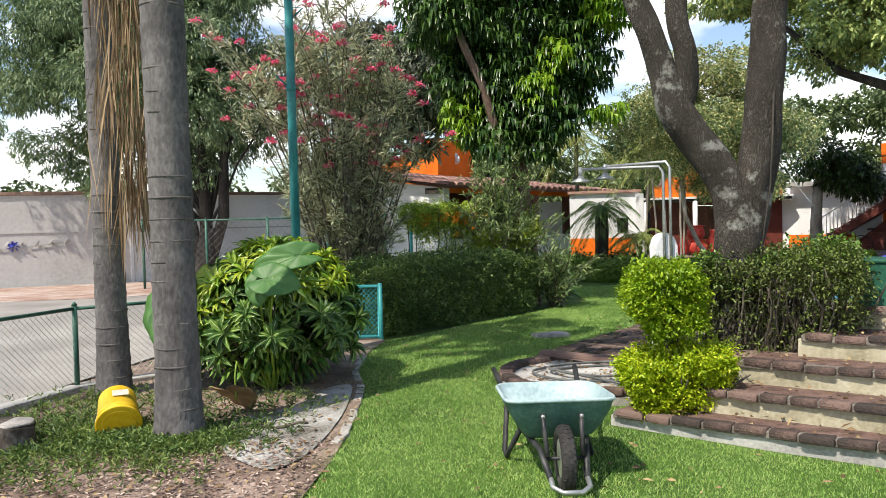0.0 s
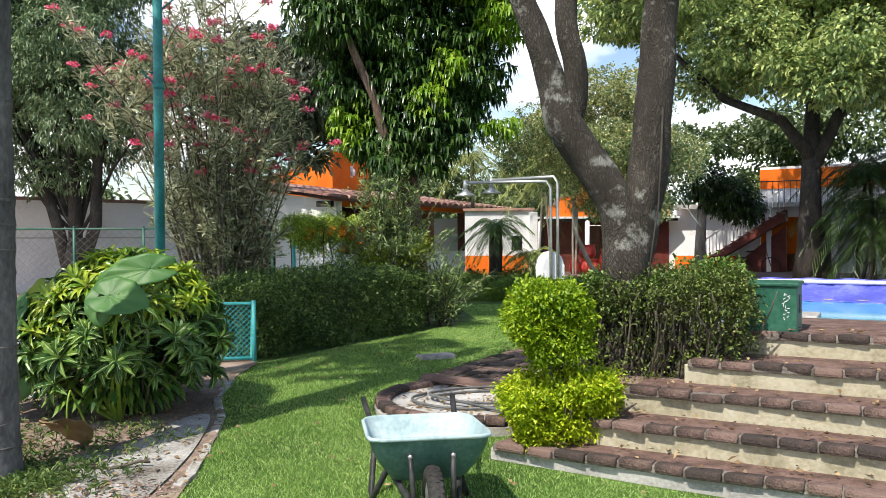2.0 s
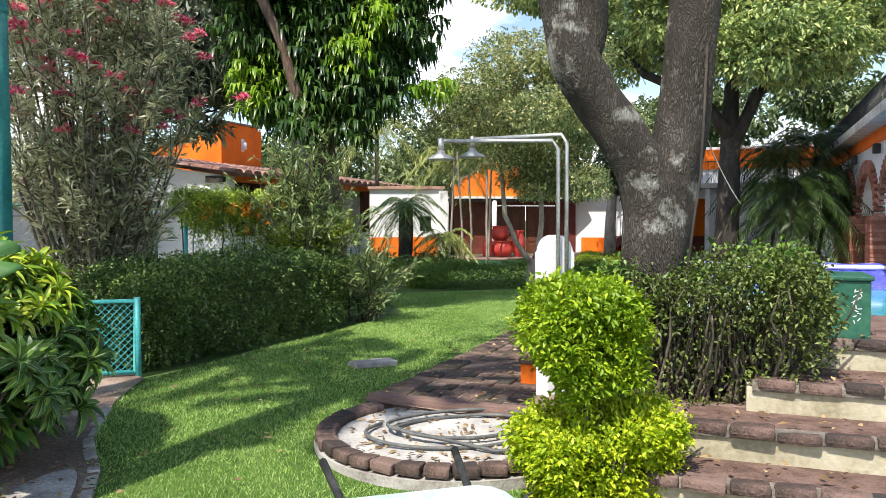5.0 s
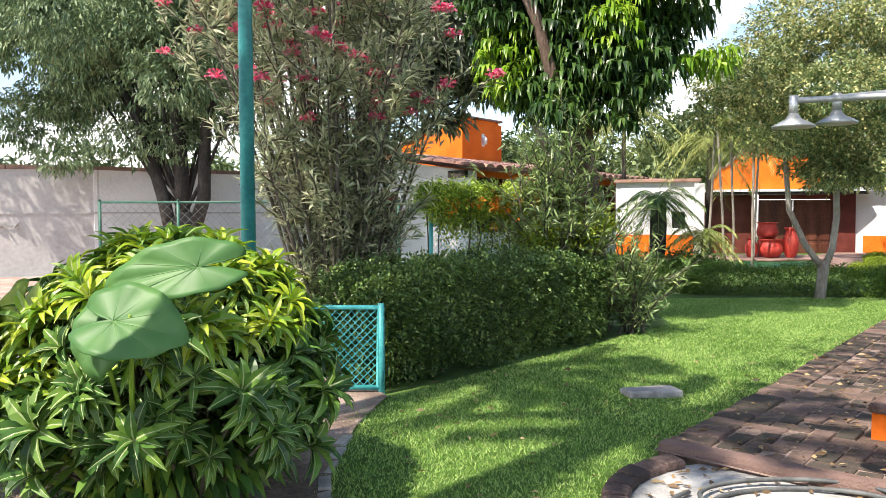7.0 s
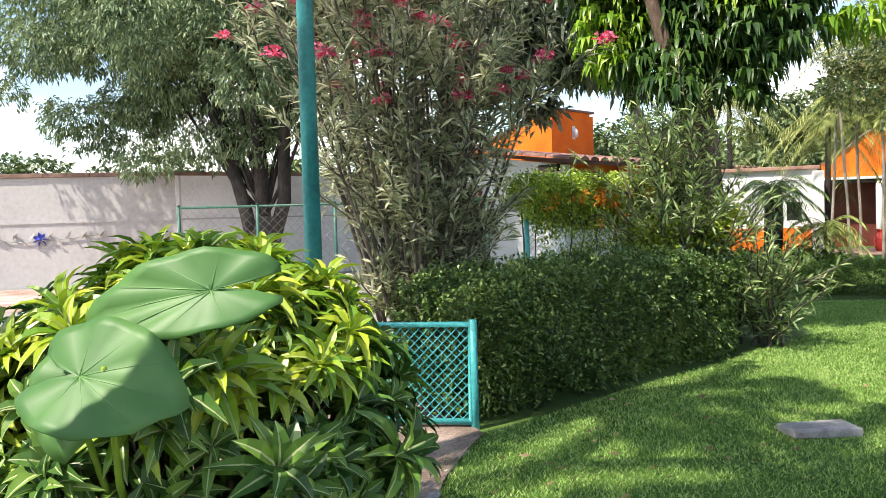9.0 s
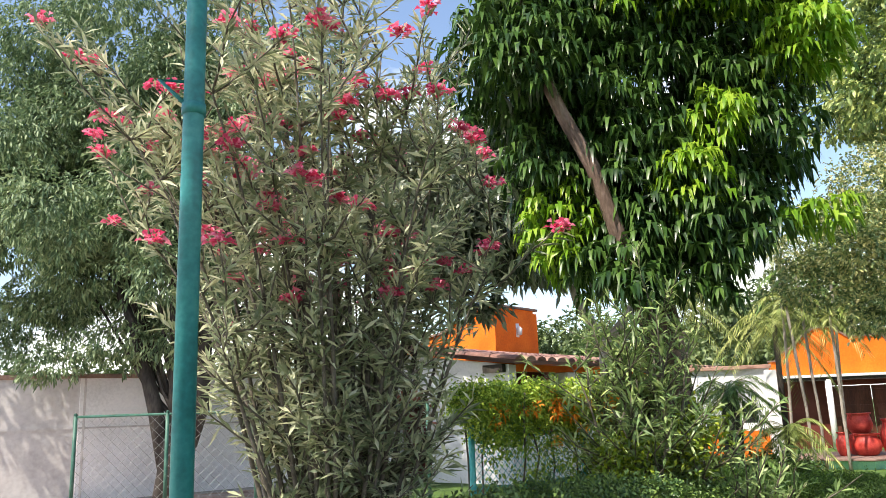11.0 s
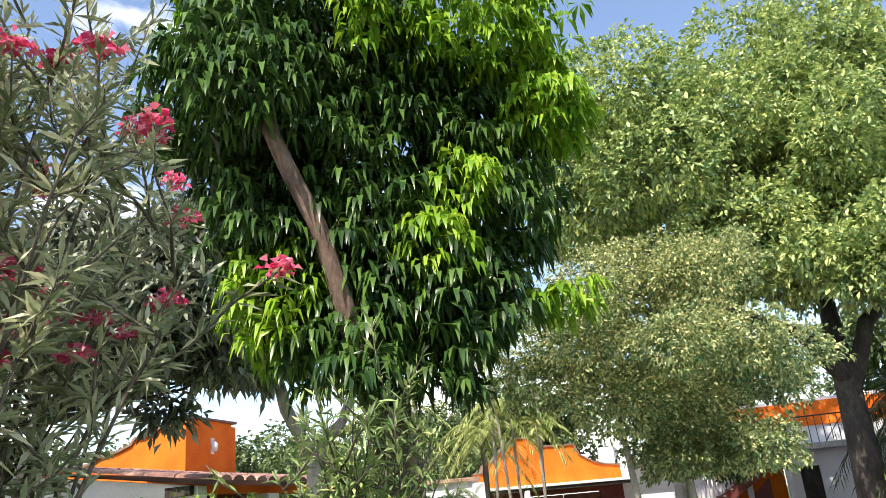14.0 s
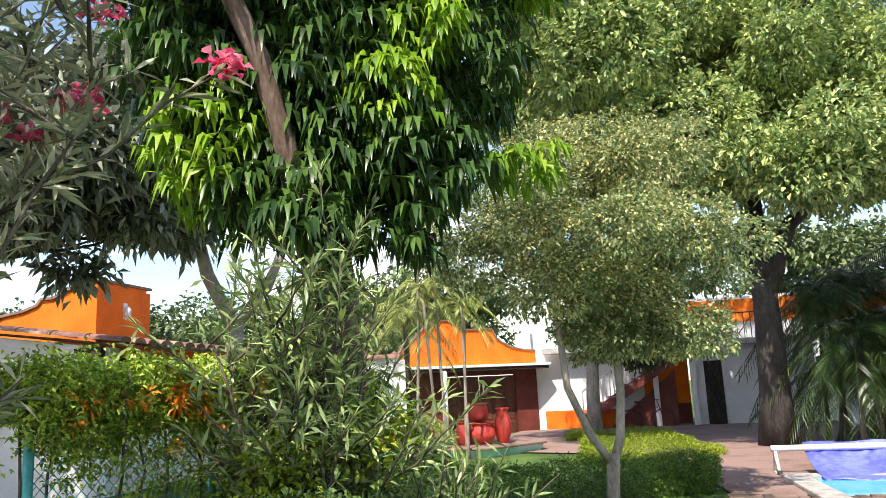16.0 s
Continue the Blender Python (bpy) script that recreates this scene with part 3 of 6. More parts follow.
def fence_run(name, a, b, height, posts, mat, base, label, cell=0.06, r=0.0022, post_r=0.024, rail=True, kerb=False, wire=None):
    a, b = Vector((*a, base)), Vector((*b, base))
    d = b - a
    f = thing(name, label, "fence", at=a, turn=math.degrees(math.atan2(d.y, d.x)))
    for i in range(posts):
        x = d.length * i / (posts - 1)
        tubes("post", [([(x, 0, -0.08), (x, 0, height + 0.03)], post_r), ([(x, 0, height + 0.03), (x, 0, height + 0.06)], [post_r * 1.2, post_r * 0.4])], mat, f)
    if rail:
        tubes("top_rail", [([(0, 0, height), (d.length, 0, height)], post_r * 0.7)], mat, f)
    if kerb:
        k = boxed(pose(d.length / 2, 0, -0.14), d.length, 0.16, 0.16, 0.015)
        wobble(k, 3, 0.01)
        part("kerb", k, M_CONCRETE, f, "rough concrete kerb")
    tubes("chain_link", [([Vector(p) + Vector((0, 0, 0.04)) for p in pl], rr) for pl, rr in link_lines(d.length, height - 0.05, cell, r)], wire or M_WIRE, f, sides=3, smooth=False)
    return f


fence_run("low_fence", (-3.95, 5.2), (-3.40, 7.12), 0.72, 2, M_FENCEGREEN, 0.11, "low green chain-link fence on a concrete kerb", kerb=True)
fence_run("low_fence", (-3.40, 7.12), (-2.45, 7.9), 0.72, 2, M_FENCEGREEN, 0.11, "low green chain-link fence on a concrete kerb", kerb=True)
fence_run("tall_fence", (-6.9, 17.9), (-1.4, 19.0), 1.65, 5, M_FENCEGREEN, 0.13, "tall thin chain-link fence before the white wall", cell=0.16, r=0.003, post_r=0.03)

# ---- palms by the fence ----
def palm_trunk(name, base, lean, height, r0, r1, label, rings):
    t = thing(name, label, "palm", at=base)
    pts, rad = [], []
    n = rings * 3
    for i in range(n + 1):
        f = i / n
        z = height * f
        flare = 1 + 0.32 * math.exp(-z * 3.0)
        bulge = 1 + (0.028 if i % 3 == 0 else -0.006) + 0.012 * noise.noise(Vector((0, 0, z * 4)))
        pts.append(Vector((lean[0] * f + 0.03 * math.sin(f * 3), lean[1] * f, z - 0.05)))
        rad.append((r0 + (r1 - r0) * min(f * 1.6, 1)) * flare * bulge)
    tubes("trunk", [(pts, rad)], M_PALM, t, sides=20, lump=0.05)
    for i in range(2, rings):
        if rng.random() < 0.35:
            continue
        p, rr = pts[i * 3], rad[i * 3]
        tubes("ring_scar", [([p - Vector((0.0, 0.0006 * rng.normal(), 0.003 + 0.005 * rng.random())), p + Vector((0, 0, 0.004 + 0.008 * rng.random()))], [rr * 0.996, rr * 1.003])], M_PALMRING, t, sides=20)
    # Fronds above the view, added to top the trunk and shade the lawn.
    top = pts[-1]
    bases, ways = [], []
    for k in range(9):
        a = k * 2.4
        dirn = Vector((math.cos(a), math.sin(a), 1.1 - 0.10 * k))
        for j in range(40):
            s = j / 39
            c = top + dirn.normalized() * 1.7 * s + Vector((0, 0, -0.7 * s * s))
            for sd in (-1, 1):
                bases.append(c)
                ways.append(Vector((-math.sin(a), math.cos(a), 0)) * sd + dirn * 0.5 + Vector((0, 0, -0.4)))
    put("frond_crown", leaf_mesh("frond_crown", bases, ways, 0.5, 0.05, 0.3), L_PALM, t)
    return t


palm_trunk("palm", (-1.93, 5.56, 0.0), (-0.10, 0.0), 6.6, 0.150, 0.150, "grey ringed palm trunk rising from weeds", 44)
palm_two = palm_trunk("palm", (-2.97, 6.92, 0.0), (-0.12, 0.0), 7.0, 0.135, 0.112, "slimmer grey palm trunk with dry hanging fronds", 48)
nb = 420
sb = np.stack([0.42 + rng.normal(size=nb) * 0.11, -0.42 + rng.normal(size=nb) * 0.10, 1.95 + rng.random(nb) ** 1.4 * 3.2], axis=1)
sb[:, 0] -= (sb[:, 2] - 2.0) * 0.05
put("dry_skirt", leaf_mesh("dry_skirt", sb, np.stack([rng.normal(size=nb) * 0.10, rng.normal(size=nb) * 0.10, -np.ones(nb)], axis=1), 0.5 + 0.4 * rng.random(nb), 0.018, 0.0), M_STRAW, palm_two, "brown dry palm skirt")

# ---- yellow bucket ----
bucket = thing("bucket", "yellow plastic bucket tipped over among weeds", "bucket", at=(-2.42, 5.60, 0.15))
bucket.matrix_world = pose(-2.43, 5.70, 0.195, 113, 0, 24)
bp, br = [], []
for z, r in ((-0.15, 0.128), (-0.146, 0.132), (0.10, 0.146), (0.10, 0.152), (0.115, 0.152), (0.115, 0.147), (0.14, 0.148), (0.14, 0.155), (0.152, 0.155)):
    bp.append((0, 0, z)), br.append(r)
tubes("shell", [(bp, br)], M_YELLOW, bucket, sides=28)
tubes("lid", [([(0, 0, 0.152), (0, 0, 0.166), (0, 0, 0.168)], [0.160, 0.160, 0.15])], M_YELLOW, bucket, sides=28)
tubes("lid_ring", [([(0.115 * math.cos(a), 0.115 * math.sin(a), 0.168) for a in np.linspace(0, 6.28, 25)], 0.004)], M_YELLOW, bucket, sides=6)
part("label", boxed(pose(0.02, 0.151, -0.02, 90, 0, 0), 0.11, 0.07, 0.004), M_LABEL, bucket, "torn pale label")
tubes("handle", [([(0.156 * math.cos(a), -0.02 + 0.10 * abs(math.sin(a)), 0.12 - 0.16 * math.sin(a)) for a in np.linspace(0, 3.14, 16)], 0.003)], M_WIRE, bucket, sides=6)

# ---- steps ----
NOSES = [(5.17, 0.14, -2.42), (5.47, 0.30, -1.90), (5.84, 0.46, -1.72), (6.24, 0.62, -1.38), (6.80, 0.78, -1.06)]
STEP_END = 4.6
BR = bmesh.new()
box(BR, pose(0, 0, -0.028), 0.235, 0.125, 0.056, 0.019)
BRICK_MESH = bpy.data.meshes.new("brick")
wobble(BR, 14, 0.009)
BR.to_mesh(BRICK_MESH)
BR.free()
BRICK_MESH.materials.append(M_BRICK)
PATH_BRICK_MESH = BRICK_MESH.copy()
PATH_BRICK_MESH.materials.clear()
PATH_BRICK_MESH.materials.append(M_BRICKPATH)


STEP_BRICKS = []
for i, (v, z, u0) in enumerate(NOSES):
    step = thing("step", "brick-edged garden step with a cream painted riser", "step", "garden steps", "structure")
    depth = (NOSES[i + 1][0] - v if i < 4 else 0.75) + 0.12
    m = pose(*uv((u0 + STEP_END) / 2, v + 0.03 + depth / 2, -0.1), 0, 0, UV_TURN)
    body = boxed(m, STEP_END - u0, depth, z + 0.1 - 0.048, 0.012)
    bmesh.ops.subdivide_edges(body, edges=[e for e in body.edges if e.calc_length() > 1], cuts=30)
    wobble(body, 2.5, 0.012)
    part("riser", body, M_CONCRETE if i == 0 else M_CREAM, step, "cream painted riser" if i else "pale concrete footing")
    u = u0 + 0.06
    while u < STEP_END - 0.1:
        w = 0.165 + 0.045 * rng.random()
        STEP_BRICKS.append((step, u + w / 2, v, z, w))
        u += w + 0.013
    part("mortar_strip", boxed(pose(*uv((u0 + STEP_END) / 2, v + 0.06, z - 0.06), 0, 0, UV_TURN), STEP_END - u0 - 0.06, 0.10, 0.050, 0.008), M_OLDMORTAR, step, "stained mortar between the bricks")
    part("tread", boxed(pose(*uv((u0 + STEP_END) / 2, v + 0.09 + depth / 2, z - 0.055), 0, 0, UV_TURN), STEP_END - u0 - 0.1, depth - 0.1, 0.040, 0.006), M_BRICKJ, step, "worn brick tread")

# ---- ledge and ground behind the steps ----
berm = bmesh.new()
box(berm, pose(*uv(1.9, 8.15, -0.1), 0, 0, UV_TURN), 6.4, 1.6, 0.80, 0.02)
berm = part("retaining_terrace", berm, M_BRICKJ)
tagged(berm, "raised brick terrace edge above the steps", "terrace", kind="structure")
soil_bank = bmesh.new()
box(soil_bank, pose(*uv(-1.75, 7.3, -0.1), 0, 0, UV_TURN), 1.7, 2.2, 0.55, 0.15)
bmesh.ops.subdivide_edges(soil_bank, edges=soil_bank.edges[:], cuts=3)
wobble(soil_bank, 2, 0.05)
soil_bank = part("soil_bank", soil_bank, M_SOIL)
tagged(soil_bank, "raised soil bank under hedge and tree", "soil bank", kind="structure")

cabinet = thing("pump_cabinet", "dark green painted pump cabinet with white marks", "cabinet", at=(*uv(-0.90, 7.18)[:2], 0.745), turn=UV_TURN)
part("body", boxed(pose(0, 0, 0), 0.42, 0.42, 0.37, 0.012), M_GREENPAINT, cabinet)
part("lid", boxed(pose(0, 0, 0.37), 0.45, 0.45, 0.03, 0.01), M_GREENPAINT, cabinet)
part("side_vent", boxed(pose(0.212, 0, 0.16), 0.006, 0.12, 0.14, 0.002), M_BLACKSTEEL, cabinet)
marks = bmesh.new()
for i in range(16):
    box(marks, pose(0.13 + rng.normal() * 0.012, -0.212, 0.31 - 0.20 * (i / 16) ** 1.3, 0, rng.normal() * 50, 0), 0.022, 0.004, 0.005)
part("paint_scribble", marks, M_WHITEMETAL, cabinet, "white paint scribbles")

# ---- pool ----
R0 = Vector((8.7, 16.3, 0))
ru, rv = R0.dot(UX), R0.dot(VX)
pool = thing("pool", "swimming pool with turquoise water", "pool", kind="structure")
part("water", boxed(pose(*uv(ru + 4.6, rv - 3.3, 0.137), 0, 0, UV_TURN), 8.6, 5.0, 0.10), M_WATER, pool, "rippled turquoise water")
rim = bmesh.new()
for cu, cv, su, sv in ((ru + 4.6, rv - 0.65, 9.2, 0.3), (ru + 4.6, rv - 5.95, 9.2, 0.3), (ru + 0.15, rv - 3.3, 0.3, 5.0), (ru + 9.05, rv - 3.3, 0.3, 5.0)):
    box(rim, pose(*uv(cu, cv, 0.10), 0, 0, UV_TURN), su, sv, 0.18, 0.02)
part("coping", rim, M_STONE, pool, "pale stone coping")
part("ledge", boxed(pose(*uv(ru + 1.2, rv - 4.4, 0.17), 0, 0, UV_TURN), 1.3, 0.8, 0.13, 0.03), M_STONE, pool, "pale ledge in the water")
reel = thing("pool_cover_reel", "pool cover reel with a blue cover hanging to the water", "pool cover", at=(*uv(ru, rv)[:2], 0.17), turn=UV_TURN)
tubes("roller", [([(0.0, 0, 0.40), (7.4, 0, 0.40)], 0.045)], M_WHITEMETAL, reel, sides=12)
for x in (0.05, 7.3):
    tubes("leg", [([(x, -0.18, 0.05), (x, 0, 0.40), (x, 0.18, 0.05)], 0.025)], M_WHITEMETAL, reel)
    tubes("foot_rail", [([(x, -0.22, 0.06), (x, 0.22, 0.06)], 0.022)], M_WHITEMETAL, reel)
    tubes("wheel", [([(x - 0.03, -0.2, 0.06), (x + 0.03, -0.2, 0.06)], 0.06)], M_RUBBER, reel, sides=12)
cv_, cq = [], []
for i in range(81):
    for j in range(12):
        s = j / 11
        x = 0.45 + 6.8 * i / 80 + 0.10 * s * math.sin(i * 0.2)
        fold = 0.05 * math.sin(i * 0.9) * s + 0.03 * math.sin(i * 2.3 + j)
        cv_.append((x, 0.09 - 1.05 * s * s - 0.06 * s + fold, 0.47 - 0.40 * s ** 0.9 + 0.012 * math.sin(i * 0.7)))
for i in range(80):
    for j in range(11):
        a = i * 12 + j
        cq.append((a, a + 1, a + 13, a + 12))
cov = put("cover", fast_mesh("cover", cv_, cq), M_COVER, reel, "blue plastic pool cover", True)
cov.modifiers.new("thick", "SOLIDIFY").thickness = 0.012

# ---- foot-wash basin and path ----
BASIN = Vector((1.36, 7.02, 0))
BASIN_R = 0.86
basin = thing("foot_basin", "round concrete foot basin with a brick rim", "basin", kind="structure")
tubes("floor", [([(BASIN.x, BASIN.y, -0.05), (BASIN.x, BASIN.y, 0.115)], BASIN_R - 0.06)], M_CONCRETE, basin, "dusty grey concrete floor", sides=48, smooth=False)
tubes("footing", [([(BASIN.x, BASIN.y, -0.05), (BASIN.x, BASIN.y, 0.095)], BASIN_R + 0.03)], M_MORTAR, basin, "rough mortar footing", sides=48, smooth=False)

PATH_A, PATH_B = Vector((1.02, 8.05, 0)), Vector((4.1, 11.9, 0))
PD = (PATH_B - PATH_A).normalized()
PS = Vector((PD.y, -PD.x, 0))
PATH_TURN = math.degrees(math.atan2(PD.y, PD.x))
PATH_LEN, PATH_W = 9.0, 1.75
path = thing("brick_path", "worn herringbone brick path with fallen leaves", "path", kind="structure")
pb = bmesh.new()
bmesh.ops.create_grid(pb, x_segments=30, y_segments=4, size=0.5)
for v in pb.verts:
    q = PATH_A + PD * ((v.co.x + 0.5) * PATH_LEN - 0.15) + PS * ((v.co.y + 0.5) * PATH_W)
    v.co = Vector((q.x, q.y, ground_z(q.x, q.y) + 0.047))
part("mortar_bed", pb, M_SOIL, path, "dark earthy joints")

# ---- shower ----
shower = thing("garden_shower", "white stone pillar with two overhead shower pipes", "shower", at=(1.88, 6.62, 0.12), turn=8)
sb_ = bmesh.new()
prof = [(-0.095, 0.0), (0.095, 0.0), (0.095, 1.16)] + [(0.095 * math.cos(a), 1.16 + 0.11 * math.sin(a)) for a in np.linspace(0.3, math.pi - 0.3, 9)] + [(-0.095, 1.16)]
front = [sb_.verts.new((x, -0.07, z)) for x, z in prof]
rear = [sb_.verts.new((x, 0.07, z)) for x, z in prof]
sb_.faces.new(front)
sb_.faces.new(rear[::-1])
for i in range(len(prof)):
    j = (i + 1) % len(prof)
    sb_.faces.new((front[j], front[i], rear[i], rear[j]))
bmesh.ops.bevel(sb_, geom=[e for e in sb_.edges if abs((e.verts[0].co - e.verts[1].co).y) < 0.01], offset=0.015, segments=2, affect="EDGES")
part("pillar", sb_, M_WHITE, shower, "white painted pillar with a round top")
tubes("pipe", [([(-0.03, -0.085, 0.2), (-0.03, -0.085, 1.78), (-0.06, -0.07, 1.83), (-0.62, 0.30, 1.84)], 0.013)], M_PIPE, shower)
tubes("pipe", [([(0.03, -0.085, 0.6), (0.03, -0.085, 1.82), (0.01, -0.06, 1.87), (-0.36, 0.40, 1.87)], 0.013)], M_PIPE, shower)
for hx, hy, hz in ((-0.62, 0.30, 1.84), (-0.36, 0.40, 1.87)):
    tubes("elbow", [([(hx, hy, hz + 0.02), (hx, hy, hz - 0.06)], 0.019)], M_PIPE, shower)
    tubes("shower_head", [([(hx, hy, hz - 0.05), (hx, hy, hz - 0.075), (hx, hy, hz - 0.105), (hx, hy, hz - 0.113)], [0.016, 0.03, 0.085, 0.085])], M_PIPE, shower, sides=20)
tubes("tap", [([(-0.03, -0.10, 1.0), (-0.03, -0.14, 1.0)], 0.014), ([(-0.055, -0.14, 1.0), (-0.005, -0.14, 1.0)], 0.008)], M_PIPE, shower)
block = thing("soap_block", "low orange block with a brick top beside the shower", "block", at=(2.42, 8.12, 0.15), turn=-40)
part("body", boxed(pose(0, 0, 0), 0.26, 0.24, 0.17, 0.01), M_ORANGE, block, "orange painted body")
part("cap", boxed(pose(0, 0, 0.17), 0.29, 0.27, 0.05, 0.012), M_BRICKJ, block, "brick cap")

hose = thing("garden_hose", "coiled grey garden hose on the basin floor", "hose", at=(BASIN.x, BASIN.y, 0.13))
hp = []
for i in range(90):
    a = i / 89 * 2 * math.pi * 2.15
    r = 0.50 + 0.10 * math.sin(i * 0.11) - 0.0012 * i
    hp.append((r * 1.05 * math.cos(a + 2.5), r * 0.74 * math.sin(a + 2.5) + 0.05, 0.006 + 0.022 * (i > 45) + 0.01 * math.sin(i * 0.3)))
hp += [(0.1, -0.52, 0.006), (0.4, -0.55, 0.006), (0.68, -0.45, 0.006)]
tubes("hose", [(hp, 0.012)], M_HOSE, hose, sides=8)

slab = thing("flat_stone", "flat grey stone lying on the lawn", "stone", at=(1.28, 9.45, ground_z(1.28, 9.45)), turn=12)
st = boxed(pose(0, 0, 0.0), 0.42, 0.24, 0.05, 0.012)
wobble(st, 6, 0.02)
part("stone", st, M_STONE, slab)

# ---- wheelbarrow ----
barrow = thing("wheelbarrow", "green steel wheelbarrow with a pale tray inside, on the lawn", "wheelbarrow", at=(0.65, 4.30, 0.0), turn=1)
TOPR = [(-0.315, 0.16), (-0.301, 0.08), (-0.254, 0.05), (0.254, 0.05), (0.301, 0.08), (0.315, 0.16), (0.315, 0.68), (0.291, 0.76), (0.244, 0.8), (-0.244, 0.8), (-0.291, 0.76), (-0.315, 0.68)]


def tray(shrink):
    bm = bmesh.new()
    rings = []
    for f, z in ((0.0, 0.655), (0.25, 0.56), (0.55, 0.46), (0.85, 0.375), (1.0, 0.35)):
        ring = []
        for x, y in TOPR:
            cx = 0.0
            kx, ky = 1 - 0.44 * f ** 1.3, 1 - 0.45 * f ** 1.2
            zz = 0.25 + (z - 0.35) * 0.74 - 0.07 * (1 - f) * (y - 0.07) + 0.02 * (1 - f)
            ring.append(bm.verts.new(((x - cx) * kx * shrink + cx, (y - 0.43) * ky * shrink + 0.43 - 0.03 * f, zz + (1 - shrink) * 0.3)))
        rings.append(ring)
    n = len(TOPR)
    for a, b in zip(rings, rings[1:]):
        for i in range(n):
            bm.faces.new((a[i], a[(i + 1) % n], b[(i + 1) % n], b[i]))
    bm.faces.new(rings[-1])
    return bm


ob_ = part("tray", tray(1.0), M_TRAYOUT, barrow, "green tray, pale inside", True)
sol = part("tray_lining", tray(0.975), M_TRAYIN, barrow, "pale tray inside", True)
rimline = [Vector((x, y, 0.25 + 0.305 * 0.74 - 0.07 * (y - 0.07) + 0.02)) for x, y in TOPR]
tubes("rim", [(rimline + rimline[:2], 0.011)], M_TRAYIN, barrow, "rolled pale rim", sides=8)
tubes("handle", [([(-0.10, -0.13, 0.11), (-0.13, 0.05, 0.22), (-0.20, 0.45, 0.26), (-0.26, 0.95, 0.40), (-0.29, 1.22, 0.47)], 0.018)], M_BLACKSTEEL, barrow)
tubes("handle", [([(0.10, -0.13, 0.11), (0.13, 0.05, 0.22), (0.20, 0.45, 0.26), (0.26, 0.95, 0.40), (0.29, 1.22, 0.47)], 0.018)], M_BLACKSTEEL, barrow)
tubes("wheel_guard", [([(-0.10, -0.05, 0.14), (-0.10, -0.20, 0.09), (-0.05, -0.245, 0.075), (0.05, -0.245, 0.075), (0.10, -0.20, 0.09), (0.10, -0.05, 0.14)], 0.015)], M_PIPE, barrow, "bare steel guard")
for sx in (-1, 1):
    tubes("brace", [([(sx * 0.10, -0.02, 0.20), (sx * 0.105, 0.03, 0.33), (sx * 0.11, 0.065, 0.42)], 0.014)], M_BLACKSTEEL, barrow)
    tubes("leg", [([(sx * 0.24, 0.78, 0.36), (sx * 0.27, 0.72, 0.03), (sx * 0.27, 0.60, 0.03), (sx * 0.19, 0.42, 0.26)], 0.017)], M_BLACKSTEEL, barrow)
    tubes("bolt", [([(sx * 0.11, 0.10, 0.405), (sx * 0.11, 0.045, 0.408)], 0.013)], M_PIPE, barrow, sides=6)
wheel = thing("wheel", at=(0, 0, 0))
wheel.parent = barrow
wheel.matrix_parent_inverse = Matrix.Identity(4)
wheel.matrix_basis = pose(0, 0, 0.185)
tp = [(0, 0.145 * math.cos(a), 0.145 * math.sin(a)) for a in np.linspace(0, 2 * math.pi, 33)]
tubes("tyre", [(tp, 0.042)], M_RUBBER, wheel, "black tyre with a block tread", sides=12)
tread = bmesh.new()
for i in range(34):
    for k in (-1, 0, 1):
        a = 2 * math.pi * (i + 0.5 * (k == 0)) / 34
        box(tread, pose(0, 0, 0) @ Matrix.Rotation(a, 4, "X") @ pose(k * 0.021, 0, 0.180 - abs(k) * 0.007, 0, k * 22, 18 * (1 if i % 2 else -1)), 0.017, 0.020, 0.008)
part("tread", tread, M_RUBBER, wheel)
tubes("rim", [([(-0.03, 0, 0), (-0.028, 0, 0), (0.028, 0, 0), (0.03, 0, 0)], [0.10, 0.108, 0.108, 0.10])], M_PIPE, wheel, sides=24)
tubes("axle", [([(-0.12, 0, 0), (0.12, 0, 0)], 0.011)], M_BLACKSTEEL, wheel)


# ---- hedges and shrubs ----
def box_cloud(n, sx, sy, sz, lump=0.12, skin=0.8):
    """Places in a clipped hedge of that size, most near its faces; and the way out."""
    p = (rng.random((n, 3)) - 0.5) * 2
    ax = rng.integers(0, 5, n)
    sgn = np.where(rng.random(n) < 0.5, -1.0, 1.0)
    depth = 1 - rng.random(n) ** 2 * 0.35
    keep = rng.random(n) < skin
    d = np.zeros((n, 3))
    for a in range(3):
        if a == 2:
            sel = keep & (ax == 4)
            p[sel, 2], d[sel, 2] = depth[sel], 1
        else:
            sel = keep & ((ax == a) | (ax == a + 2))
            p[sel, a], d[sel, a] = sgn[sel] * depth[sel], sgn[sel]
    r = np.abs(p).max(axis=1, keepdims=True)
    round_ = np.linalg.norm(np.abs(p) ** 3, axis=1, keepdims=True) ** (1 / 3)
    p = p / np.maximum(round_, 1e-6) * r
    q = p * np.array([sx / 2, sy / 2, sz / 2]) + np.array([0, 0, sz / 2])
    w = np.stack([np.sin(q[:, 1] * 4.1 + q[:, 2] * 3), np.sin(q[:, 0] * 3.7 + q[:, 2] * 5), np.sin(q[:, 0] * 4.3 + q[:, 1] * 3.3)], axis=1)
    return q + w * lump * 0.4 + rng.normal(size=q.shape) * lump * 0.25, d + np.array([0, 0, 0.3])


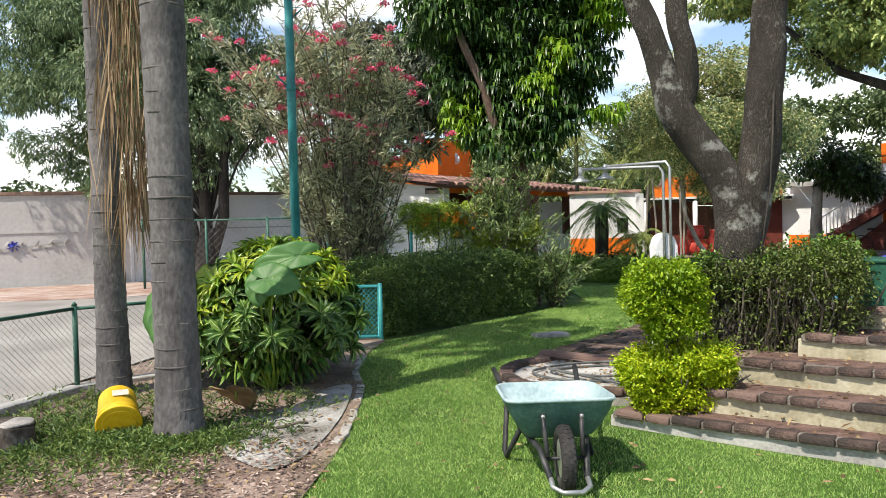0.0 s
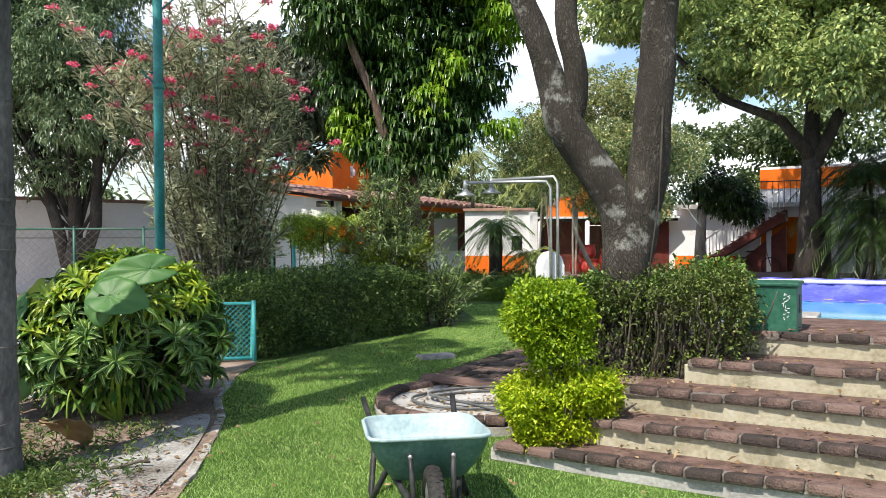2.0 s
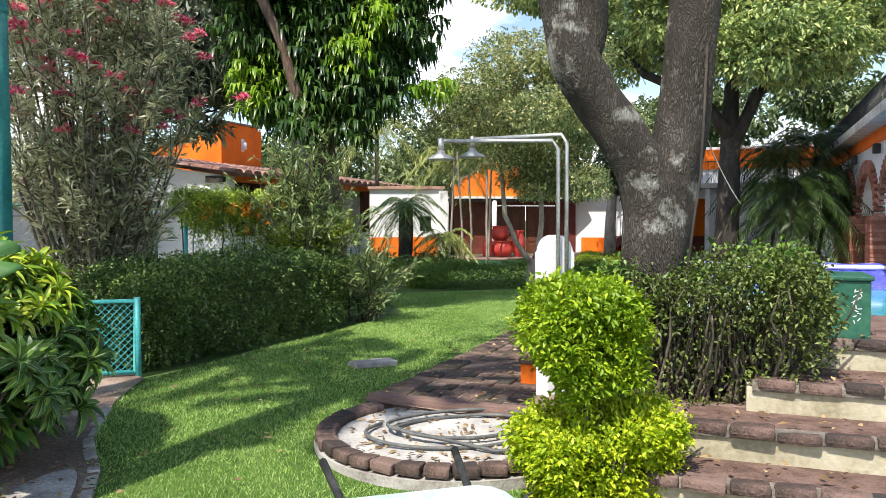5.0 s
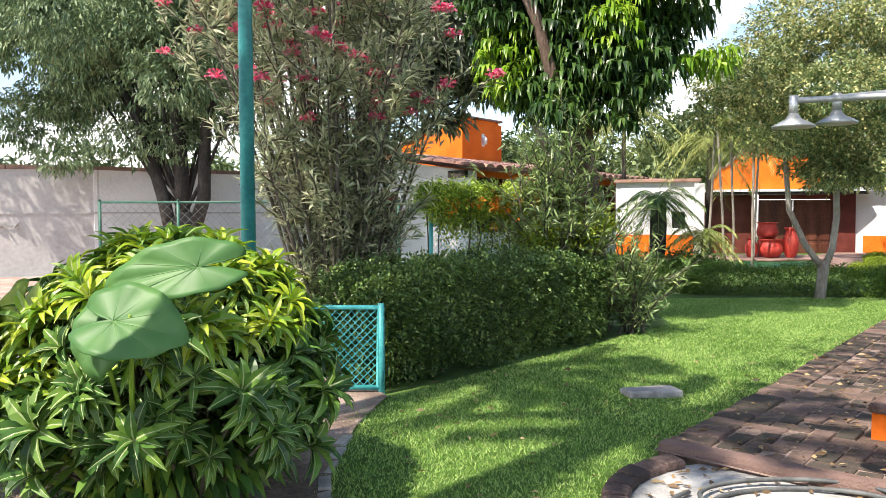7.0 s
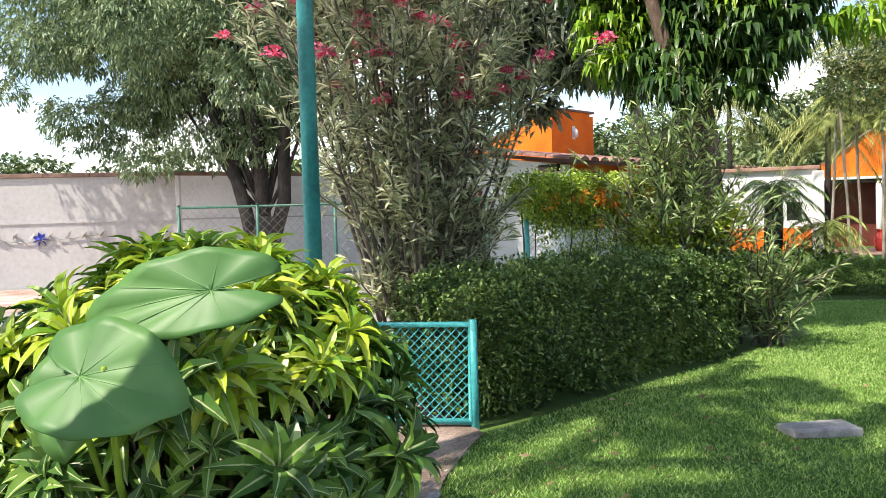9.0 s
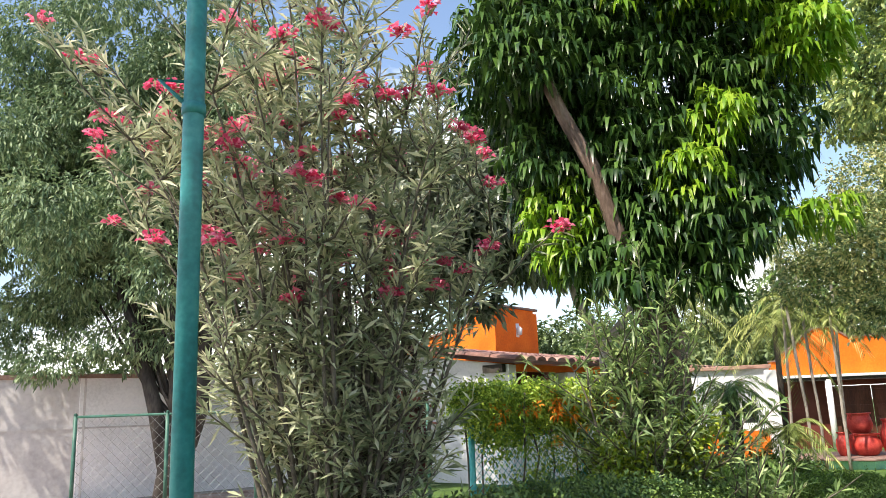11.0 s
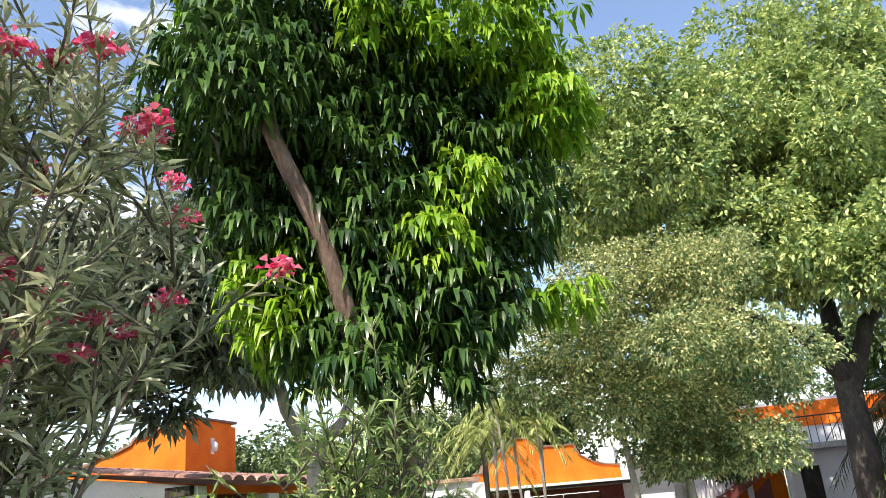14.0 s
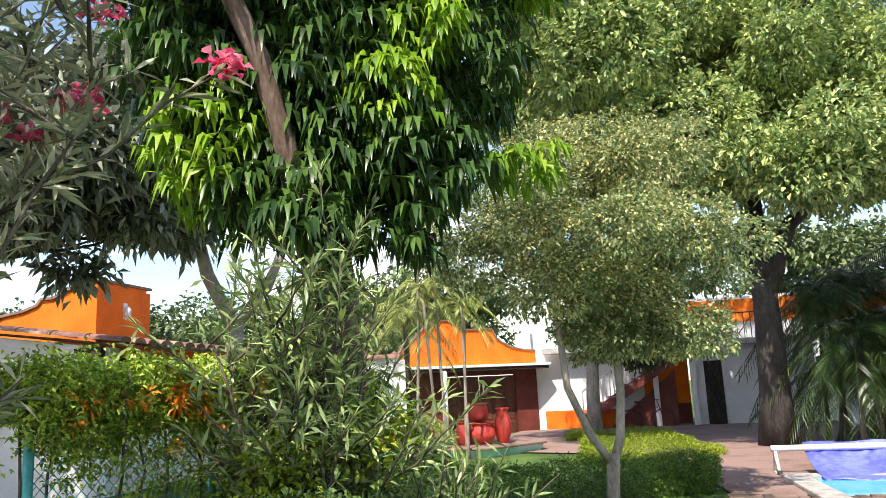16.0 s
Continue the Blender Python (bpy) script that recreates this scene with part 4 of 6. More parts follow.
def hedge(name, label, at, turn, size, n, leaf, mat, per=4, stems=20, core=True, lump=0.12, category="hedge", skin=0.8, bare=0.0):
    h = thing(name, label, category, at=at, turn=turn)
    p, d = box_cloud(n, *size, lump, skin)
    if bare:
        stay = rng.random(n) > bare * (p[:, 2] < 0.62 * size[2])
        p, d = p[stay], d[stay]
    b, w = sprigs(p, d, per, leaf)
    put("foliage", leaf_mesh("foliage", b, w, leaf * (0.7 + 0.6 * rng.random(len(b))), leaf * 0.5, 0.2), mat, h)
    lines = []
    for i in range(stems):
        x, y = (rng.random() - 0.5) * size[0] * 0.9, (rng.random() - 0.5) * size[1] * 0.7
        lines.append((bend((x * 0.9, y * 0.8, -0.05), (x + rng.normal() * 0.15, y + rng.normal() * 0.15, size[2] * (0.7 + 0.25 * rng.random())), 0, 5, 0.10, i), [0.012, 0.011, 0.010, 0.008, 0.006, 0.004]))
    if lines:
        tubes("stem_work", lines, M_TWIG, h, sides=5)
    return h


HEDGE_TURN = math.degrees(math.atan2(2.65, 2.3))
hx, hy = 0.05, 11.10
hedge("hedge", "dark clipped hedge along the chain-link fence", (hx, hy, ground_z(hx, hy) - 0.02), HEDGE_TURN, (3.6, 0.95, 0.94), 13000, 0.045, L_HEDGE, 5, 50)
hedge("yellow_green_shrub", "yellow-green shrub growing out of the hedge", (0.95, 12.35, 0.9), 20, (0.9, 0.7, 0.5), 1000, 0.06, L_YELLOWGREEN, 5, 8, lump=0.3, category="shrub")
hedge("box_hedge", "clipped low box hedge at the lawn's end", (5.17, 16.2, 0.16), math.degrees(math.atan2(-1.0, 3.73)), (3.9, 0.8, 0.48), 8500, 0.035, L_BOX, 5, 0)
hedge("box_hedge", "clipped low box hedge at the lawn's end", (2.3, 17.35, 0.16), -24, (2.3, 0.75, 0.58), 3500, 0.035, L_BOX, 5, 0)
for x, y, sx, sy, t in ((9.2, 19.6, 2.6, 0.8, -20), (10.6, 21.8, 2.4, 0.9, -25), (12.0, 24.3, 2.6, 0.8, -30)):
    hedge("parterre_hedge", "low bright clipped hedge round the fountain", (x, y, 0.18), t, (sx, sy, 0.24), 2600, 0.04, L_YELLOWGREEN, 5, 0)
hedge("twiggy_hedge", "thin woody hedge with bare stems before the tree", (2.62, 6.25, 0.36), UV_TURN + 4, (1.25, 0.62, 0.84), 6500, 0.036, L_TWIGHEDGE, 4, 190, lump=0.16, skin=0.6, bare=0.6)
hedge("twiggy_hedge", "green topped hedge beside the pump cabinet", (2.68, 6.32, 1.0), UV_TURN + 4, (1.2, 0.5, 0.22), 900, 0.045, L_BOX, 4, 0, lump=0.16)

topiary = thing("golden_topiary", "two-tiered golden duranta topiary, clipped", "topiary", at=(1.64, 5.66, 0.08))
for nm, cx, cy, cz, size, n in (("lower_tier", 0.02, 0.0, 0.05, (0.74, 0.56, 0.40), 4600), ("upper_tier", -0.05, 0.0, 0.60, (0.46, 0.43, 0.48), 3800)):
    p, d = box_cloud(n, *size, 0.10, 0.8)
    zf = p[:, 2:3] / size[2]
    if nm == "upper_tier":
        p[:, :2] *= 0.80 + 0.32 * np.exp(-((zf - 0.55) / 0.42) ** 2)
        p[:, 0] += 0.09 * np.exp(-((zf[:, 0] - 0.05) / 0.28) ** 2) - 0.03 * zf[:, 0]
    else:
        p[:, :2] *= 0.72 + 0.36 * np.clip(zf, 0, 1) ** 0.8
    bump = np.sin(p[:, 0] * 17 + 1) * np.sin(p[:, 1] * 15) + np.sin(p[:, 2] * 19 + p[:, 0] * 9)
    p += d * (0.022 * bump)[:, None]
    p += np.array([cx, cy, cz])
    b, w = sprigs(p, d, 5, 0.03)
    put(nm, leaf_mesh(nm, b, w, 0.034 * (0.7 + 0.7 * rng.random(len(b))), 0.018, 0.15), L_DURANTA if nm == "lower_tier" else L_DURANTAGREEN, topiary)
lines = [(bend((0.04 + rng.normal() * 0.02, rng.normal() * 0.02, -0.05), (-0.06 + rng.normal() * 0.12, rng.normal() * 0.12, 0.62 + 0.3 * rng.random()), 0, 5, 0.04, i), [0.014, 0.013, 0.012, 0.01, 0.008, 0.005]) for i in range(6)]
lines += [(bend((0.04 + rng.normal() * 0.05, rng.normal() * 0.05, -0.05), (0.04 + rng.normal() * 0.22, rng.normal() * 0.16, 0.3), 0, 4, 0.03, i), 0.006) for i in range(24)]
for one in lines:
    tubes("stem", [one], M_TWIG, topiary, sides=5)

# ---- croton with elephant ears ----
croton = thing("croton_bush", "dense croton bush with yellow-striped pointed leaves", "shrub", at=(-1.52, 7.28, 0.05))


def rosette(name, n, length, width, yellow):
    """One whorl of long leaves with a pale midrib."""
    verts, faces, slots = [], [], []
    for i in range(n):
        a = i * 2.4 + rng.normal() * 0.2
        tilt = 1.35 - 1.1 * (i / n) + rng.normal() * 0.12
        L, W = length * (0.75 + 0.4 * rng.random()), width * (0.8 + 0.4 * rng.random())
        out = Vector((math.cos(a), math.sin(a), 0))
        side = Vector((-math.sin(a), math.cos(a), 0))
        rows = []
        for k, (s, wd) in enumerate(((0.0, 0.12), (0.25, 0.75), (0.55, 1.0), (0.8, 0.62), (1.0, 0.03))):
            ang = tilt - 0.65 * s
            p = out * (L * s * math.cos(tilt - 0.45 * s)) + Vector((0, 0, L * s * math.sin(ang)))
            up = Vector((0, 0, 1)) * 0.3 * W * wd
            mid = W * 0.085 * (1.2 - s)
            rows.append([p - side * W * wd / 2 + up, p - side * mid, p + side * mid, p + side * W * wd / 2 + up])
        o = len(verts)
        for r in rows:
            verts += r
        for k in range(4):
            for c in range(3):
                q = o + k * 4 + c
                faces.append((q, q + 1, q + 5, q + 4))
                slots.append(1 if c == 1 else 0)
    me = mesh_of(name, verts, faces)
    me.materials.append(L_CROTONYELLOW if yellow else L_CROTON)
    me.materials.append(L_VEIN)
    me.polygons.foreach_set("material_index", slots)
    return me


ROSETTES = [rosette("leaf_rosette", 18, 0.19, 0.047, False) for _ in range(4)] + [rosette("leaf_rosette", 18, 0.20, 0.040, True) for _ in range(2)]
cstems = []
for i in range(300):
    d = rand_dirs(1)[0]
    if d[2] < -0.45:
        d[2] = -d[2]
    r = 0.80 + 0.25 * rng.random()
    p = Vector((d[0] * 0.75 * r - 0.06, d[1] * 0.72 * r, 0.62 + d[2] * 0.66 * r))
    if p.z < 0.12:
        p.z = 0.12 + 0.2 * rng.random()
    up = Vector((d[0], d[1], max(d[2], 0) + 0.55)).normalized()
    q = up.to_track_quat("Z", "Y").to_matrix().to_4x4()
    # Yellow whorls sit up top and left; sunlit brightness is partly in their colour.
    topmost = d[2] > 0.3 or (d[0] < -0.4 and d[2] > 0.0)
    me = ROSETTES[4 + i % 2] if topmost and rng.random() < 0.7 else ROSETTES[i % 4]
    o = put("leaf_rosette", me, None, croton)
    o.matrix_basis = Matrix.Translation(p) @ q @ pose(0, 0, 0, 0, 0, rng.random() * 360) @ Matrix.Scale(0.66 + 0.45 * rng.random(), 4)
    if i % 3 == 0:
        cstems.append((bend((p.x * 0.15, p.y * 0.15, 0.0), p, 0, 5, 0.05, i), [0.016, 0.014, 0.012, 0.010, 0.008, 0.005]))
tubes("stem_work", cstems, M_TWIG, croton, sides=5)
ip, idr = blob_points([(-0.06, 0, 0.60, 0.66, 0.62, 0.54)], 2600, 0.3)
put("inner_foliage", leaf_mesh("inner_foliage", ip, idr + np.array([0, 0, 0.3]), 0.16, 0.045, 0.3), L_CROTON, croton)


def ear_leaf(name, parent, at, rx, ry, rz, size, mat=None, wide=1.0):
    """A big heart-shaped leaf with ribs, tip along -y."""
    verts, faces = [], []
    n, m = 36, 6
    for j in range(m + 1):
        s = j / m
        for i in range(n):
            a = 2 * math.pi * i / n
            r = 1.0 - 0.72 * math.exp(-((a - math.pi / 2) / 0.24) ** 2) + 0.16 * math.exp(-((a - 1.5 * math.pi) / 0.35) ** 2)
            x, y = 0.40 * wide * r * math.cos(a), 0.52 * r * math.sin(a)
            ripple = 0.022 * math.sin(a * 9) * s * s
            verts.append((x * s * size, (y * s + 0.10 * (1 - s)) * size, (0.16 * abs(x * s) - 0.28 * (y * s) ** 2 + ripple) * size))
    for j in range(m):
        for i in range(n):
            a, b = j * n + i, j * n + (i + 1) % n
            faces.append((a, b, b + n, a + n))
    o = put(name, mesh_of(name, verts, faces), mat or L_EAR, parent, "", True)
    o.modifiers.new("thick", "SOLIDIFY").thickness = 0.004
    o.matrix_basis = pose(*at, rx, ry, rz)
    ribs = []
    for a in (1.5 * math.pi, 1.5 * math.pi - 0.6, 1.5 * math.pi + 0.6, 1.5 * math.pi - 1.2, 1.5 * math.pi + 1.2, 1.5 * math.pi - 1.9, 1.5 * math.pi + 1.9):
        pts = []
        for s in (0.0, 0.3, 0.6, 0.9):
            x, y = 0.40 * wide * math.cos(a) * s, 0.52 * math.sin(a) * s
            pts.append((x * size, (y + 0.10 * (1 - s)) * size, (0.16 * abs(x) - 0.28 * y ** 2) * size + 0.004))
        ribs.append((pts, [0.005 * size, 0.004 * size, 0.002 * size, 0.001 * size]))
    tubes("rib_work", ribs, L_EARRIB, o, sides=4)
    return o


ear = thing("elephant_ear", "elephant-ear plant with huge heart-shaped green leaves", "plant", at=(-1.55, 6.95, 0.05))
ear_leaf("leaf", ear, (0.13, -0.58, 1.04), 14, -50, 72, 0.41)
ear_leaf("leaf", ear, (0.25, -0.28, 1.22), 18, 62, -66, 0.56, None, 0.58)
ear_leaf("leaf", ear, (0.02, -0.50, 1.00), 66, 0, -10, 0.31)
ear_leaf("leaf", ear, (-0.88, -0.05, 0.80), 62, 0, -24, 0.66)
ear_leaf("leaf", ear, (-0.80, -0.02, 0.46), 76, 10, 10, 0.54)
ear_leaf("young_leaf", ear, (-0.56, -0.05, 1.02), 70, 0, -30, 0.34, L_YELLOWGREEN)
ear_leaf("dry_leaf", ear, (-0.14, -0.80, 0.15), 34, 6, 160, 0.40, L_DRY)
for i, p in enumerate(((0.15, -0.57, 1.07), (0.22, -0.23, 1.26), (0.02, -0.46, 0.99), (-0.88, -0.01, 0.82), (-0.80, 0.02, 0.48), (-0.56, -0.02, 1.03))):
    tubes("stalk", [(bend((0, 0, 0), p, 0, 6, 0.06, i), [0.02, 0.018, 0.016, 0.013, 0.011, 0.009, 0.007])], L_VINE, ear, sides=6)
tubes("stalk", [(smooth_line([(-0.1, -0.4, 0.0), (-0.12, -0.72, 0.36), (-0.12, -0.78, 0.40), (-0.12, -0.84, 0.30), (-0.12, -0.84, 0.12)], 4), 0.007)], L_VINE, ear, sides=6)

# ---- turquoise gate, lamp pole ----
gate = thing("gate", "small turquoise chain-link gate beside the hedge", "gate", at=(-0.80, 9.45, 0.17), turn=178)
tubes("frame", [([(0, 0, 0), (0.9, 0, 0), (0.9, 0, 0.62), (0, 0, 0.62), (0, 0, 0), (0.05, 0, 0)], 0.022)], M_TURQ, gate)
tubes("post", [([(-0.02, 0, -0.25), (-0.02, 0, 0.65)], 0.026)], M_TURQ, gate)
tubes("chain_link", link_lines(0.9, 0.62, 0.06, 0.004), M_TURQ, gate, sides=4, smooth=False)

pole = thing("lamp_pole", "tall teal painted steel pole with small brackets", "pole", at=(-1.76, 9.32, 0.05))
tubes("pole", [([(0, 0, -0.1), (0, 0, 3.2), (0, 0, 7.5)], [0.056, 0.052, 0.046])], M_POLE, pole, sides=20)
for z, a in ((3.18, 200), (4.0, 20)):
    b = tubes("bracket", [([(0, 0, 0.10), (0.17, 0, 0.10), (0.0, 0, -0.06)], 0.012), ([(0.0, 0, 0.10), (0.0, 0, -0.06)], 0.014)], M_POLE, pole)
    b.matrix_basis = pose(0, 0, z, 0, 0, a)
tubes("clamp", [([(0, 0, 3.1), (0, 0, 3.16)], 0.06)], M_POLE, pole, sides=20)


# ---- trees ----
def tree(name, label, base, trunk_lines, twigs, leaf, width, mat, per=5, droop=0.3, bark=None, category="tree", spread=0.8, sides=12, lump=0.12, extra=None, limbs=0):
    t = thing(name, label, category, at=base)
    b0 = Vector(base)
    tubes("trunk", [([Vector(p) - b0 for p in pl], rr) for pl, rr in trunk_lines[:1]], bark or M_BARK, t, sides=sides, lump=lump)
    for pl, rr in trunk_lines[1:]:
        tubes("limb", [([Vector(p) - b0 for p in pl], rr)], bark or M_BARK, t, sides=max(6, sides - 4), lump=lump)
    p, d = twigs
    p = p - np.array(base)
    b, w = sprigs(p, d, per, leaf, spread)
    put("crown", leaf_mesh("crown", b, w, leaf * (0.7 + 0.6 * rng.random(len(b))), width * (0.8 + 0.4 * rng.random(len(b))), droop), mat, t)
    if limbs:
        top = Vector(trunk_lines[0][0][-1]) - b0
        lines = []
        for i in range(limbs):
            q = Vector(p[rng.integers(len(p))])
            lines.append((bend(top, q, 0, 6, 0.25, i), [0.05, 0.04, 0.032, 0.025, 0.018, 0.012, 0.006]))
        tubes("branch_work", lines, bark or M_BARK, t, sides=5)
    return t


# forked tree over the steps
def rough_tube(line, radii):
    """The same limb with many more rings, so that it can be lumpy."""
    n = 7
    pts = smooth_line(line, n)
    return pts, [float(np.interp(i / n, range(len(radii)), radii)) for i in range(len(pts))]


fork = [(2.44, 6.46, 0.25), (2.45, 6.46, 0.55), (2.46, 6.47, 1.0), (2.46, 6.48, 1.45), (2.49, 6.48, 1.70), (2.54, 6.47, 1.84)]
limb_l = [(2.45, 6.47, 1.2), (2.42, 6.48, 1.62), (2.28, 6.50, 1.98), (2.10, 6.54, 2.24), (1.97, 6.55, 2.44), (1.90, 6.57, 2.72), (1.78, 6.60, 3.1), (1.55, 6.7, 3.8), (1.3, 7.0, 5.2)]
limb_m = [(2.02, 6.54, 2.38), (2.07, 6.53, 2.6), (2.06, 6.52, 2.9), (2.00, 6.55, 3.3), (2.1, 6.7, 4.2), (2.2, 7.2, 5.4)]
limb_r = [(2.47, 6.47, 1.2), (2.55, 6.46, 1.62), (2.63, 6.45, 2.0), (2.68, 6.43, 2.4), (2.71, 6.42, 2.85), (2.74, 6.40, 3.4), (2.9, 6.2, 4.4), (3.4, 6.0, 5.6)]
# Crown overhead is out of view, added to shade path and lawn.
blobs = crown_blobs((2.1, 7.3, 6.3), (2.8, 2.3, 1.3), 24, 0.8, 3)
forked = tree("forked_tree", "grey forked tree with lichen-marked bark behind a hedge", (2.5, 6.46, 0.3),
     [rough_tube(fork, [0.27, 0.215, 0.185, 0.185, 0.18, 0.05]), rough_tube(limb_l, [0.15, 0.165, 0.155, 0.15, 0.14, 0.115, 0.105, 0.09, 0.06]), rough_tube(limb_m, [0.08, 0.09, 0.085, 0.085, 0.07, 0.05]), rough_tube(limb_r, [0.15, 0.165, 0.16, 0.15, 0.145, 0.135, 0.11, 0.08])],
     blob_points(blobs, 2600), 0.09, 0.04, L_BIG, 5, 0.3, M_LICHENBARK, sides=28, lump=0.20)
tubes("climbing_stem", [([(-0.02, -0.245, 0.25), (0.02, -0.215, 0.55), (0.06, -0.20, 0.85), (0.10, -0.20, 1.15), (0.15, -0.195, 1.45), (0.17, -0.19, 1.75), (0.19, -0.19, 2.2)], 0.008)], M_DARKBARK, forked, "dark thin climbing stem")
slack = thing("slack_wire", "thin white wire hanging from the tree", "wire", at=(2.88, 6.45, 2.1))
tubes("wire", [(bend((-0.16, -0.03, 0.05), (0.26, 0.1, -0.52), 0.05, 8), 0.003)], M_WHITEMETAL, slack, sides=5)

# mango
mango_t = [(1.35, 12.95, 0.1), (1.38, 12.95, 0.8), (1.32, 12.95, 1.6), (1.28, 12.96, 2.3), (1.2, 13.0, 2.9)]
m_l1 = [(1.25, 12.95, 2.2), (1.02, 12.6, 2.6), (0.85, 12.48, 3.2), (0.69, 12.46, 3.75), (0.46, 12.46, 4.25), (0.18, 12.5, 5.0), (0.1, 12.8, 6.4)]
m_l2 = [(1.25, 13.0, 2.7), (1.6, 13.1, 3.5), (2.0, 13.2, 4.6), (2.3, 13.1, 5.4)]
m_l3 = [(1.22, 13.0, 2.8), (1.1, 13.3, 4.0), (0.9, 13.3, 5.6), (0.7, 13.2, 7.4)]
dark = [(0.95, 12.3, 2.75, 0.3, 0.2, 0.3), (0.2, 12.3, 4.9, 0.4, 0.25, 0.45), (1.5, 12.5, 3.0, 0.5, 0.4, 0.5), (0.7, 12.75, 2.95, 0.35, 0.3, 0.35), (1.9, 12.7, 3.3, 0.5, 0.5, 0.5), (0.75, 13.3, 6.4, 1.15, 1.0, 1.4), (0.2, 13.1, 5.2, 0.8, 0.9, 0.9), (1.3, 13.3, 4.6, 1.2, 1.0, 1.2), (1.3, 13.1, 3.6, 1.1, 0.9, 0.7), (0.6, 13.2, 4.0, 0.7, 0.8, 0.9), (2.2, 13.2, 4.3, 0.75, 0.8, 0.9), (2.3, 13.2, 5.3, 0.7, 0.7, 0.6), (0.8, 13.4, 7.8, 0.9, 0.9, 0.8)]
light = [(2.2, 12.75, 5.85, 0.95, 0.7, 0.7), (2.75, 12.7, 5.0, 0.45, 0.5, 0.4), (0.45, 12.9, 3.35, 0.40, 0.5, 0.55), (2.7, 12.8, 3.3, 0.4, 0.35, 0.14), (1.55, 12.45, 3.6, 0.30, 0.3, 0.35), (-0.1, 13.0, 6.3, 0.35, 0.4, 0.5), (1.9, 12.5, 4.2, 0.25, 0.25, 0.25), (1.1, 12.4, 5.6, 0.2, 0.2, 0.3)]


def droopy(points, per, length):
    """Whorls of hanging leaves round each twig end."""
    n = len(points)
    a = rng.random(n * per) * 2 * math.pi
    way = np.stack([np.cos(a), np.sin(a), 0.55 - 0.75 * rng.random(n * per)], axis=1)
    return np.repeat(points, per, axis=0) + way * 0.015, way


mango = tree("mango_tree", "tall mango tree with dark drooping leaves", (1.35, 12.95, 0.1),
             [(mango_t, [0.27, 0.22, 0.20, 0.185, 0.15]), (m_l1, [0.10, 0.085, 0.075, 0.07, 0.065, 0.05, 0.03]), (m_l2, [0.08, 0.07, 0.05, 0.03]), (m_l3, [0.09, 0.08, 0.06, 0.03])],
             (np.array([(1.3, 13, 5.0)]), np.array([(0, 0, 1.0)])), 0.1, 0.02, L_MANGO, 2, 0.4, M_MANGOBARK, sides=14)
mo = np.array((1.35, 12.95, 0.1))
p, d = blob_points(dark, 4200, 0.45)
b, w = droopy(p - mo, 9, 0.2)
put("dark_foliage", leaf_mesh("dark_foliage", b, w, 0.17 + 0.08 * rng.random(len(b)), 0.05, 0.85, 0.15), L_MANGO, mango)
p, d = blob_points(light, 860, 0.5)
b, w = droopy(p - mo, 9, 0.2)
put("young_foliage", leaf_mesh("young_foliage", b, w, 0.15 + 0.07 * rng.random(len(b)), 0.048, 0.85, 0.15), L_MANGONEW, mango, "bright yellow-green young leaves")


def oleander(name, label, base, n_stems, height, spread_r, leaf, per_stem, mat, flowers, seed, lean=(0, 0)):
    g = np.random.default_rng(seed)
    t = thing(name, label, "shrub", at=base)
    lines, bases, ways, fl = [], [], [], []
    for i in range(n_stems):
        a = g.random() * 2 * math.pi
        r = spread_r * (g.random() ** 0.6)
        h = height * (0.55 + 0.45 * g.random()) * (1 - 0.18 * (r / spread_r) ** 2)
        top = Vector((math.cos(a) * r + lean[0], math.sin(a) * r * 0.8 + lean[1], h))
        foot = Vector((math.cos(a) * 0.22 * g.random(), math.sin(a) * 0.22 * g.random(), -0.05))
        pts = []
        for k in range(9):
            s = k / 8
            q = foot.lerp(top, s)
            q.z = foot.z + (top.z - foot.z) * (1 - (1 - s) ** 1.6)
            pts.append(q + noise.noise_vector(Vector((i, s * 2, seed))) * 0.07 * (0 < k))
        lines.append((pts, [0.019 * (1 - 0.85 * k / 8) for k in range(9)]))
        ends = [(pts, 0.15)]
        for c in range(9):
            k = 1 + g.integers(0, 7)
            d = Vector((g.normal(), g.normal(), 1.2)).normalized()
            L = 0.35 + 0.55 * g.random()
            br = bend(pts[k], pts[k] + d * L, 0.03, 4, 0.05, i * 7 + c)
            lines.append((br, [0.009, 0.008, 0.006, 0.005, 0.003]))
            ends.append((br, 0.0))
        for pl, start in ends:
            L = len(pl) - 1
            for j in range(per_stem):
                s = (start + (1 - start) * g.random()) * L
                k = min(int(s), L - 1)
                q = pl[k].lerp(pl[k + 1], s - k)
                ax = (pl[k + 1] - pl[k]).normalized()
                bases.append(q)
                ways.append(ax * 0.75 + Vector((g.normal(), g.normal(), g.normal() * 0.7)) * 0.7)
            if flowers and g.random() < flowers and pl[-1].z > height * 0.42:
                fl.append(pl[-1])
    tubes("stem_work", lines, M_TWIG, t, sides=5)
    put("foliage", leaf_mesh("foliage", bases, ways, leaf * (0.65 + 0.5 * g.random(len(bases))), leaf * 0.15, 0.12, 0.1), mat, t)
    for q in fl:
        n = 40
        d = rand_dirs(n)
        d[:, 2] = np.abs(d[:, 2]) * 0.8
        put("blossom", leaf_mesh("blossom", np.array(q) + d * 0.07 * rng.random((n, 1)), d, 0.05, 0.042, 0.3, 0.3), L_FLOWER, t, "pink blossom")
    return t


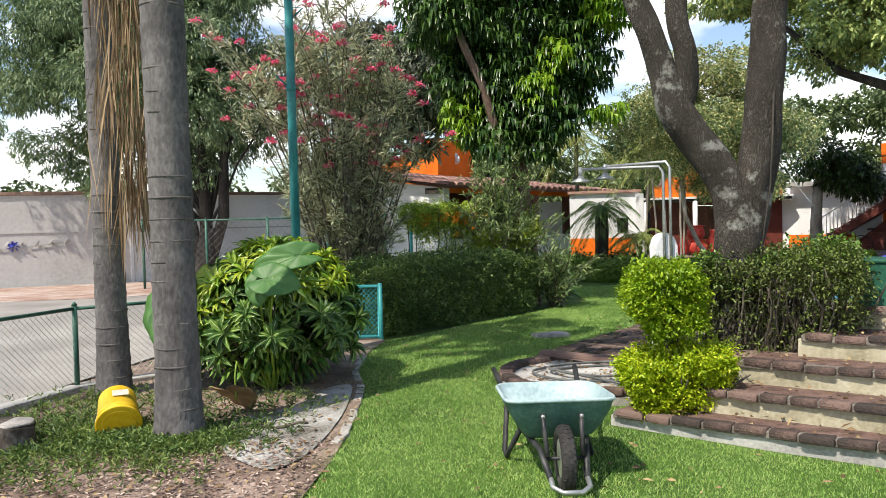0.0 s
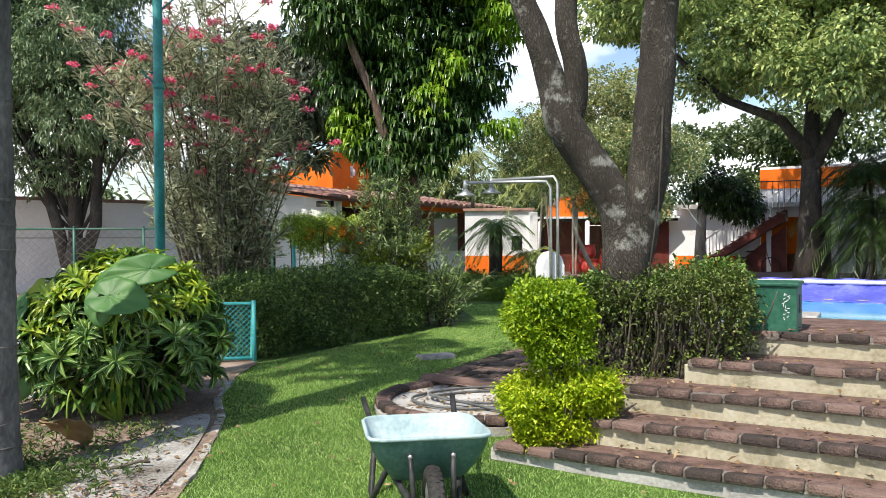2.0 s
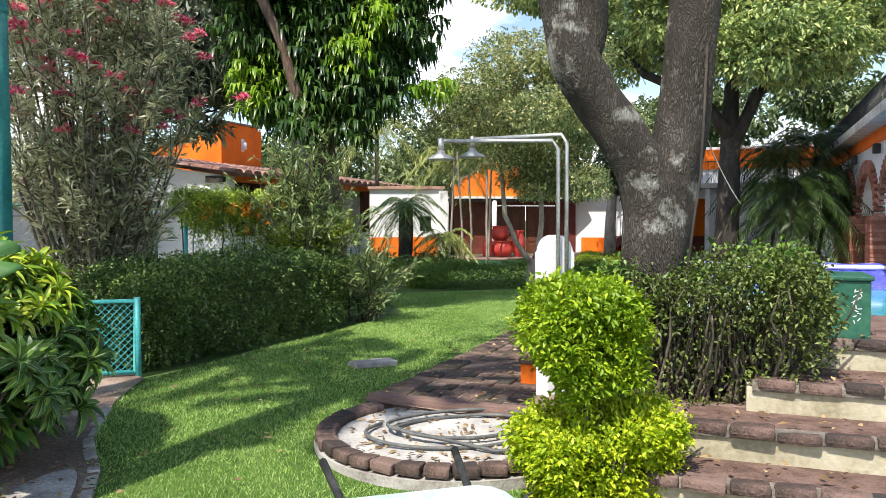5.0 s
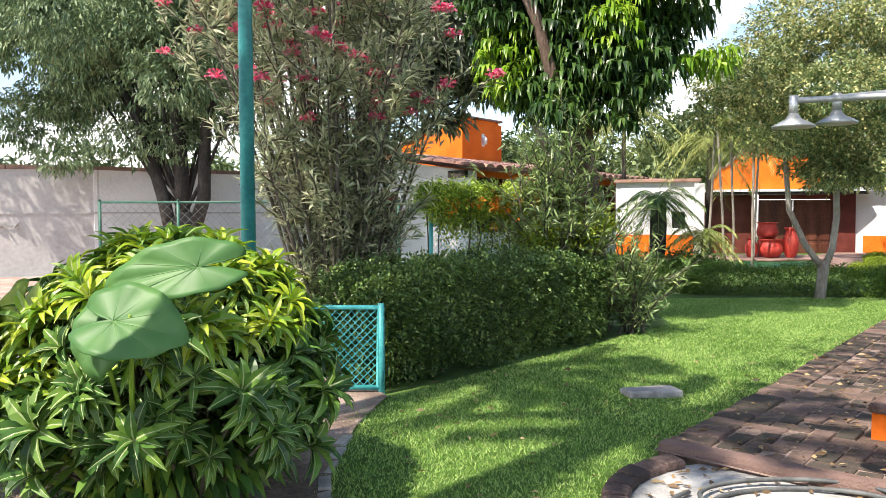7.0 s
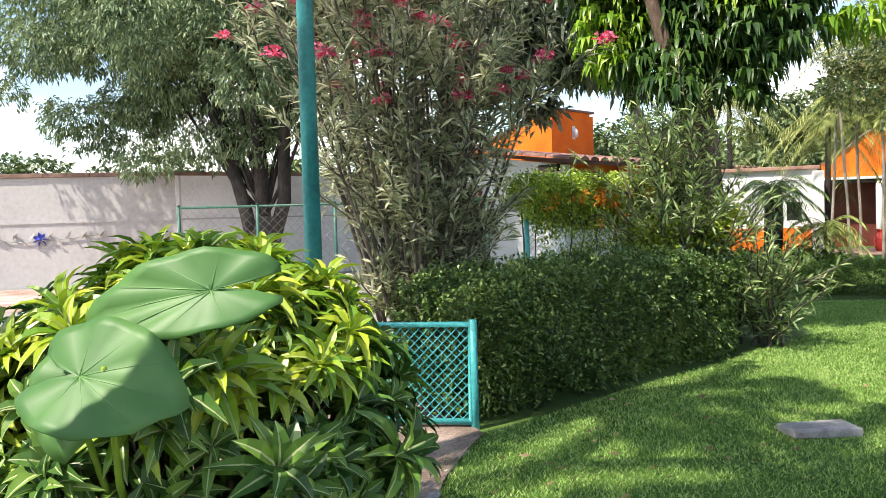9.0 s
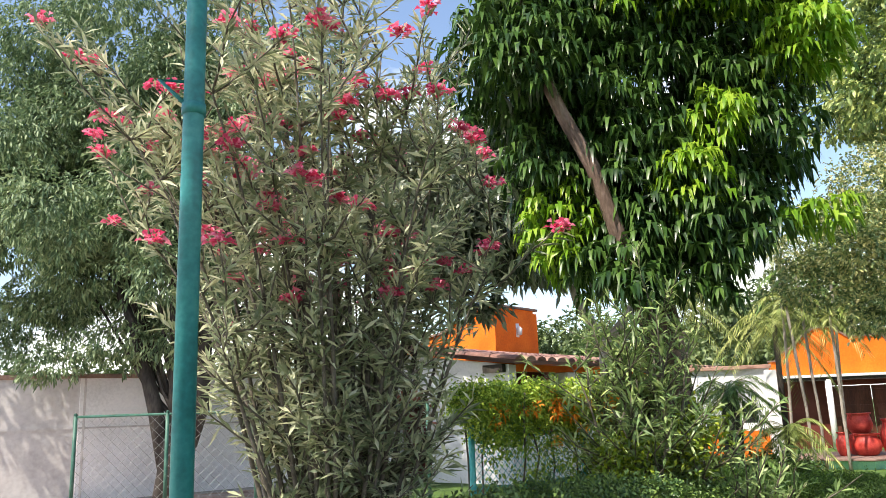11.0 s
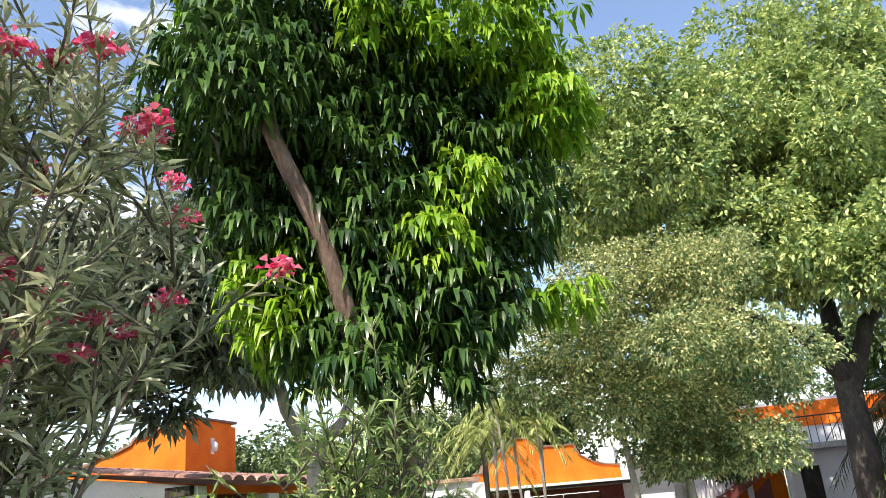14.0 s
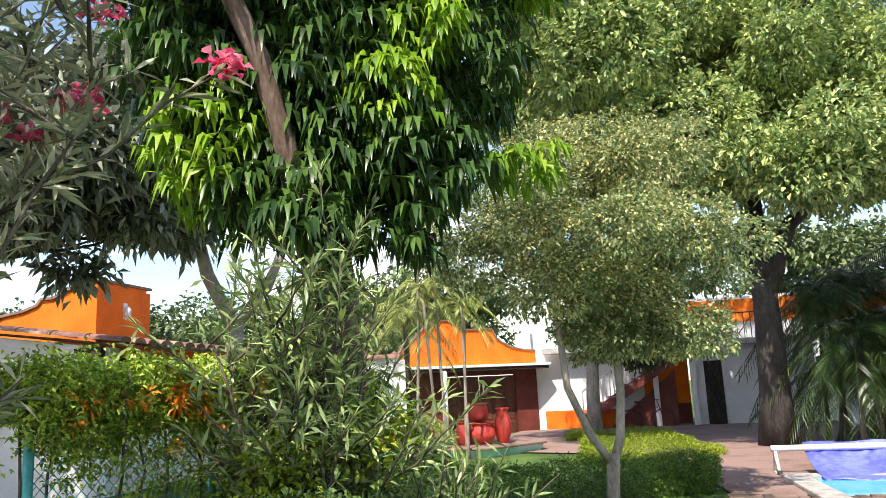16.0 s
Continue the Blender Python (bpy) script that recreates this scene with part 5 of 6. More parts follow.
oleander("oleander", "tall many-stemmed oleander with pink blossoms", (-1.3, 10.6, 0.15), 48, 5.0, 1.55, 0.15, 48, L_OLEANDER, 0.34, 5, (-0.3, 0.1))
oleander("oleander", "young grey-green oleander shrub by the fence", (0.95, 12.35, 0.15), 24, 2.35, 0.68, 0.15, 34, L_OLEANDERNEW, 0.0, 8)
oleander("oleander", "young light green oleander at the hedge's end", (1.75, 12.35, 0.15), 9, 0.72, 0.30, 0.15, 26, L_OLEANDERNEW, 0.0, 9)

# trumpet vine fence
vine_fence = fence_run("vine_fence", (-0.50, 12.25), (1.5, 13.9), 1.62, 3, M_TURQ, 0.16, "turquoise chain-link fence under an orange trumpet vine", cell=0.07, r=0.003, post_r=0.026, wire=M_TURQ)
vine = thing("trumpet_vine", "orange trumpet vine draped over the fence", "vine", at=(-0.50, 12.25, 1.75), turn=math.degrees(math.atan2(1.65, 2.0)))
NV = 8000
vx = rng.random(NV) * 2.7 - 0.15
hang = 0.30 + 0.22 * np.sin(vx * 5.2) * np.sin(vx * 2.3 + 1)
vp = np.stack([vx, rng.normal(size=NV) * 0.13 - 0.05, rng.normal(size=NV) * 0.055 + 0.03 - hang * rng.random(NV) ** 1.8], axis=1)
low = rng.random(NV) < 0.28 * np.clip((vx + 0.1) / 0.9, 0, 1)
vp[low, 2] = -0.15 - 1.05 * rng.random(low.sum())
b, w = sprigs(vp, np.tile([0, -0.4, 0.25], (NV, 1)), 5, 0.045, 0.9)
put("foliage", leaf_mesh("foliage", b, w, 0.042, 0.020, 0.3), L_VINE, vine)
tubes("stem_work", [(bend((x, 0, -1.6), (x + rng.normal() * 0.4, rng.normal() * 0.1, 0.05), 0, 6, 0.15, i), 0.008) for i, x in enumerate(np.linspace(0.1, 2.6, 14))], M_TWIG, vine, sides=5)
for i in range(36):
    q = np.array((0.1 + 1.5 * rng.random(), -0.27 + rng.normal() * 0.05, -0.12 + rng.normal() * 0.09))
    d = rand_dirs(14)
    d[:, 1] -= 0.4
    put("blossom", leaf_mesh("blossom", q + d * 0.02, d, 0.065, 0.018, 0.35, 0.3), L_TRUMPET, vine, "orange trumpet blossoms")

# small tree with a forked pale trunk
ly = Vector((5.32, 15.5, 0.17))
lt = [ly, ly + Vector((0.03, 0, 0.25)), ly + Vector((0.05, 0, 0.5)), ly + Vector((0.06, 0, 0.62))]
ll = [ly + Vector((0.04, 0, 0.5)), ly + Vector((-0.20, 0.05, 0.85)), ly + Vector((-0.44, 0.1, 1.4)), ly + Vector((-0.5, 0.1, 2.1)), ly + Vector((-0.6, 0.2, 3.4))]
lr = [ly + Vector((0.06, 0, 0.5)), ly + Vector((0.18, 0, 0.8)), ly + Vector((0.24, 0, 1.3)), ly + Vector((0.22, 0.0, 1.9)), ly + Vector((0.6, 0.1, 3.2))]
lb = crown_blobs((5.52, 15.5, 3.5), (2.1, 1.8, 1.62), 50, 0.55, 12) + crown_blobs((5.5, 15.3, 2.15), (1.5, 1.2, 0.34), 12, 0.40, 13)
tree("small_tree", "small round tree with speckled olive leaves and forked pale trunk", ly, [(lt, [0.085, 0.075, 0.08, 0.07]), (ll, [0.05, 0.05, 0.045, 0.04, 0.02]), (lr, [0.055, 0.055, 0.05, 0.045, 0.02])],
     blob_points(lb, 16500, 0.5), 0.062, 0.033, L_LYCHEE, 5, 0.2, M_PALEBARK, limbs=0)

# great tree by the pool
gb = Vector((12.4, 19.6, 0.2))
gt = [gb, gb + Vector((0.05, 0, 1.0)), gb + Vector((0.1, 0, 2.4)), gb + Vector((0.2, 0.1, 3.9)), gb + Vector((0.4, 0.3, 5.8))]
g2 = [gb + Vector((0.12, 0, 3.0)), gb + Vector((0.7, -0.3, 4.5)), gb + Vector((2.2, -0.8, 5.8)), gb + Vector((3.5, -1.0, 7))]
g3 = [gb + Vector((0.12, 0, 3.4)), gb + Vector((-0.6, 0.2, 4.4)), gb + Vector((-2.0, 0.6, 5.0)), gb + Vector((-3.4, 1.0, 6.4))]
bb = crown_blobs((12.9, 21.2, 9.0), (6.2, 5.2, 4.4), 70, 1.35, 21) + crown_blobs((15.5, 18.0, 7.6), (3.5, 3.0, 2.2), 18, 1.1, 22) + crown_blobs((11.8, 20.2, 5.8), (3.0, 1.8, 0.8), 12, 0.7, 23) + crown_blobs((12.7, 17.4, 5.7), (2.7, 1.5, 1.2), 18, 0.85, 24)
tree("great_tree", "great shade tree with dense green crown by the pool", gb, [(gt, [0.38, 0.29, 0.26, 0.21, 0.14]), (g2, [0.18, 0.16, 0.12, 0.06]), (g3, [0.18, 0.15, 0.11, 0.06])],
     blob_points(bb, 38000, 0.66), 0.155, 0.078, L_BIG, 5, 0.25, M_DARKBARK, limbs=26)

# feathery tree at the wall
fb = Vector((-6.0, 19.6, 0.1))
ft = [fb, fb + Vector((0.05, 0, 0.9)), fb + Vector((0.1, 0, 1.5))]
f1 = [fb + Vector((-0.1, 0, 0.6)), fb + Vector((-0.35, 0, 1.8)), fb + Vector((-0.7, 0, 3.0)), fb + Vector((-1.2, 0, 4.2))]
f2 = [fb + Vector((0.15, 0, 0.7)), fb + Vector((0.5, 0, 1.8)), fb + Vector((0.55, 0, 3.2)), fb + Vector((0.9, 0, 4.4))]
f3 = [fb + Vector((0.05, 0, 1.2)), fb + Vector((0.0, 0.1, 2.6)), fb + Vector((-0.2, 0.2, 4.8)), fb + Vector((0, 0.2, 7))]
fbl = crown_blobs((-7.5, 20.2, 5.5), (5.2, 3.0, 3.3), 90, 0.95, 31) + crown_blobs((-7.0, 20.2, 8.6), (4.4, 2.6, 2.8), 40, 0.95, 32)
p, d = blob_points(fbl, 25000, 0.35)
d = d * 0.5 + np.array([0, 0, -0.45])
tree("feathery_tree", "tall feathery grey-green tree in front of the white wall", fb, [(ft, [0.36, 0.28, 0.2]), (f1, [0.15, 0.14, 0.11, 0.05]), (f2, [0.15, 0.14, 0.12, 0.05]), (f3, [0.17, 0.15, 0.1, 0.05])],
     (p, d), 0.13, 0.038, L_FEATHER, 8, 0.3, M_DARKBARK, limbs=12, spread=0.5)

# broad-leaved tree behind the oleander, forked tree behind the mango
qb = Vector((-2.3, 18.6, 0.1))
tree("broad_leaved_tree", "dark tree with broad grey-green leaves", qb, [([qb, qb + Vector((0.1, 0, 1.6)), qb + Vector((0.3, 0, 3.2))], [0.16, 0.13, 0.10])],
     blob_points(crown_blobs((-0.5, 18.7, 4.9), (2.3, 1.6, 2.0), 30, 0.6, 41), 4300, 0.4), 0.24, 0.085, L_LOQUAT, 6, 0.3, M_DARKBARK, limbs=18)
kb = Vector((1.75, 19.8, 0.1))
tree("forked_young_tree", "young tree with forked grey trunk behind the mango", kb, [([kb, kb + Vector((0, 0, 1.4)), kb + Vector((0.02, 0, 2.7))], [0.16, 0.13, 0.13]), ([kb + Vector((0, 0, 2.6)), kb + Vector((-0.4, 0, 3.4)), kb + Vector((-0.7, 0, 4.6))], [0.11, 0.10, 0.07]), ([kb + Vector((0, 0, 2.6)), kb + Vector((0.5, 0, 3.2)), kb + Vector((0.9, 0, 4.2))], [0.09, 0.08, 0.06])],
     blob_points(crown_blobs((1.9, 19.9, 5.6), (1.7, 1.5, 1.3), 16, 0.6, 43), 900, 0.4), 0.2, 0.06, L_MANGO, 6, 0.4, M_PALEBARK)
db = Vector((12.5, 26.0, 0.1))
tree("dark_young_tree", "small tree with pale trunk and dark glossy leaves", db, [([db, db + Vector((0, 0, 1.2)), db + Vector((0.1, 0, 2.6))], [0.22, 0.18, 0.15])],
     blob_points([(13.4, 25.8, 2.9, 0.9, 0.8, 0.8), (12.7, 26, 3.4, 0.8, 0.8, 0.7), (14.0, 25.6, 2.5, 0.6, 0.6, 0.5)], 900, 0.3), 0.2, 0.07, L_DARK, 6, 0.4, M_PALEBARK)

# far woods
far = []
for x, y, z, r in ((-22, 34, 3.2, 3.2), (-17, 36, 3.6, 3.4), (-12, 38, 3.0, 3.0), (-6, 44, 4.6, 4.0), (-1, 47, 4.8, 4.2), (5, 46, 5.2, 4.6), (11, 44, 6.0, 5.0), (17, 42, 6.6, 5.0), (23, 38, 6.5, 5.0), (27, 30, 6.5, 4.5), (-28, 28, 3.2, 3.2), (9, 38, 4.2, 3.4), (4, 40, 3.4, 3.0)):
    far += crown_blobs((x, y, z * 0.82), (r, r, r * 0.8), 14, r * 0.34, int(100 + x))
p, d = blob_points(far, 15000, 0.4)
b, w = sprigs(p, d, 5, 0.32, 0.9)
woods = put("far_woods", leaf_mesh("far_woods", b, w, 0.36, 0.17, 0.3), L_WOODS)
tagged(woods, "green treetops beyond the houses", "trees", kind="stuff")


# ---- palms in the court ----
def feather_palm(name, label, base, height, frond, n, mat, r=0.09, lean=(0, 0), droop=1.0, start=0.9, bark=None):
    t = thing(name, label, "palm", at=base)
    top = Vector((lean[0], lean[1], height))
    if height > 0.15:
        tubes("trunk", [(bend((0, 0, -0.05), top, 0, 8, 0.04, int(base[0] * 10)), [r * 1.2] + [r * 0.95] * 7 + [r * 0.8])], bark or M_DARKBARK, t, sides=10, lump=0.15)
    bases, ways, ribs = [], [], []
    for k in range(n):
        a = k * 2.4 + rng.normal() * 0.2
        el = start - 1.5 * (k / n)
        out = Vector((math.cos(a), math.sin(a), 0))
        side = Vector((-math.sin(a), math.cos(a), 0))
        L = frond * (0.8 + 0.4 * rng.random())
        pl = []
        for j in range(9):
            s = j / 8
            pl.append(top + out * L * s * math.cos(el) + Vector((0, 0, L * (s * math.sin(el) - droop * 0.55 * s * s))))
        ribs.append((pl, [0.012 * (1 - 0.8 * j / 8) for j in range(9)]))
        for j in range(30):
            s = 0.5 + 7.4 * (j / 29)
            q = pl[int(s)].lerp(pl[int(s) + 1], s - int(s))
            for sd in (-1, 1):
                bases.append(q)
                ways.append(side * sd + (pl[int(s) + 1] - pl[int(s)]).normalized() * 0.8 + Vector((0, 0, -0.25)))
    tubes("frond_rib_work", ribs, mat, t, sides=4)
    put("frond_mass", leaf_mesh("frond_mass", bases, ways, frond * 0.24, 0.02, 0.25, 0.1), mat, t)
    return t


feather_palm("date_palm", "small date palm with dark trunk by the arches", (4.55, 22.2, 0.15), 1.75, 1.1, 26, L_PALM, 0.20, droop=1.3)
for i, (x, y, h) in enumerate(((6.3, 22.6, 3.6), (6.6, 22.9, 4.2), (6.9, 22.5, 3.2), (7.2, 23.2, 4.6), (6.0, 23.1, 4.9))):
    feather_palm("slender_palm", "slender clustered palm by the fountain", (x, y, 0.15), h, 1.0, 12, L_PALM if i % 2 else L_PALMPALE, 0.032, (0.12 * (i - 2), 0), 1.5, 1.1, M_PALEBARK)
for x, y, h, f, m in ((5.55, 21.9, 0.9, 1.0, L_PALMPALE), (4.7, 21.4, 0.3, 0.8, L_PALM), (6.7, 25.2, 3.4, 1.5, L_PALMPALE), (4.6, 26.4, 4.2, 1.6, L_PALMPALE)):
    feather_palm("garden_palm", "pale green garden palm with arching fronds", (x, y, 0.15), h, f, 20, m, 0.07, droop=1.4)
# Dark leaf colour stands in for the great tree's shade on these palms.
for x, y, h, lx in ((13.6, 19.2, 1.3, 0.4), (14.0, 18.6, 1.7, -0.3), (13.3, 18.4, 2.2, 0.2), (14.6, 18.9, 2.4, 0.5), (14.3, 19.5, 2.9, -0.2), (13.8, 19.6, 3.2, 0.3), (15.0, 18.4, 1.9, 0.4), (14.9, 19.4, 3.4, 0.1)):
    feather_palm("areca_palm", "areca palm clump, the great tree's shade put into its dark leaf colour", (x, y, 0.2), h, 1.7, 24, L_DARK, 0.05, (lx, 0), 1.3)
hedge("border_plants", "low red-green border plants by the arches", (4.6, 21.4, 0.15), 0, (2.2, 0.8, 0.35), 900, 0.10, L_DARK, 4, 0, lump=0.3, category="plants")

# ---- fountain ----
fountain = thing("fountain", "angular turquoise fountain basin with stone rim", "fountain", at=(7.78, 23.80, 0.10), turn=20)
fpts = [(1.75 * math.cos(a), 1.35 * math.sin(a)) for a in np.linspace(0, 2 * math.pi, 7)[:-1]]


def prism(pts, z0, z1, taper=1.0):
    bm = bmesh.new()
    lo = [bm.verts.new((x * taper, y * taper, z0)) for x, y in pts]
    hi = [bm.verts.new((x, y, z1)) for x, y in pts]
    bm.faces.new(hi)
    bm.faces.new(lo[::-1])
    n = len(pts)
    for i in range(n):
        bm.faces.new((lo[i], lo[(i + 1) % n], hi[(i + 1) % n], hi[i]))
    bmesh.ops.bevel(bm, geom=bm.edges[:], offset=0.012, segments=1, affect="EDGES")
    return bm


part("basin", prism(fpts, -0.2, 0.27, 0.86), M_BASIN, fountain, "pale turquoise plaster basin")
part("rim", prism([(x * 1.05, y * 1.05) for x, y in fpts], 0.27, 0.32), M_REDPAVE, fountain, "reddish stone rim")


def jar(at, h, r, neck, handles, turn):
    j = thing("clay_jar", "red painted clay jar standing on the fountain", "jar", "fountain jars", at=at, turn=turn)
    prof = [(0.0, 0.55), (0.04, 0.66), (0.25, 0.92), (0.45, 1.0), (0.65, 0.92), (0.80, neck + 0.06), (0.88, neck), (0.93, neck + 0.02), (0.96, neck + 0.16), (1.0, neck + 0.17), (1.0, neck + 0.02), (0.9, neck - 0.08)]
    tubes("body", [([(0, 0, z * h) for z, _ in prof], [s * r for _, s in prof])], M_REDCLAY, j, sides=28)
    if handles:
        for sx in (-1, 1):
            tubes("handle", [(smooth_line([(sx * neck * r, 0, 0.93 * h), (sx * (neck + 0.35) * r, 0, 0.95 * h), (sx * 0.98 * r, 0, 0.72 * h)], 4), 0.022)], M_REDCLAY, j, sides=8)
    return j


jar((7.70, 23.40, 0.42), 0.46, 0.29, 0.72, True, 10)
jar((7.72, 23.68, 0.86), 0.45, 0.27, 0.80, True, 30)
jar((7.26, 23.52, 0.42), 0.50, 0.16, 0.60, False, 0)
jar((8.16, 23.30, 0.42), 0.76, 0.19, 0.64, True, 60)
stand = thing("jar_stand", "red painted block under the upper jar", "block", at=(7.72, 23.72, 0.42))
part("block", boxed(pose(0, 0.02, 0), 0.34, 0.34, 0.44, 0.02), M_REDCLAY, stand)


# ---- houses ----
def arch_wall(width, height, thick, holes):
    """A wall in the plane x, z from x = 0, with arched or square holes (x, w, spring, arch): one bmesh."""
    bm = bmesh.new()
    segs = []
    holes = sorted(holes)
    x = 0.0
    for hx0, w, spring, rise, sill in holes:
        segs.append(("solid", x, hx0))
        segs.append(("hole", hx0, hx0 + w, spring, rise, sill))
        x = hx0 + w
    segs.append(("solid", x, width))
    def slab(a, b, z0a, z0b, z1):
        v = [(a, 0, z0a), (b, 0, z0b), (b, 0, z1), (a, 0, z1), (a, thick, z0a), (b, thick, z0b), (b, thick, z1), (a, thick, z1)]
        q = [bm.verts.new(c) for c in v]
        for f in ((0, 1, 2, 3), (7, 6, 5, 4), (1, 0, 4, 5), (3, 2, 6, 7), (0, 3, 7, 4), (2, 1, 5, 6)):
            bm.faces.new([q[i] for i in f])
    for s in segs:
        if s[0] == "solid":
            if s[2] - s[1] > 0.001:
                slab(s[1], s[2], 0, 0, height)
        else:
            _, a, b, spring, rise, sill = s
            if sill > 0:
                slab(a, b, 0, 0, sill)
            n = 10 if rise > 0 else 1
            for i in range(n):
                t0, t1 = i / n, (i + 1) / n
                z0 = spring + rise * math.sqrt(max(0, 1 - (2 * t0 - 1) ** 2))
                z1 = spring + rise * math.sqrt(max(0, 1 - (2 * t1 - 1) ** 2))
                slab(a + (b - a) * t0, a + (b - a) * t1, z0, z1, height)
    bmesh.ops.remove_doubles(bm, verts=bm.verts[:], dist=0.0005)
    return bm


def stepped(widths, thick):
    """A parapet of rising and falling top: (x, z) pairs, base z 0."""
    bm = bmesh.new()
    a = [bm.verts.new((x, 0, z)) for x, z in widths]
    b = [bm.verts.new((x, thick, z)) for x, z in widths]
    bm.faces.new(a)
    bm.faces.new(b[::-1])
    n = len(widths)
    for i in range(n):
        bm.faces.new((a[(i + 1) % n], a[i], b[i], b[(i + 1) % n]))
    bmesh.ops.recalc_face_normals(bm, faces=bm.faces[:])
    return bm


TILE = bpy.data.meshes.new("roof_tile")
tbm = bmesh.new()
rowa = []
for s in range(2):
    for k in range(7):
        a = math.pi * k / 6
        rr = 0.085 - 0.012 * s
        rowa.append(tbm.verts.new((rr * math.cos(a), 0.45 * s, rr * 0.8 * math.sin(a))))
for k in range(6):
    tbm.faces.new((rowa[k], rowa[k + 1], rowa[k + 8], rowa[k + 7]))
tbm.faces.new(rowa[:7])
tbm.to_mesh(TILE)
tbm.free()
TILE.materials.append(M_TERRA)

# low white house with tile roof, its gable to the garden
CORNER = Vector((0.07, 21.6, 0.1))
gable_house = thing("low_house", "low white house with clay tile roof and brick arch", "house", at=CORNER, turn=UV_TURN)
wall = part("wall", arch_wall(5.2, 2.38, 0.25, [(1.9, 1.15, 1.33, 0.58, 0.0)]), M_WHITE, gable_house, "white limewashed gable wall")
wall.matrix_basis = pose(-5.2, 0, 0)
gab = stepped([(-5.2, 2.38), (0.0, 2.38), (0.0, 2.45), (-5.2, 3.16)], 0.25)
part("gable", gab, M_WHITE, gable_house)
ARCH_MESH = BRICK_MESH.copy()
ARCH_MESH.materials.clear()
ARCH_MESH.materials.append(M_ARCHBRICK)
for k in range(13):
    a = math.pi * k / 12
    o = put("arch_brick", ARCH_MESH, None, gable_house)
    o.matrix_basis = pose(-5.2 + 1.9 + 0.575 + 0.64 * math.cos(a), -0.02, 1.33 + 0.64 * math.sin(a), 0, -math.degrees(a), 0)
part("side_wall", boxed(pose(-0.13, 6.0, 0), 0.25, 11.4, 1.0), M_WHITE, gable_house)
for y in (2.4, 5.0, 7.6, 10.2):
    part("column", boxed(pose(-0.13, y, 1.0), 0.34, 0.4, 1.33, 0.02), M_DOORWOOD if y > 4 else M_WHITE, gable_house)
part("fascia", boxed(pose(-0.13, 6.2, 2.33), 0.22, 11.9, 0.16), M_ORANGE, gable_house, "orange fascia beam")
part("beam", boxed(pose(-0.3, -0.1, 2.30), 0.5, 0.12, 0.16), M_DARKBARK, gable_house, "dark beam end")
part("back_wall", boxed(pose(-4.4, 1.7, 0), 8.4, 0.2, 2.45), M_DARKRED, gable_house)
part("back_wall", boxed(pose(-2.6, 12.2, 0), 5.2, 0.2, 2.3), M_WHITE, gable_house)
rb = bmesh.new()
rbv = [rb.verts.new(c) for c in ((0.35, -0.2, 2.43), (0.35, 12.4, 2.43), (-5.5, 12.4, 3.25), (-5.5, -0.2, 3.25))]
rb.faces.new(rbv)
bmesh.ops.solidify(rb, geom=rb.faces[:], thickness=0.06)
roof = part("roof", rb, M_COPING, gable_house, "old clay tile roof")
slope = math.degrees(math.atan2(0.82, 5.85))
for i in range(32):
    for j in range(9):
        o = put("roof_tile", TILE, None, roof)
        o.matrix_basis = pose(0.40 - 0.66 * j * math.cos(radians(slope)), -0.15 + 0.385 * i, 2.515 + 0.66 * j * math.sin(radians(slope)) - 0.0, 0, 0, 90) @ pose(0, 0, 0, slope, 0, 0) @ Matrix.Diagonal((2.0, 1.5, 1.3, 1))

tower = thing("orange_tower", "orange plaster stair tower with stepped parapet", "tower", at=(-0.10, 28.6, 0.1), turn=UV_TURN)
prof_t = [(0, 0), (0, 4.58), (-0.62, 4.58), (-0.66, 4.44), (-0.95, 4.30), (-1.25, 4.20), (-1.55, 4.20), (-1.65, 4.06), (-2.1, 3.92), (-2.7, 3.84), (-2.9, 3.7), (-4.6, 3.55), (-4.6, 0)]
part("front_wall", stepped(prof_t, 0.25), M_ORANGE, tower)
part("side_wall", boxed(pose(-0.125, 1.15, 0), 0.25, 1.80, 4.58), M_ORANGE, tower)
part("back_wall", boxed(pose(-0.6, 2.15, 0), 1.2, 0.2, 4.5), M_ORANGE, tower)
for (xa, za), (xb, zb) in zip(prof_t[1:-2], prof_t[2:-1]):
    L = math.hypot(xb - xa, zb - za)
    c = boxed(pose((xa + xb) / 2, 0.12, (za + zb) / 2, 0, math.degrees(math.atan2(zb - za, xa - xb)), 0), L + 0.04, 0.36, 0.07, 0.01)
    part("coping", c, M_COPING, tower, "brown brick coping")
part("coping", boxed(pose(-0.12, 1.1, 4.58), 0.36, 2.28, 0.07, 0.01), M_COPING, tower, "brown brick coping")
niche = part("niche", boxed(pose(0.0, 1.15, 3.72), 0.02, 0.16, 0.42, 0.005), M_WHITEMETAL, tower, "white lantern niche")
lant = tubes("lantern", [([(0.06, 1.15, 3.78), (0.06, 1.15, 3.80), (0.06, 1.15, 3.98), (0.06, 1.15, 4.06)], [0.07, 0.09, 0.10, 0.02])], M_WHITEMETAL, tower, "white wall lantern", sides=8)

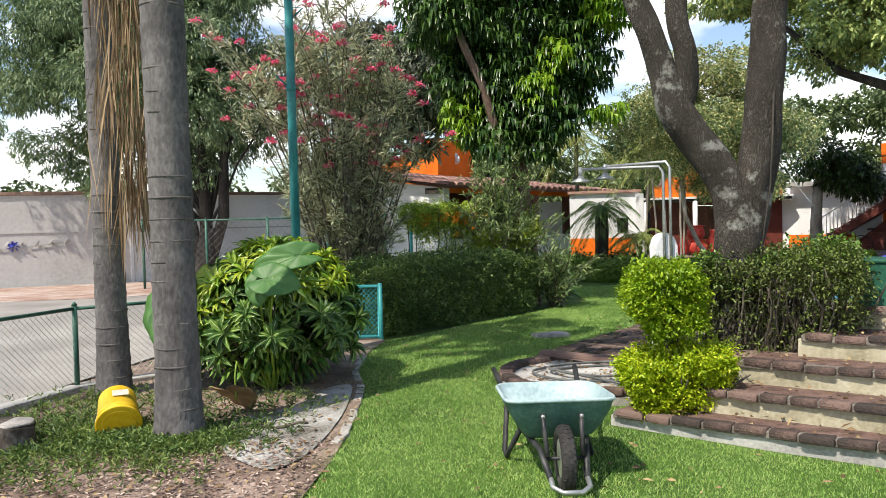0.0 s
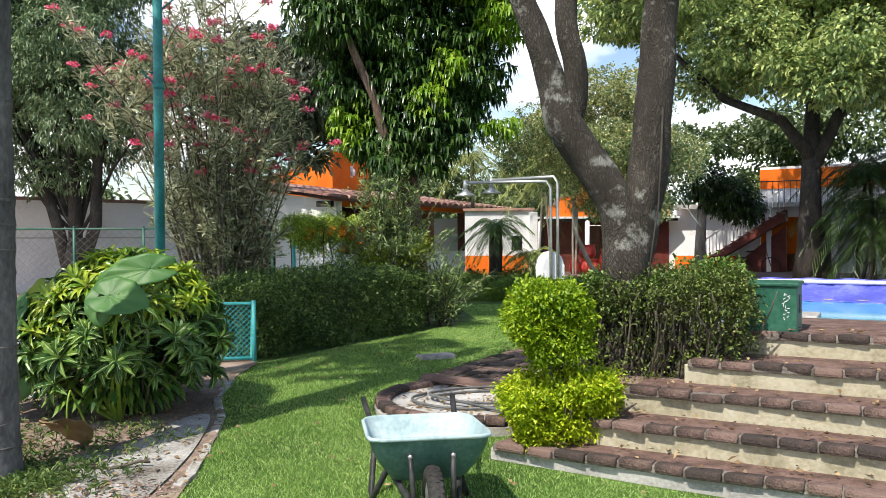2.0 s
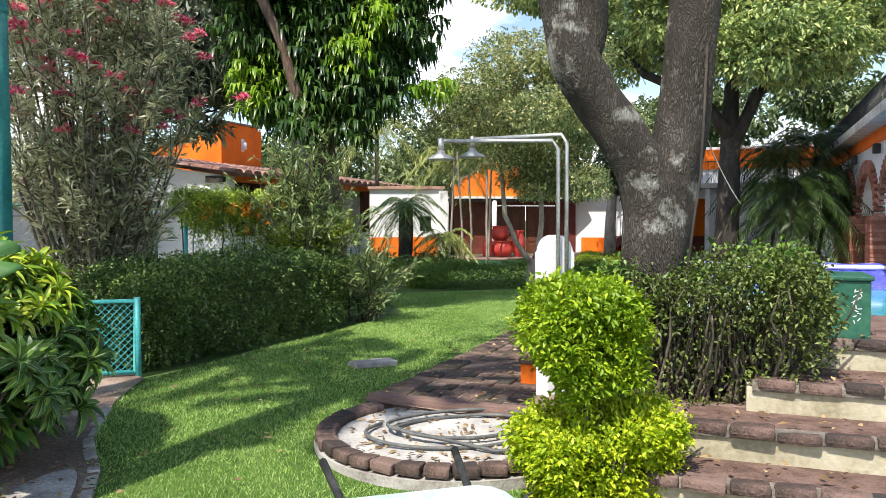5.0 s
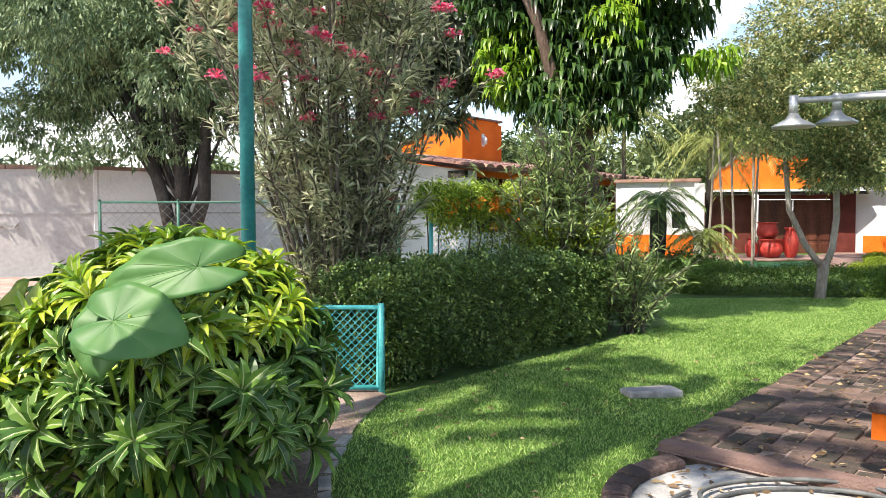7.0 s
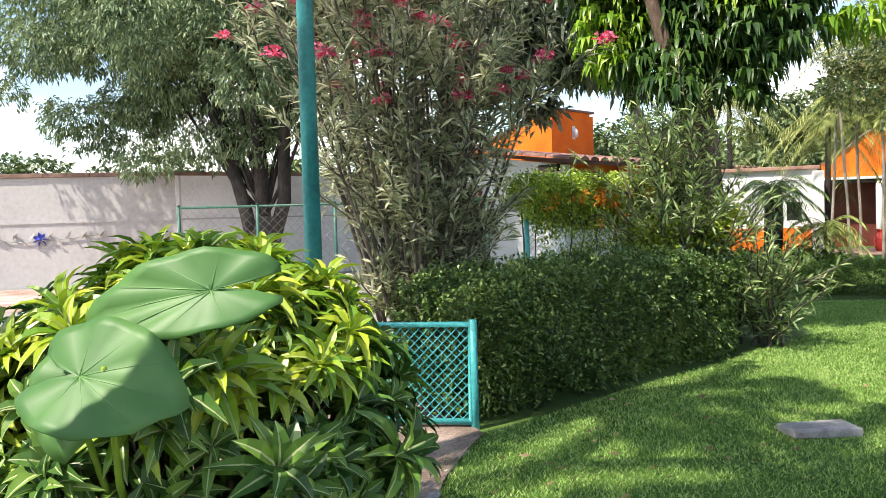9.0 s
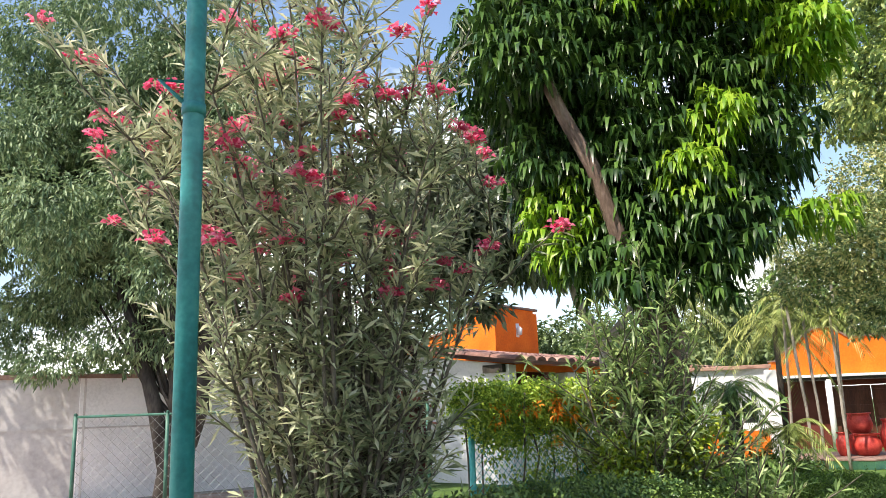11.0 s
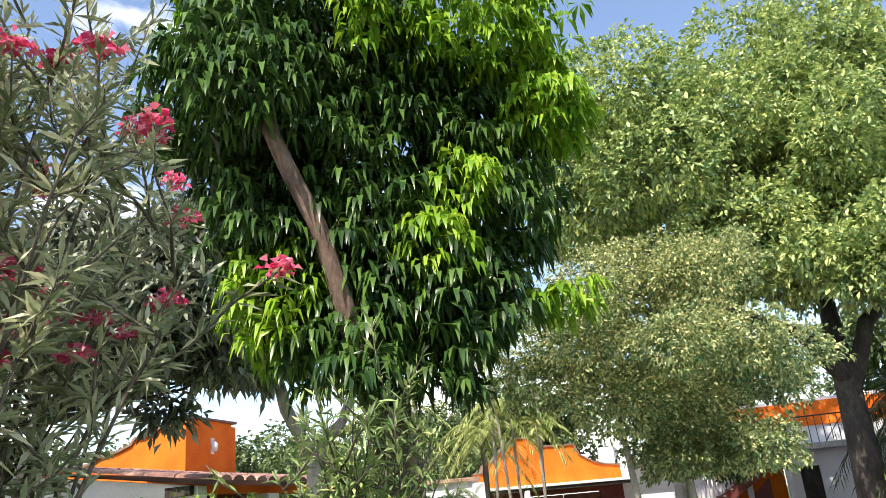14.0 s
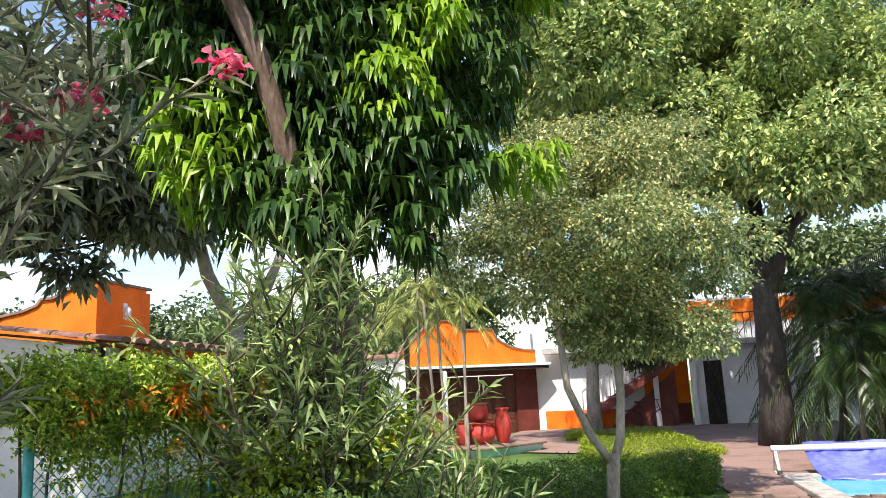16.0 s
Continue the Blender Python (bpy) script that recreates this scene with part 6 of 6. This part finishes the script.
# white annex beyond the arches with an orange dado
annex = thing("white_annex", "sunlit white wall with an orange dado and small window", "building", at=(4.15, 25.25, 0.05), turn=-14)
part("wall", arch_wall(2.2, 2.35, 0.25, [(1.5, 0.34, 1.55, 0.0, 1.1)]), M_WHITE, annex, "white limewashed wall")
part("dado", boxed(pose(1.03, -0.012, 0), 2.04, 0.02, 0.92), M_ORANGE, annex, "orange painted dado")
part("window", boxed(pose(1.67, 0.1, 1.1), 0.35, 0.06, 0.46), M_DARKGLASS, annex, "dark window pane")
part("coping", boxed(pose(1.1, 0.12, 2.35), 2.3, 0.42, 0.09, 0.015), M_TERRA, annex, "clay tile coping")
part("pillar", boxed(pose(2.2, -0.08, 0), 0.26, 0.3, 2.3, 0.015), M_WHITE, annex, "white pillar at the wall's end")

# orange pavilion with wooden doors
pav = thing("orange_pavilion", "orange pavilion with stepped gable over dark red doors", "building", at=(8.0, 30.4, 0.05), turn=-6)
prof_p = [(0.3, 2.30), (0.3, 2.75), (0.55, 2.75), (0.65, 3.0), (0.95, 3.1), (1.3, 3.45), (1.7, 3.72), (2.1, 3.72), (2.35, 3.60), (2.6, 3.42), (3.6, 3.42), (3.75, 3.1), (4.2, 2.85), (4.6, 2.75), (5.1, 2.70), (5.1, 2.30)]
part("gable", stepped(prof_p, 0.25), M_ORANGE, pav, "orange stepped gable")
for (xa, za), (xb, zb) in zip(prof_p[1:-2], prof_p[2:-1]):
    L = math.hypot(xb - xa, zb - za)
    part("coping", boxed(pose((xa + xb) / 2, 0.12, (za + zb) / 2, 0, -math.degrees(math.atan2(zb - za, xb - xa)), 0), L + 0.03, 0.33, 0.05, 0.008), M_COPING, pav)
part("cornice", boxed(pose(2.35, -0.28, 2.22), 5.9, 0.85, 0.08, 0.012), M_WHITE, pav, "thin white porch roof")
part("porch_beam", boxed(pose(2.35, -0.6, 2.12), 5.8, 0.12, 0.10, 0.01), M_DARKBARK, pav)
part("wall", arch_wall(5.5, 2.3, 0.2, [(2.25, 2.5, 1.98, 0.0, 0.0)]), M_DARKRED, pav, "dark red painted wall").matrix_basis = pose(-0.4, 0.02, 0)
for dx in (1.87, 3.12):
    leaf_ = part("door", boxed(pose(dx + 0.62, 0.10, 0.02), 1.22, 0.06, 1.94, 0.006), M_DOORWOOD, pav, "carved brown wooden door")
    for r in range(4):
        for c in range(3):
            part("panel", boxed(pose(dx + 0.22 + 0.40 * c, 0.065, 0.15 + 0.45 * r), 0.30, 0.03, 0.34, 0.012), M_DOORWOOD, leaf_)
for cx in (1.72, -0.1):
    tubes("column", [([(cx, -0.6, 0), (cx, -0.6, 2.15)], 0.09)], M_WHITE, pav, "white round column", sides=14)

# white stair house
stair_house = thing("stair_house", "white two-storey house with outside stair and porch", "house", at=(13.0, 30.0, 0.05), turn=UV_TURN)
part("wall", arch_wall(8.6, 2.55, 0.25, [(3.5, 1.55, 2.2, 0.0, 0.0), (5.35, 0.55, 2.1, 0.0, 0.0)]), M_WHITE, stair_house, "white limewashed wall")
part("porch_back", boxed(pose(3.7, 1.6, 0), 2.6, 0.2, 2.5), M_ORANGE, stair_house, "orange porch wall")
part("porch_dado", boxed(pose(3.7, 1.48, 0), 2.6, 0.02, 0.8), M_DARKRED, stair_house, "dark red dado")
part("door", boxed(pose(5.62, 0.14, 0), 0.58, 0.06, 2.1, 0.01), M_DARKBARK, stair_house, "dark door")
part("upper_wall", boxed(pose(6.0, 1.7, 2.75), 5.4, 0.25, 1.45), M_WHITE, stair_house)
part("upper_band", boxed(pose(6.0, 1.55, 3.35), 5.4, 0.06, 0.75), M_ORANGE, stair_house, "orange painted band")
part("floor_slab", boxed(pose(4.6, 0.6, 2.55), 8.4, 2.3, 0.18, 0.02), M_CONCRETE, stair_house)
part("left_wall", boxed(pose(-0.25, 0.4, 0), 0.5, 0.9, 3.3), M_WHITE, stair_house)
for px in (3.85, 4.98):
    part("porch_post", boxed(pose(px, -0.35, 0), 0.16, 0.16, 2.55, 0.01), M_WHITE, stair_house, "white porch post")
stair = part("stair", stepped([(0.3, 0.25), (0.3, 0.55), (3.2, 2.45), (3.2, 2.05)], 0.9), M_DARKRED, stair_house, "outside stair with dark red stringer")
stair.matrix_basis = pose(1.25, -0.95, 0)
for i in range(11):
    part("tread", boxed(pose(0.45 + 0.26 * i, -0.5, 0.60 + 0.17 * i), 0.28, 0.94, 0.05, 0.008), M_REDPAVE, stair, "red stair tread").matrix_basis = pose(0, 0.95, 0)
for i in range(24):
    x = 1.60 + 2.8 * i / 23
    z = 0.58 + 1.86 * i / 23
    tubes("baluster", [([(x, -0.93, z), (x, -0.93, z + 0.75)], 0.018)], M_WHITEMETAL, stair_house, sides=6)
tubes("handrail", [([(1.60, -0.93, 1.33), (4.40, -0.93, 3.19)], 0.025)], M_WHITEMETAL, stair_house)
for i in range(26):
    x = 3.4 + 0.2 * i
    tubes("baluster", [([(x, -0.5, 2.73), (x, -0.5, 3.5)], 0.012)], M_BLACKIRON, stair_house, sides=5)
tubes("handrail", [([(3.3, -0.5, 3.5), (8.5, -0.5, 3.5)], 0.02)], M_BLACKIRON, stair_house)
part("dado", boxed(pose(1.5, -0.012, 0), 2.3, 0.02, 0.75), M_ORANGE, stair_house, "orange painted dado")
# One dark red sheet covers both the wall colour and the shadow below the stair.
part("under_stair", stepped([(0.9, 0.0), (3.2, 1.9), (3.2, 0.0)], 0.1), M_DARKRED, stair_house, "dark red panel for wall and shadow under the stair").matrix_basis = pose(1.25, -0.4, 0)

bike = thing("bicycle", "bicycle leaning in the porch", "bicycle", at=(15.25, 27.2, 0.1), turn=UV_TURN + 10)
for wx in (-0.5, 0.5):
    tubes("wheel", [([(wx + 0.33 * math.cos(a), 0, 0.34 + 0.33 * math.sin(a)) for a in np.linspace(0, 6.283, 25)], 0.018)], M_RUBBER, bike, sides=6)
tubes("frame", [([(-0.5, 0, 0.34), (-0.12, 0, 0.30), (0.35, 0, 0.75), (-0.2, 0, 0.75), (-0.5, 0, 0.34)], 0.016), ([(-0.12, 0, 0.30), (-0.22, 0, 0.86)], 0.015), ([(0.5, 0, 0.34), (0.33, 0, 0.92)], 0.015)], M_DARKRED, bike, sides=8)
tubes("handlebar", [([(0.33, -0.25, 0.95), (0.35, 0, 0.93), (0.33, 0.25, 0.95)], 0.012)], M_BLACKIRON, bike, sides=6)
part("saddle", boxed(pose(-0.22, 0, 0.86), 0.24, 0.13, 0.06, 0.02), M_RUBBER, bike)

# arched house by the pool
arched = thing("arched_house", "white two-storey house with brick arches and roof terrace", "house", at=(20.0, 24.7, 0.05), turn=UV_TURN - 90)
part("wall", arch_wall(16.0, 3.25, 0.35, [(1.0, 1.5, 1.5, 0.7, 0.0), (3.4, 1.6, 1.6, 0.75, 0.0), (5.9, 2.6, 1.5, 1.0, 0.0), (9.2, 2.6, 1.5, 1.0, 0.0), (12.4, 2.6, 1.5, 1.0, 0.0)]), M_WHITE, arched, "white limewashed arcade wall")
for ax, w, sp, rise in ((5.9, 2.6, 1.5, 1.0), (9.2, 2.6, 1.5, 1.0), (12.4, 2.6, 1.5, 1.0)):
    for k in range(25):
        a = math.pi * k / 24
        o = put("arch_brick", ARCH_MESH, None, arched)
        o.matrix_basis = pose(ax + w / 2 + (w / 2 + 0.08) * math.cos(a), -0.03, sp + (rise + 0.08) * math.sin(a), 0, -math.degrees(a), 0) @ Matrix.Diagonal((1.3, 1, 1.7, 1))
    for sx in (ax - 0.32, ax + w + 0.02):
        pier = part("pier", boxed(pose(sx + 0.15, 0.1, 0), 0.42, 0.62, sp, 0.01), M_ARCHBRICK, arched, "red brick pier")
        for r in range(18):
            part("brick_course", boxed(pose(sx + 0.15, 0.1, 0.006 + 0.083 * r), 0.44, 0.64, 0.068, 0.006), M_ARCHBRICK, pier)
part("back_wall", boxed(pose(8.0, 2.8, 0), 16, 0.2, 3.2), M_DARKRED, arched)
part("slab", boxed(pose(8.0, 1.3, 3.25), 16.2, 3.4, 0.2, 0.02), M_CONCRETE, arched)
part("band", boxed(pose(8.0, -0.03, 3.0), 16.0, 0.06, 0.34, 0.01), M_ORANGE, arched, "orange band below the terrace")
for i in range(110):
    x = 0.1 + 0.145 * i
    tubes("baluster", [([(x, 0.05, 3.45), (x, 0.05, 4.3)], 0.011)], M_BLACKIRON, arched, sides=4)
tubes("handrail", [([(0, 0.05, 4.3), (16, 0.05, 4.3)], 0.022), ([(0, 0.05, 3.55), (16, 0.05, 3.55)], 0.014)], M_BLACKIRON, arched, sides=6)
part("upper_house", boxed(pose(9.0, 4.5, 3.3), 14, 3.0, 1.9, 0.02), M_WHITE, arched)
for x in (6.2, 9.4, 12.8):
    part("wall_lamp", boxed(pose(x - 0.6, -0.1, 2.75), 0.14, 0.14, 0.2, 0.02), M_BLACKIRON, arched, "black wall lamp")

# ---- stump and branch in the soil bed ----
stump = thing("tree_stump", "old grey tree stump in the weeds", "stump", at=(-3.02, 5.36, 0.0))
tubes("stump", [rough_tube([(0, 0, -0.05), (0, 0, 0.06), (0.01, 0, 0.15), (0.02, 0, 0.21)], [0.20, 0.165, 0.15, 0.145])], M_BARK, stump, sides=20, lump=0.25)
tubes("cut_face", [([(0.02, 0, 0.206), (0.02, 0, 0.222)], [0.138, 0.125])], M_STONE, stump, "pale weathered cut face", sides=20, lump=0.2)
branch = thing("fallen_branch", "thin grey branch lying on the sand", "branch", at=(-1.33, 5.69, ground_z(-1.33, 5.69) + 0.045))
tubes("branch", [(bend((-0.32, 0.0, 0), (0.30, 0.02, 0.005), 0, 8, 0.04, 4), [0.018, 0.019, 0.018, 0.017, 0.016, 0.015, 0.013, 0.012, 0.009])], M_TWIG, branch, sides=7, lump=0.2)

# ---- weeds, fallen leaves, lawn ----
weeds = []
wd = []
for cx, cy, n, s in ((-2.5, 5.3, 240, 0.35), (-1.9, 5.2, 140, 0.22), (-2.9, 6.6, 160, 0.3), (-1.3, 6.4, 70, 0.25), (-3.3, 5.9, 160, 0.35), (-1.55, 5.6, 90, 0.2), (-3.2, 4.6, 160, 0.5), (-2.2, 6.2, 140, 0.3), (-2.3, 8.0, 160, 0.4), (-2.35, 5.45, 260, 0.22), (-2.0, 5.55, 220, 0.2), (-2.75, 5.75, 220, 0.25), (-2.0, 4.7, 60, 0.3), (-2.9, 5.0, 220, 0.3), (-1.75, 5.35, 200, 0.2)):
    for _ in range(n):
        x, y = cx + rng.normal() * s, cy + rng.normal() * s
        z = ground_z(x, y) + 0.02
        for k in range(7):
            weeds.append((x + 0.012 * rng.normal(), y + 0.012 * rng.normal(), z + 0.009 * k))
            wd.append((rng.normal() * 0.7, rng.normal() * 0.7, 0.9))
wm = put("weeds", leaf_mesh("weeds", weeds, wd, 0.035 + 0.065 * rng.random(len(weeds)), 0.011, 0.3), L_WEED)
tagged(wm, "low green weeds on bare soil", "weeds", kind="stuff")
lv, lw = [], []
for _ in range(1900):
    k = rng.random() * 1.25
    if k > 1.0:
        n_ = NOSES[rng.integers(len(NOSES))]
        u_ = n_[2] + 0.2 + 3.0 * rng.random()
        q = uv(u_, n_[0] + 0.06 + 0.28 * rng.random())
        lv.append((q.x, q.y, n_[1] + 0.012))
        lw.append((rng.normal(), rng.normal(), 0.15 * rng.random()))
        continue
    if k < 0.35:
        q = PATH_A + PD * (rng.random() * 6) + PS * (rng.random() * 1.6)
        z = ground_z(q.x, q.y) + 0.075
    elif k < 0.5:
        a, r = rng.random() * 6.28, 0.7 * rng.random() ** 0.5
        q = BASIN + Vector((r * math.cos(a), r * math.sin(a), 0))
        z = 0.125
    elif k < 0.86:
        q = Vector((-2.6 + 1.9 * rng.random(), 3.6 + 3.6 * rng.random(), 0))
        z = ground_z(q.x, q.y) + 0.035
    else:
        q = Vector((-0.6 + 3.2 * rng.random(), 3.3 + 7.5 * rng.random(), 0))
        z = ground_z(q.x, q.y) + 0.04
    lv.append((q.x, q.y, z))
    lw.append((rng.normal(), rng.normal(), 0.15 * rng.random()))
fm = put("fallen_leaves", leaf_mesh("fallen_leaves", lv, lw, 0.03 + 0.07 * rng.random(len(lv)) ** 2, 0.025, 0.05, 0.2), L_DRY)
tagged(fm, "scattered dry fallen leaves", "fallen leaves", kind="stuff")

bits = 5200
lx_ = np.stack([-3.2 + 2.4 * rng.random(bits), 3.3 + 2.1 * rng.random(bits) ** 1.3], axis=1)
lz_ = np.array([ground_z(x, y) for x, y in lx_]) + 0.03
dm = put("dry_litter", leaf_mesh("dry_litter", np.column_stack([lx_, lz_]), np.column_stack([rng.normal(size=(bits, 2)), 0.2 * rng.random(bits)]), 0.02 + 0.035 * rng.random(bits), 0.016, 0.05, 0.2), L_LITTER)
tagged(dm, "small pinkish dry leaf litter on soil", "leaf litter", kind="stuff")
bed_line = np.array(bed)
NB = 400000
gxs = -1.2 + 7.6 * rng.random(NB * 2)
gys = 2.6 + 13.0 * rng.random(NB * 2) ** 1.35
edge = np.interp(gys, bed_line[:, 1], bed_line[:, 0], right=-0.7)
rel = np.stack([gxs - PATH_A.x, gys - PATH_A.y], axis=1)
along, across = rel @ np.array(PD[:2]), rel @ np.array(PS[:2])
on_path = (along > -0.2) & (across > -0.02) & (across < PATH_W + 0.05)
on_basin = (gxs - BASIN.x) ** 2 + (gys - BASIN.y) ** 2 < (BASIN_R + 0.05) ** 2
us, vs = 0.8 * gxs - 0.6 * gys, 0.6 * gxs + 0.8 * gys
on_steps = (us > -2.45) & (vs > 5.16) & (gys < 8.3)
hedge_side = (gys > 9.3) & (gys > 9.45 + (gxs + 0.6) * 1.15 + 0.05) & (gxs < 2.4)
far_cut = gys > 16.6 - 0.27 * (gxs - 3)
ok = (gxs > edge - 0.05 + 0.07 * rng.normal(size=NB * 2)) & ~on_path & ~on_basin & ~on_steps & ~hedge_side & ~far_cut
gxs, gys = gxs[ok][:NB], gys[ok][:NB]
gzs = np.array([ground_z(x, y) for x, y in zip(gxs, gys)]) - 0.004
n = len(gxs)
a = rng.random(n) * 2 * math.pi
clump = 0.7 + 0.5 * np.sin(gxs * 3.1 + np.sin(gys * 2.3)) * np.cos(gys * 2.7)
h = (0.012 + 0.017 * rng.random(n)) * (0.85 + 0.25 * clump)
wdt = 0.0022 + 0.002 * rng.random(n) + 0.0004 * np.maximum(gys - 6, 0)
bx = np.stack([gxs, gys, gzs], axis=1)
sd = np.stack([np.cos(a), np.sin(a), np.zeros(n)], axis=1) * wdt[:, None]
lean = np.stack([rng.normal(size=n) * 0.014, rng.normal(size=n) * 0.014, h], axis=1)
gvv = np.stack([bx - sd, bx + sd, bx + lean], axis=1).reshape(-1, 3)
gm = put("grass", fast_mesh("grass", gvv, np.arange(n * 3).reshape(-1, 3)), M_BLADE)
tagged(gm, "short sunlit lawn grass", "grass", kind="stuff")

edging = thing("bed_edging", "low sunken row of grey stones along the soil bed", "edging", kind="structure")
EDGE_MESH = bpy.data.meshes.new("edging_stone")
em = boxed(pose(0, 0, -0.03), 0.07, 0.20, 0.075, 0.014)
wobble(em, 12, 0.012)
em.to_mesh(EDGE_MESH)
em.free()
EDGE_MESH.materials.append(M_MORTAR)
run = [Vector((x, y, 0)) for x, y in bed if 5.3 < y < 9.2]
dist = 0.0
for a, b in zip(run, run[1:]):
    d = b - a
    while dist < d.length:
        q = a + d * (dist / d.length)
        o = put("edging_stone", EDGE_MESH, None, edging)
        o.matrix_basis = pose(q.x - 0.03, q.y, ground_z(q.x, q.y) - 0.030 + 0.008 * rng.normal(), rng.normal() * 4, rng.normal() * 5, math.degrees(math.atan2(d.y, d.x)) - 90 + rng.normal() * 5)
        dist += 0.235
    dist -= d.length

# ---- bricks ----
for step, u, v, z, w in STEP_BRICKS:
    o = put("brick", BRICK_MESH, None, step)
    o.matrix_basis = pose(*uv(u, v + 0.055 + 0.010 * rng.normal(), z - 0.026 + 0.005 * rng.normal()), rng.normal() * 2.2, rng.normal() * 1.6, UV_TURN + rng.normal() * 2.0) @ Matrix.Diagonal((w / 0.235, 1.05, 1.0, 1))
for k in range(24):
    a = math.radians(120 + k * 10.6)
    o = put("brick", BRICK_MESH, None, basin)
    o.matrix_basis = pose(BASIN.x + (BASIN_R - 0.045) * math.cos(a), BASIN.y + (BASIN_R - 0.045) * math.sin(a), 0.135 + 0.004 * rng.normal(), rng.normal() * 2, rng.normal() * 2, math.degrees(a) + 90 + rng.normal() * 2) @ Matrix.Diagonal((0.60, 1.05, 1.1, 1))
log = bmesh.new()
box(log, Matrix.Translation(PATH_A + PS * (PATH_W / 2) - PD * 0.06 + Vector((0, 0, 0.09))) @ pose(0, 0, 0, 0, 0, PATH_TURN - 90), PATH_W, 0.13, 0.10, 0.035)
bmesh.ops.subdivide_edges(log, edges=[e for e in log.edges if e.calc_length() > 1], cuts=14)
wobble(log, 7, 0.010)
part("edge_course", log, M_BRICKJ, path, "rounded worn brick edge")
count = 0
verts, faces = [], []
cell = 0.122
for i in range(0, int(PATH_LEN / cell) + 1):
    for j in range(0, int(PATH_W / cell)):
        k = (i - j) % 4
        if k not in (0, 2):
            continue
        if k == 0:
            a, c, turn = (i + 1.0) * cell, (j + 0.5) * cell, 0
        else:
            a, c, turn = (i + 0.5) * cell, j * cell, 90
        if c + 0.1 > PATH_W - 0.02 or c < 0.26 or a > PATH_LEN - 0.2:
            continue
        q = PATH_A + PD * a + PS * c
        m = pose(q.x, q.y, ground_z(q.x, q.y) + 0.028 + 0.004 * rng.normal(), rng.normal() * 1.0, rng.normal() * 1.0, PATH_TURN + turn + rng.normal() * 1.5)
        if count < 290:
            o = put("brick", PATH_BRICK_MESH, None, path)
            o.matrix_basis = m
            count += 1
        else:
            off = len(verts)
            verts += [m @ Vector(t) for t in ((-0.115, -0.055, 0.03), (0.115, -0.055, 0.03), (0.115, 0.055, 0.03), (-0.115, 0.055, 0.03), (-0.118, -0.058, 0), (0.118, -0.058, 0), (0.118, 0.058, 0), (-0.118, 0.058, 0))]
            faces += [tuple(off + t for t in f) for f in ((0, 1, 2, 3), (4, 5, 1, 0), (5, 6, 2, 1), (6, 7, 3, 2), (7, 4, 0, 3))]
for i in range(int(PATH_LEN / 0.125)):
    q = PATH_A + PD * (0.125 * i + 0.06) + PS * 0.12
    m = pose(q.x, q.y, ground_z(q.x, q.y) + 0.036 + 0.005 * rng.normal(), rng.normal() * 1.5, rng.normal() * 1.5, PATH_TURN + 90 + rng.normal() * 2)
    o = put("border_brick", PATH_BRICK_MESH, None, path)
    o.matrix_basis = m
rest = put("brick_field", mesh_of("brick_field", verts, faces), M_BRICKPATHJ, path)
tagged(rest, "far path bricks", kind="stuff")
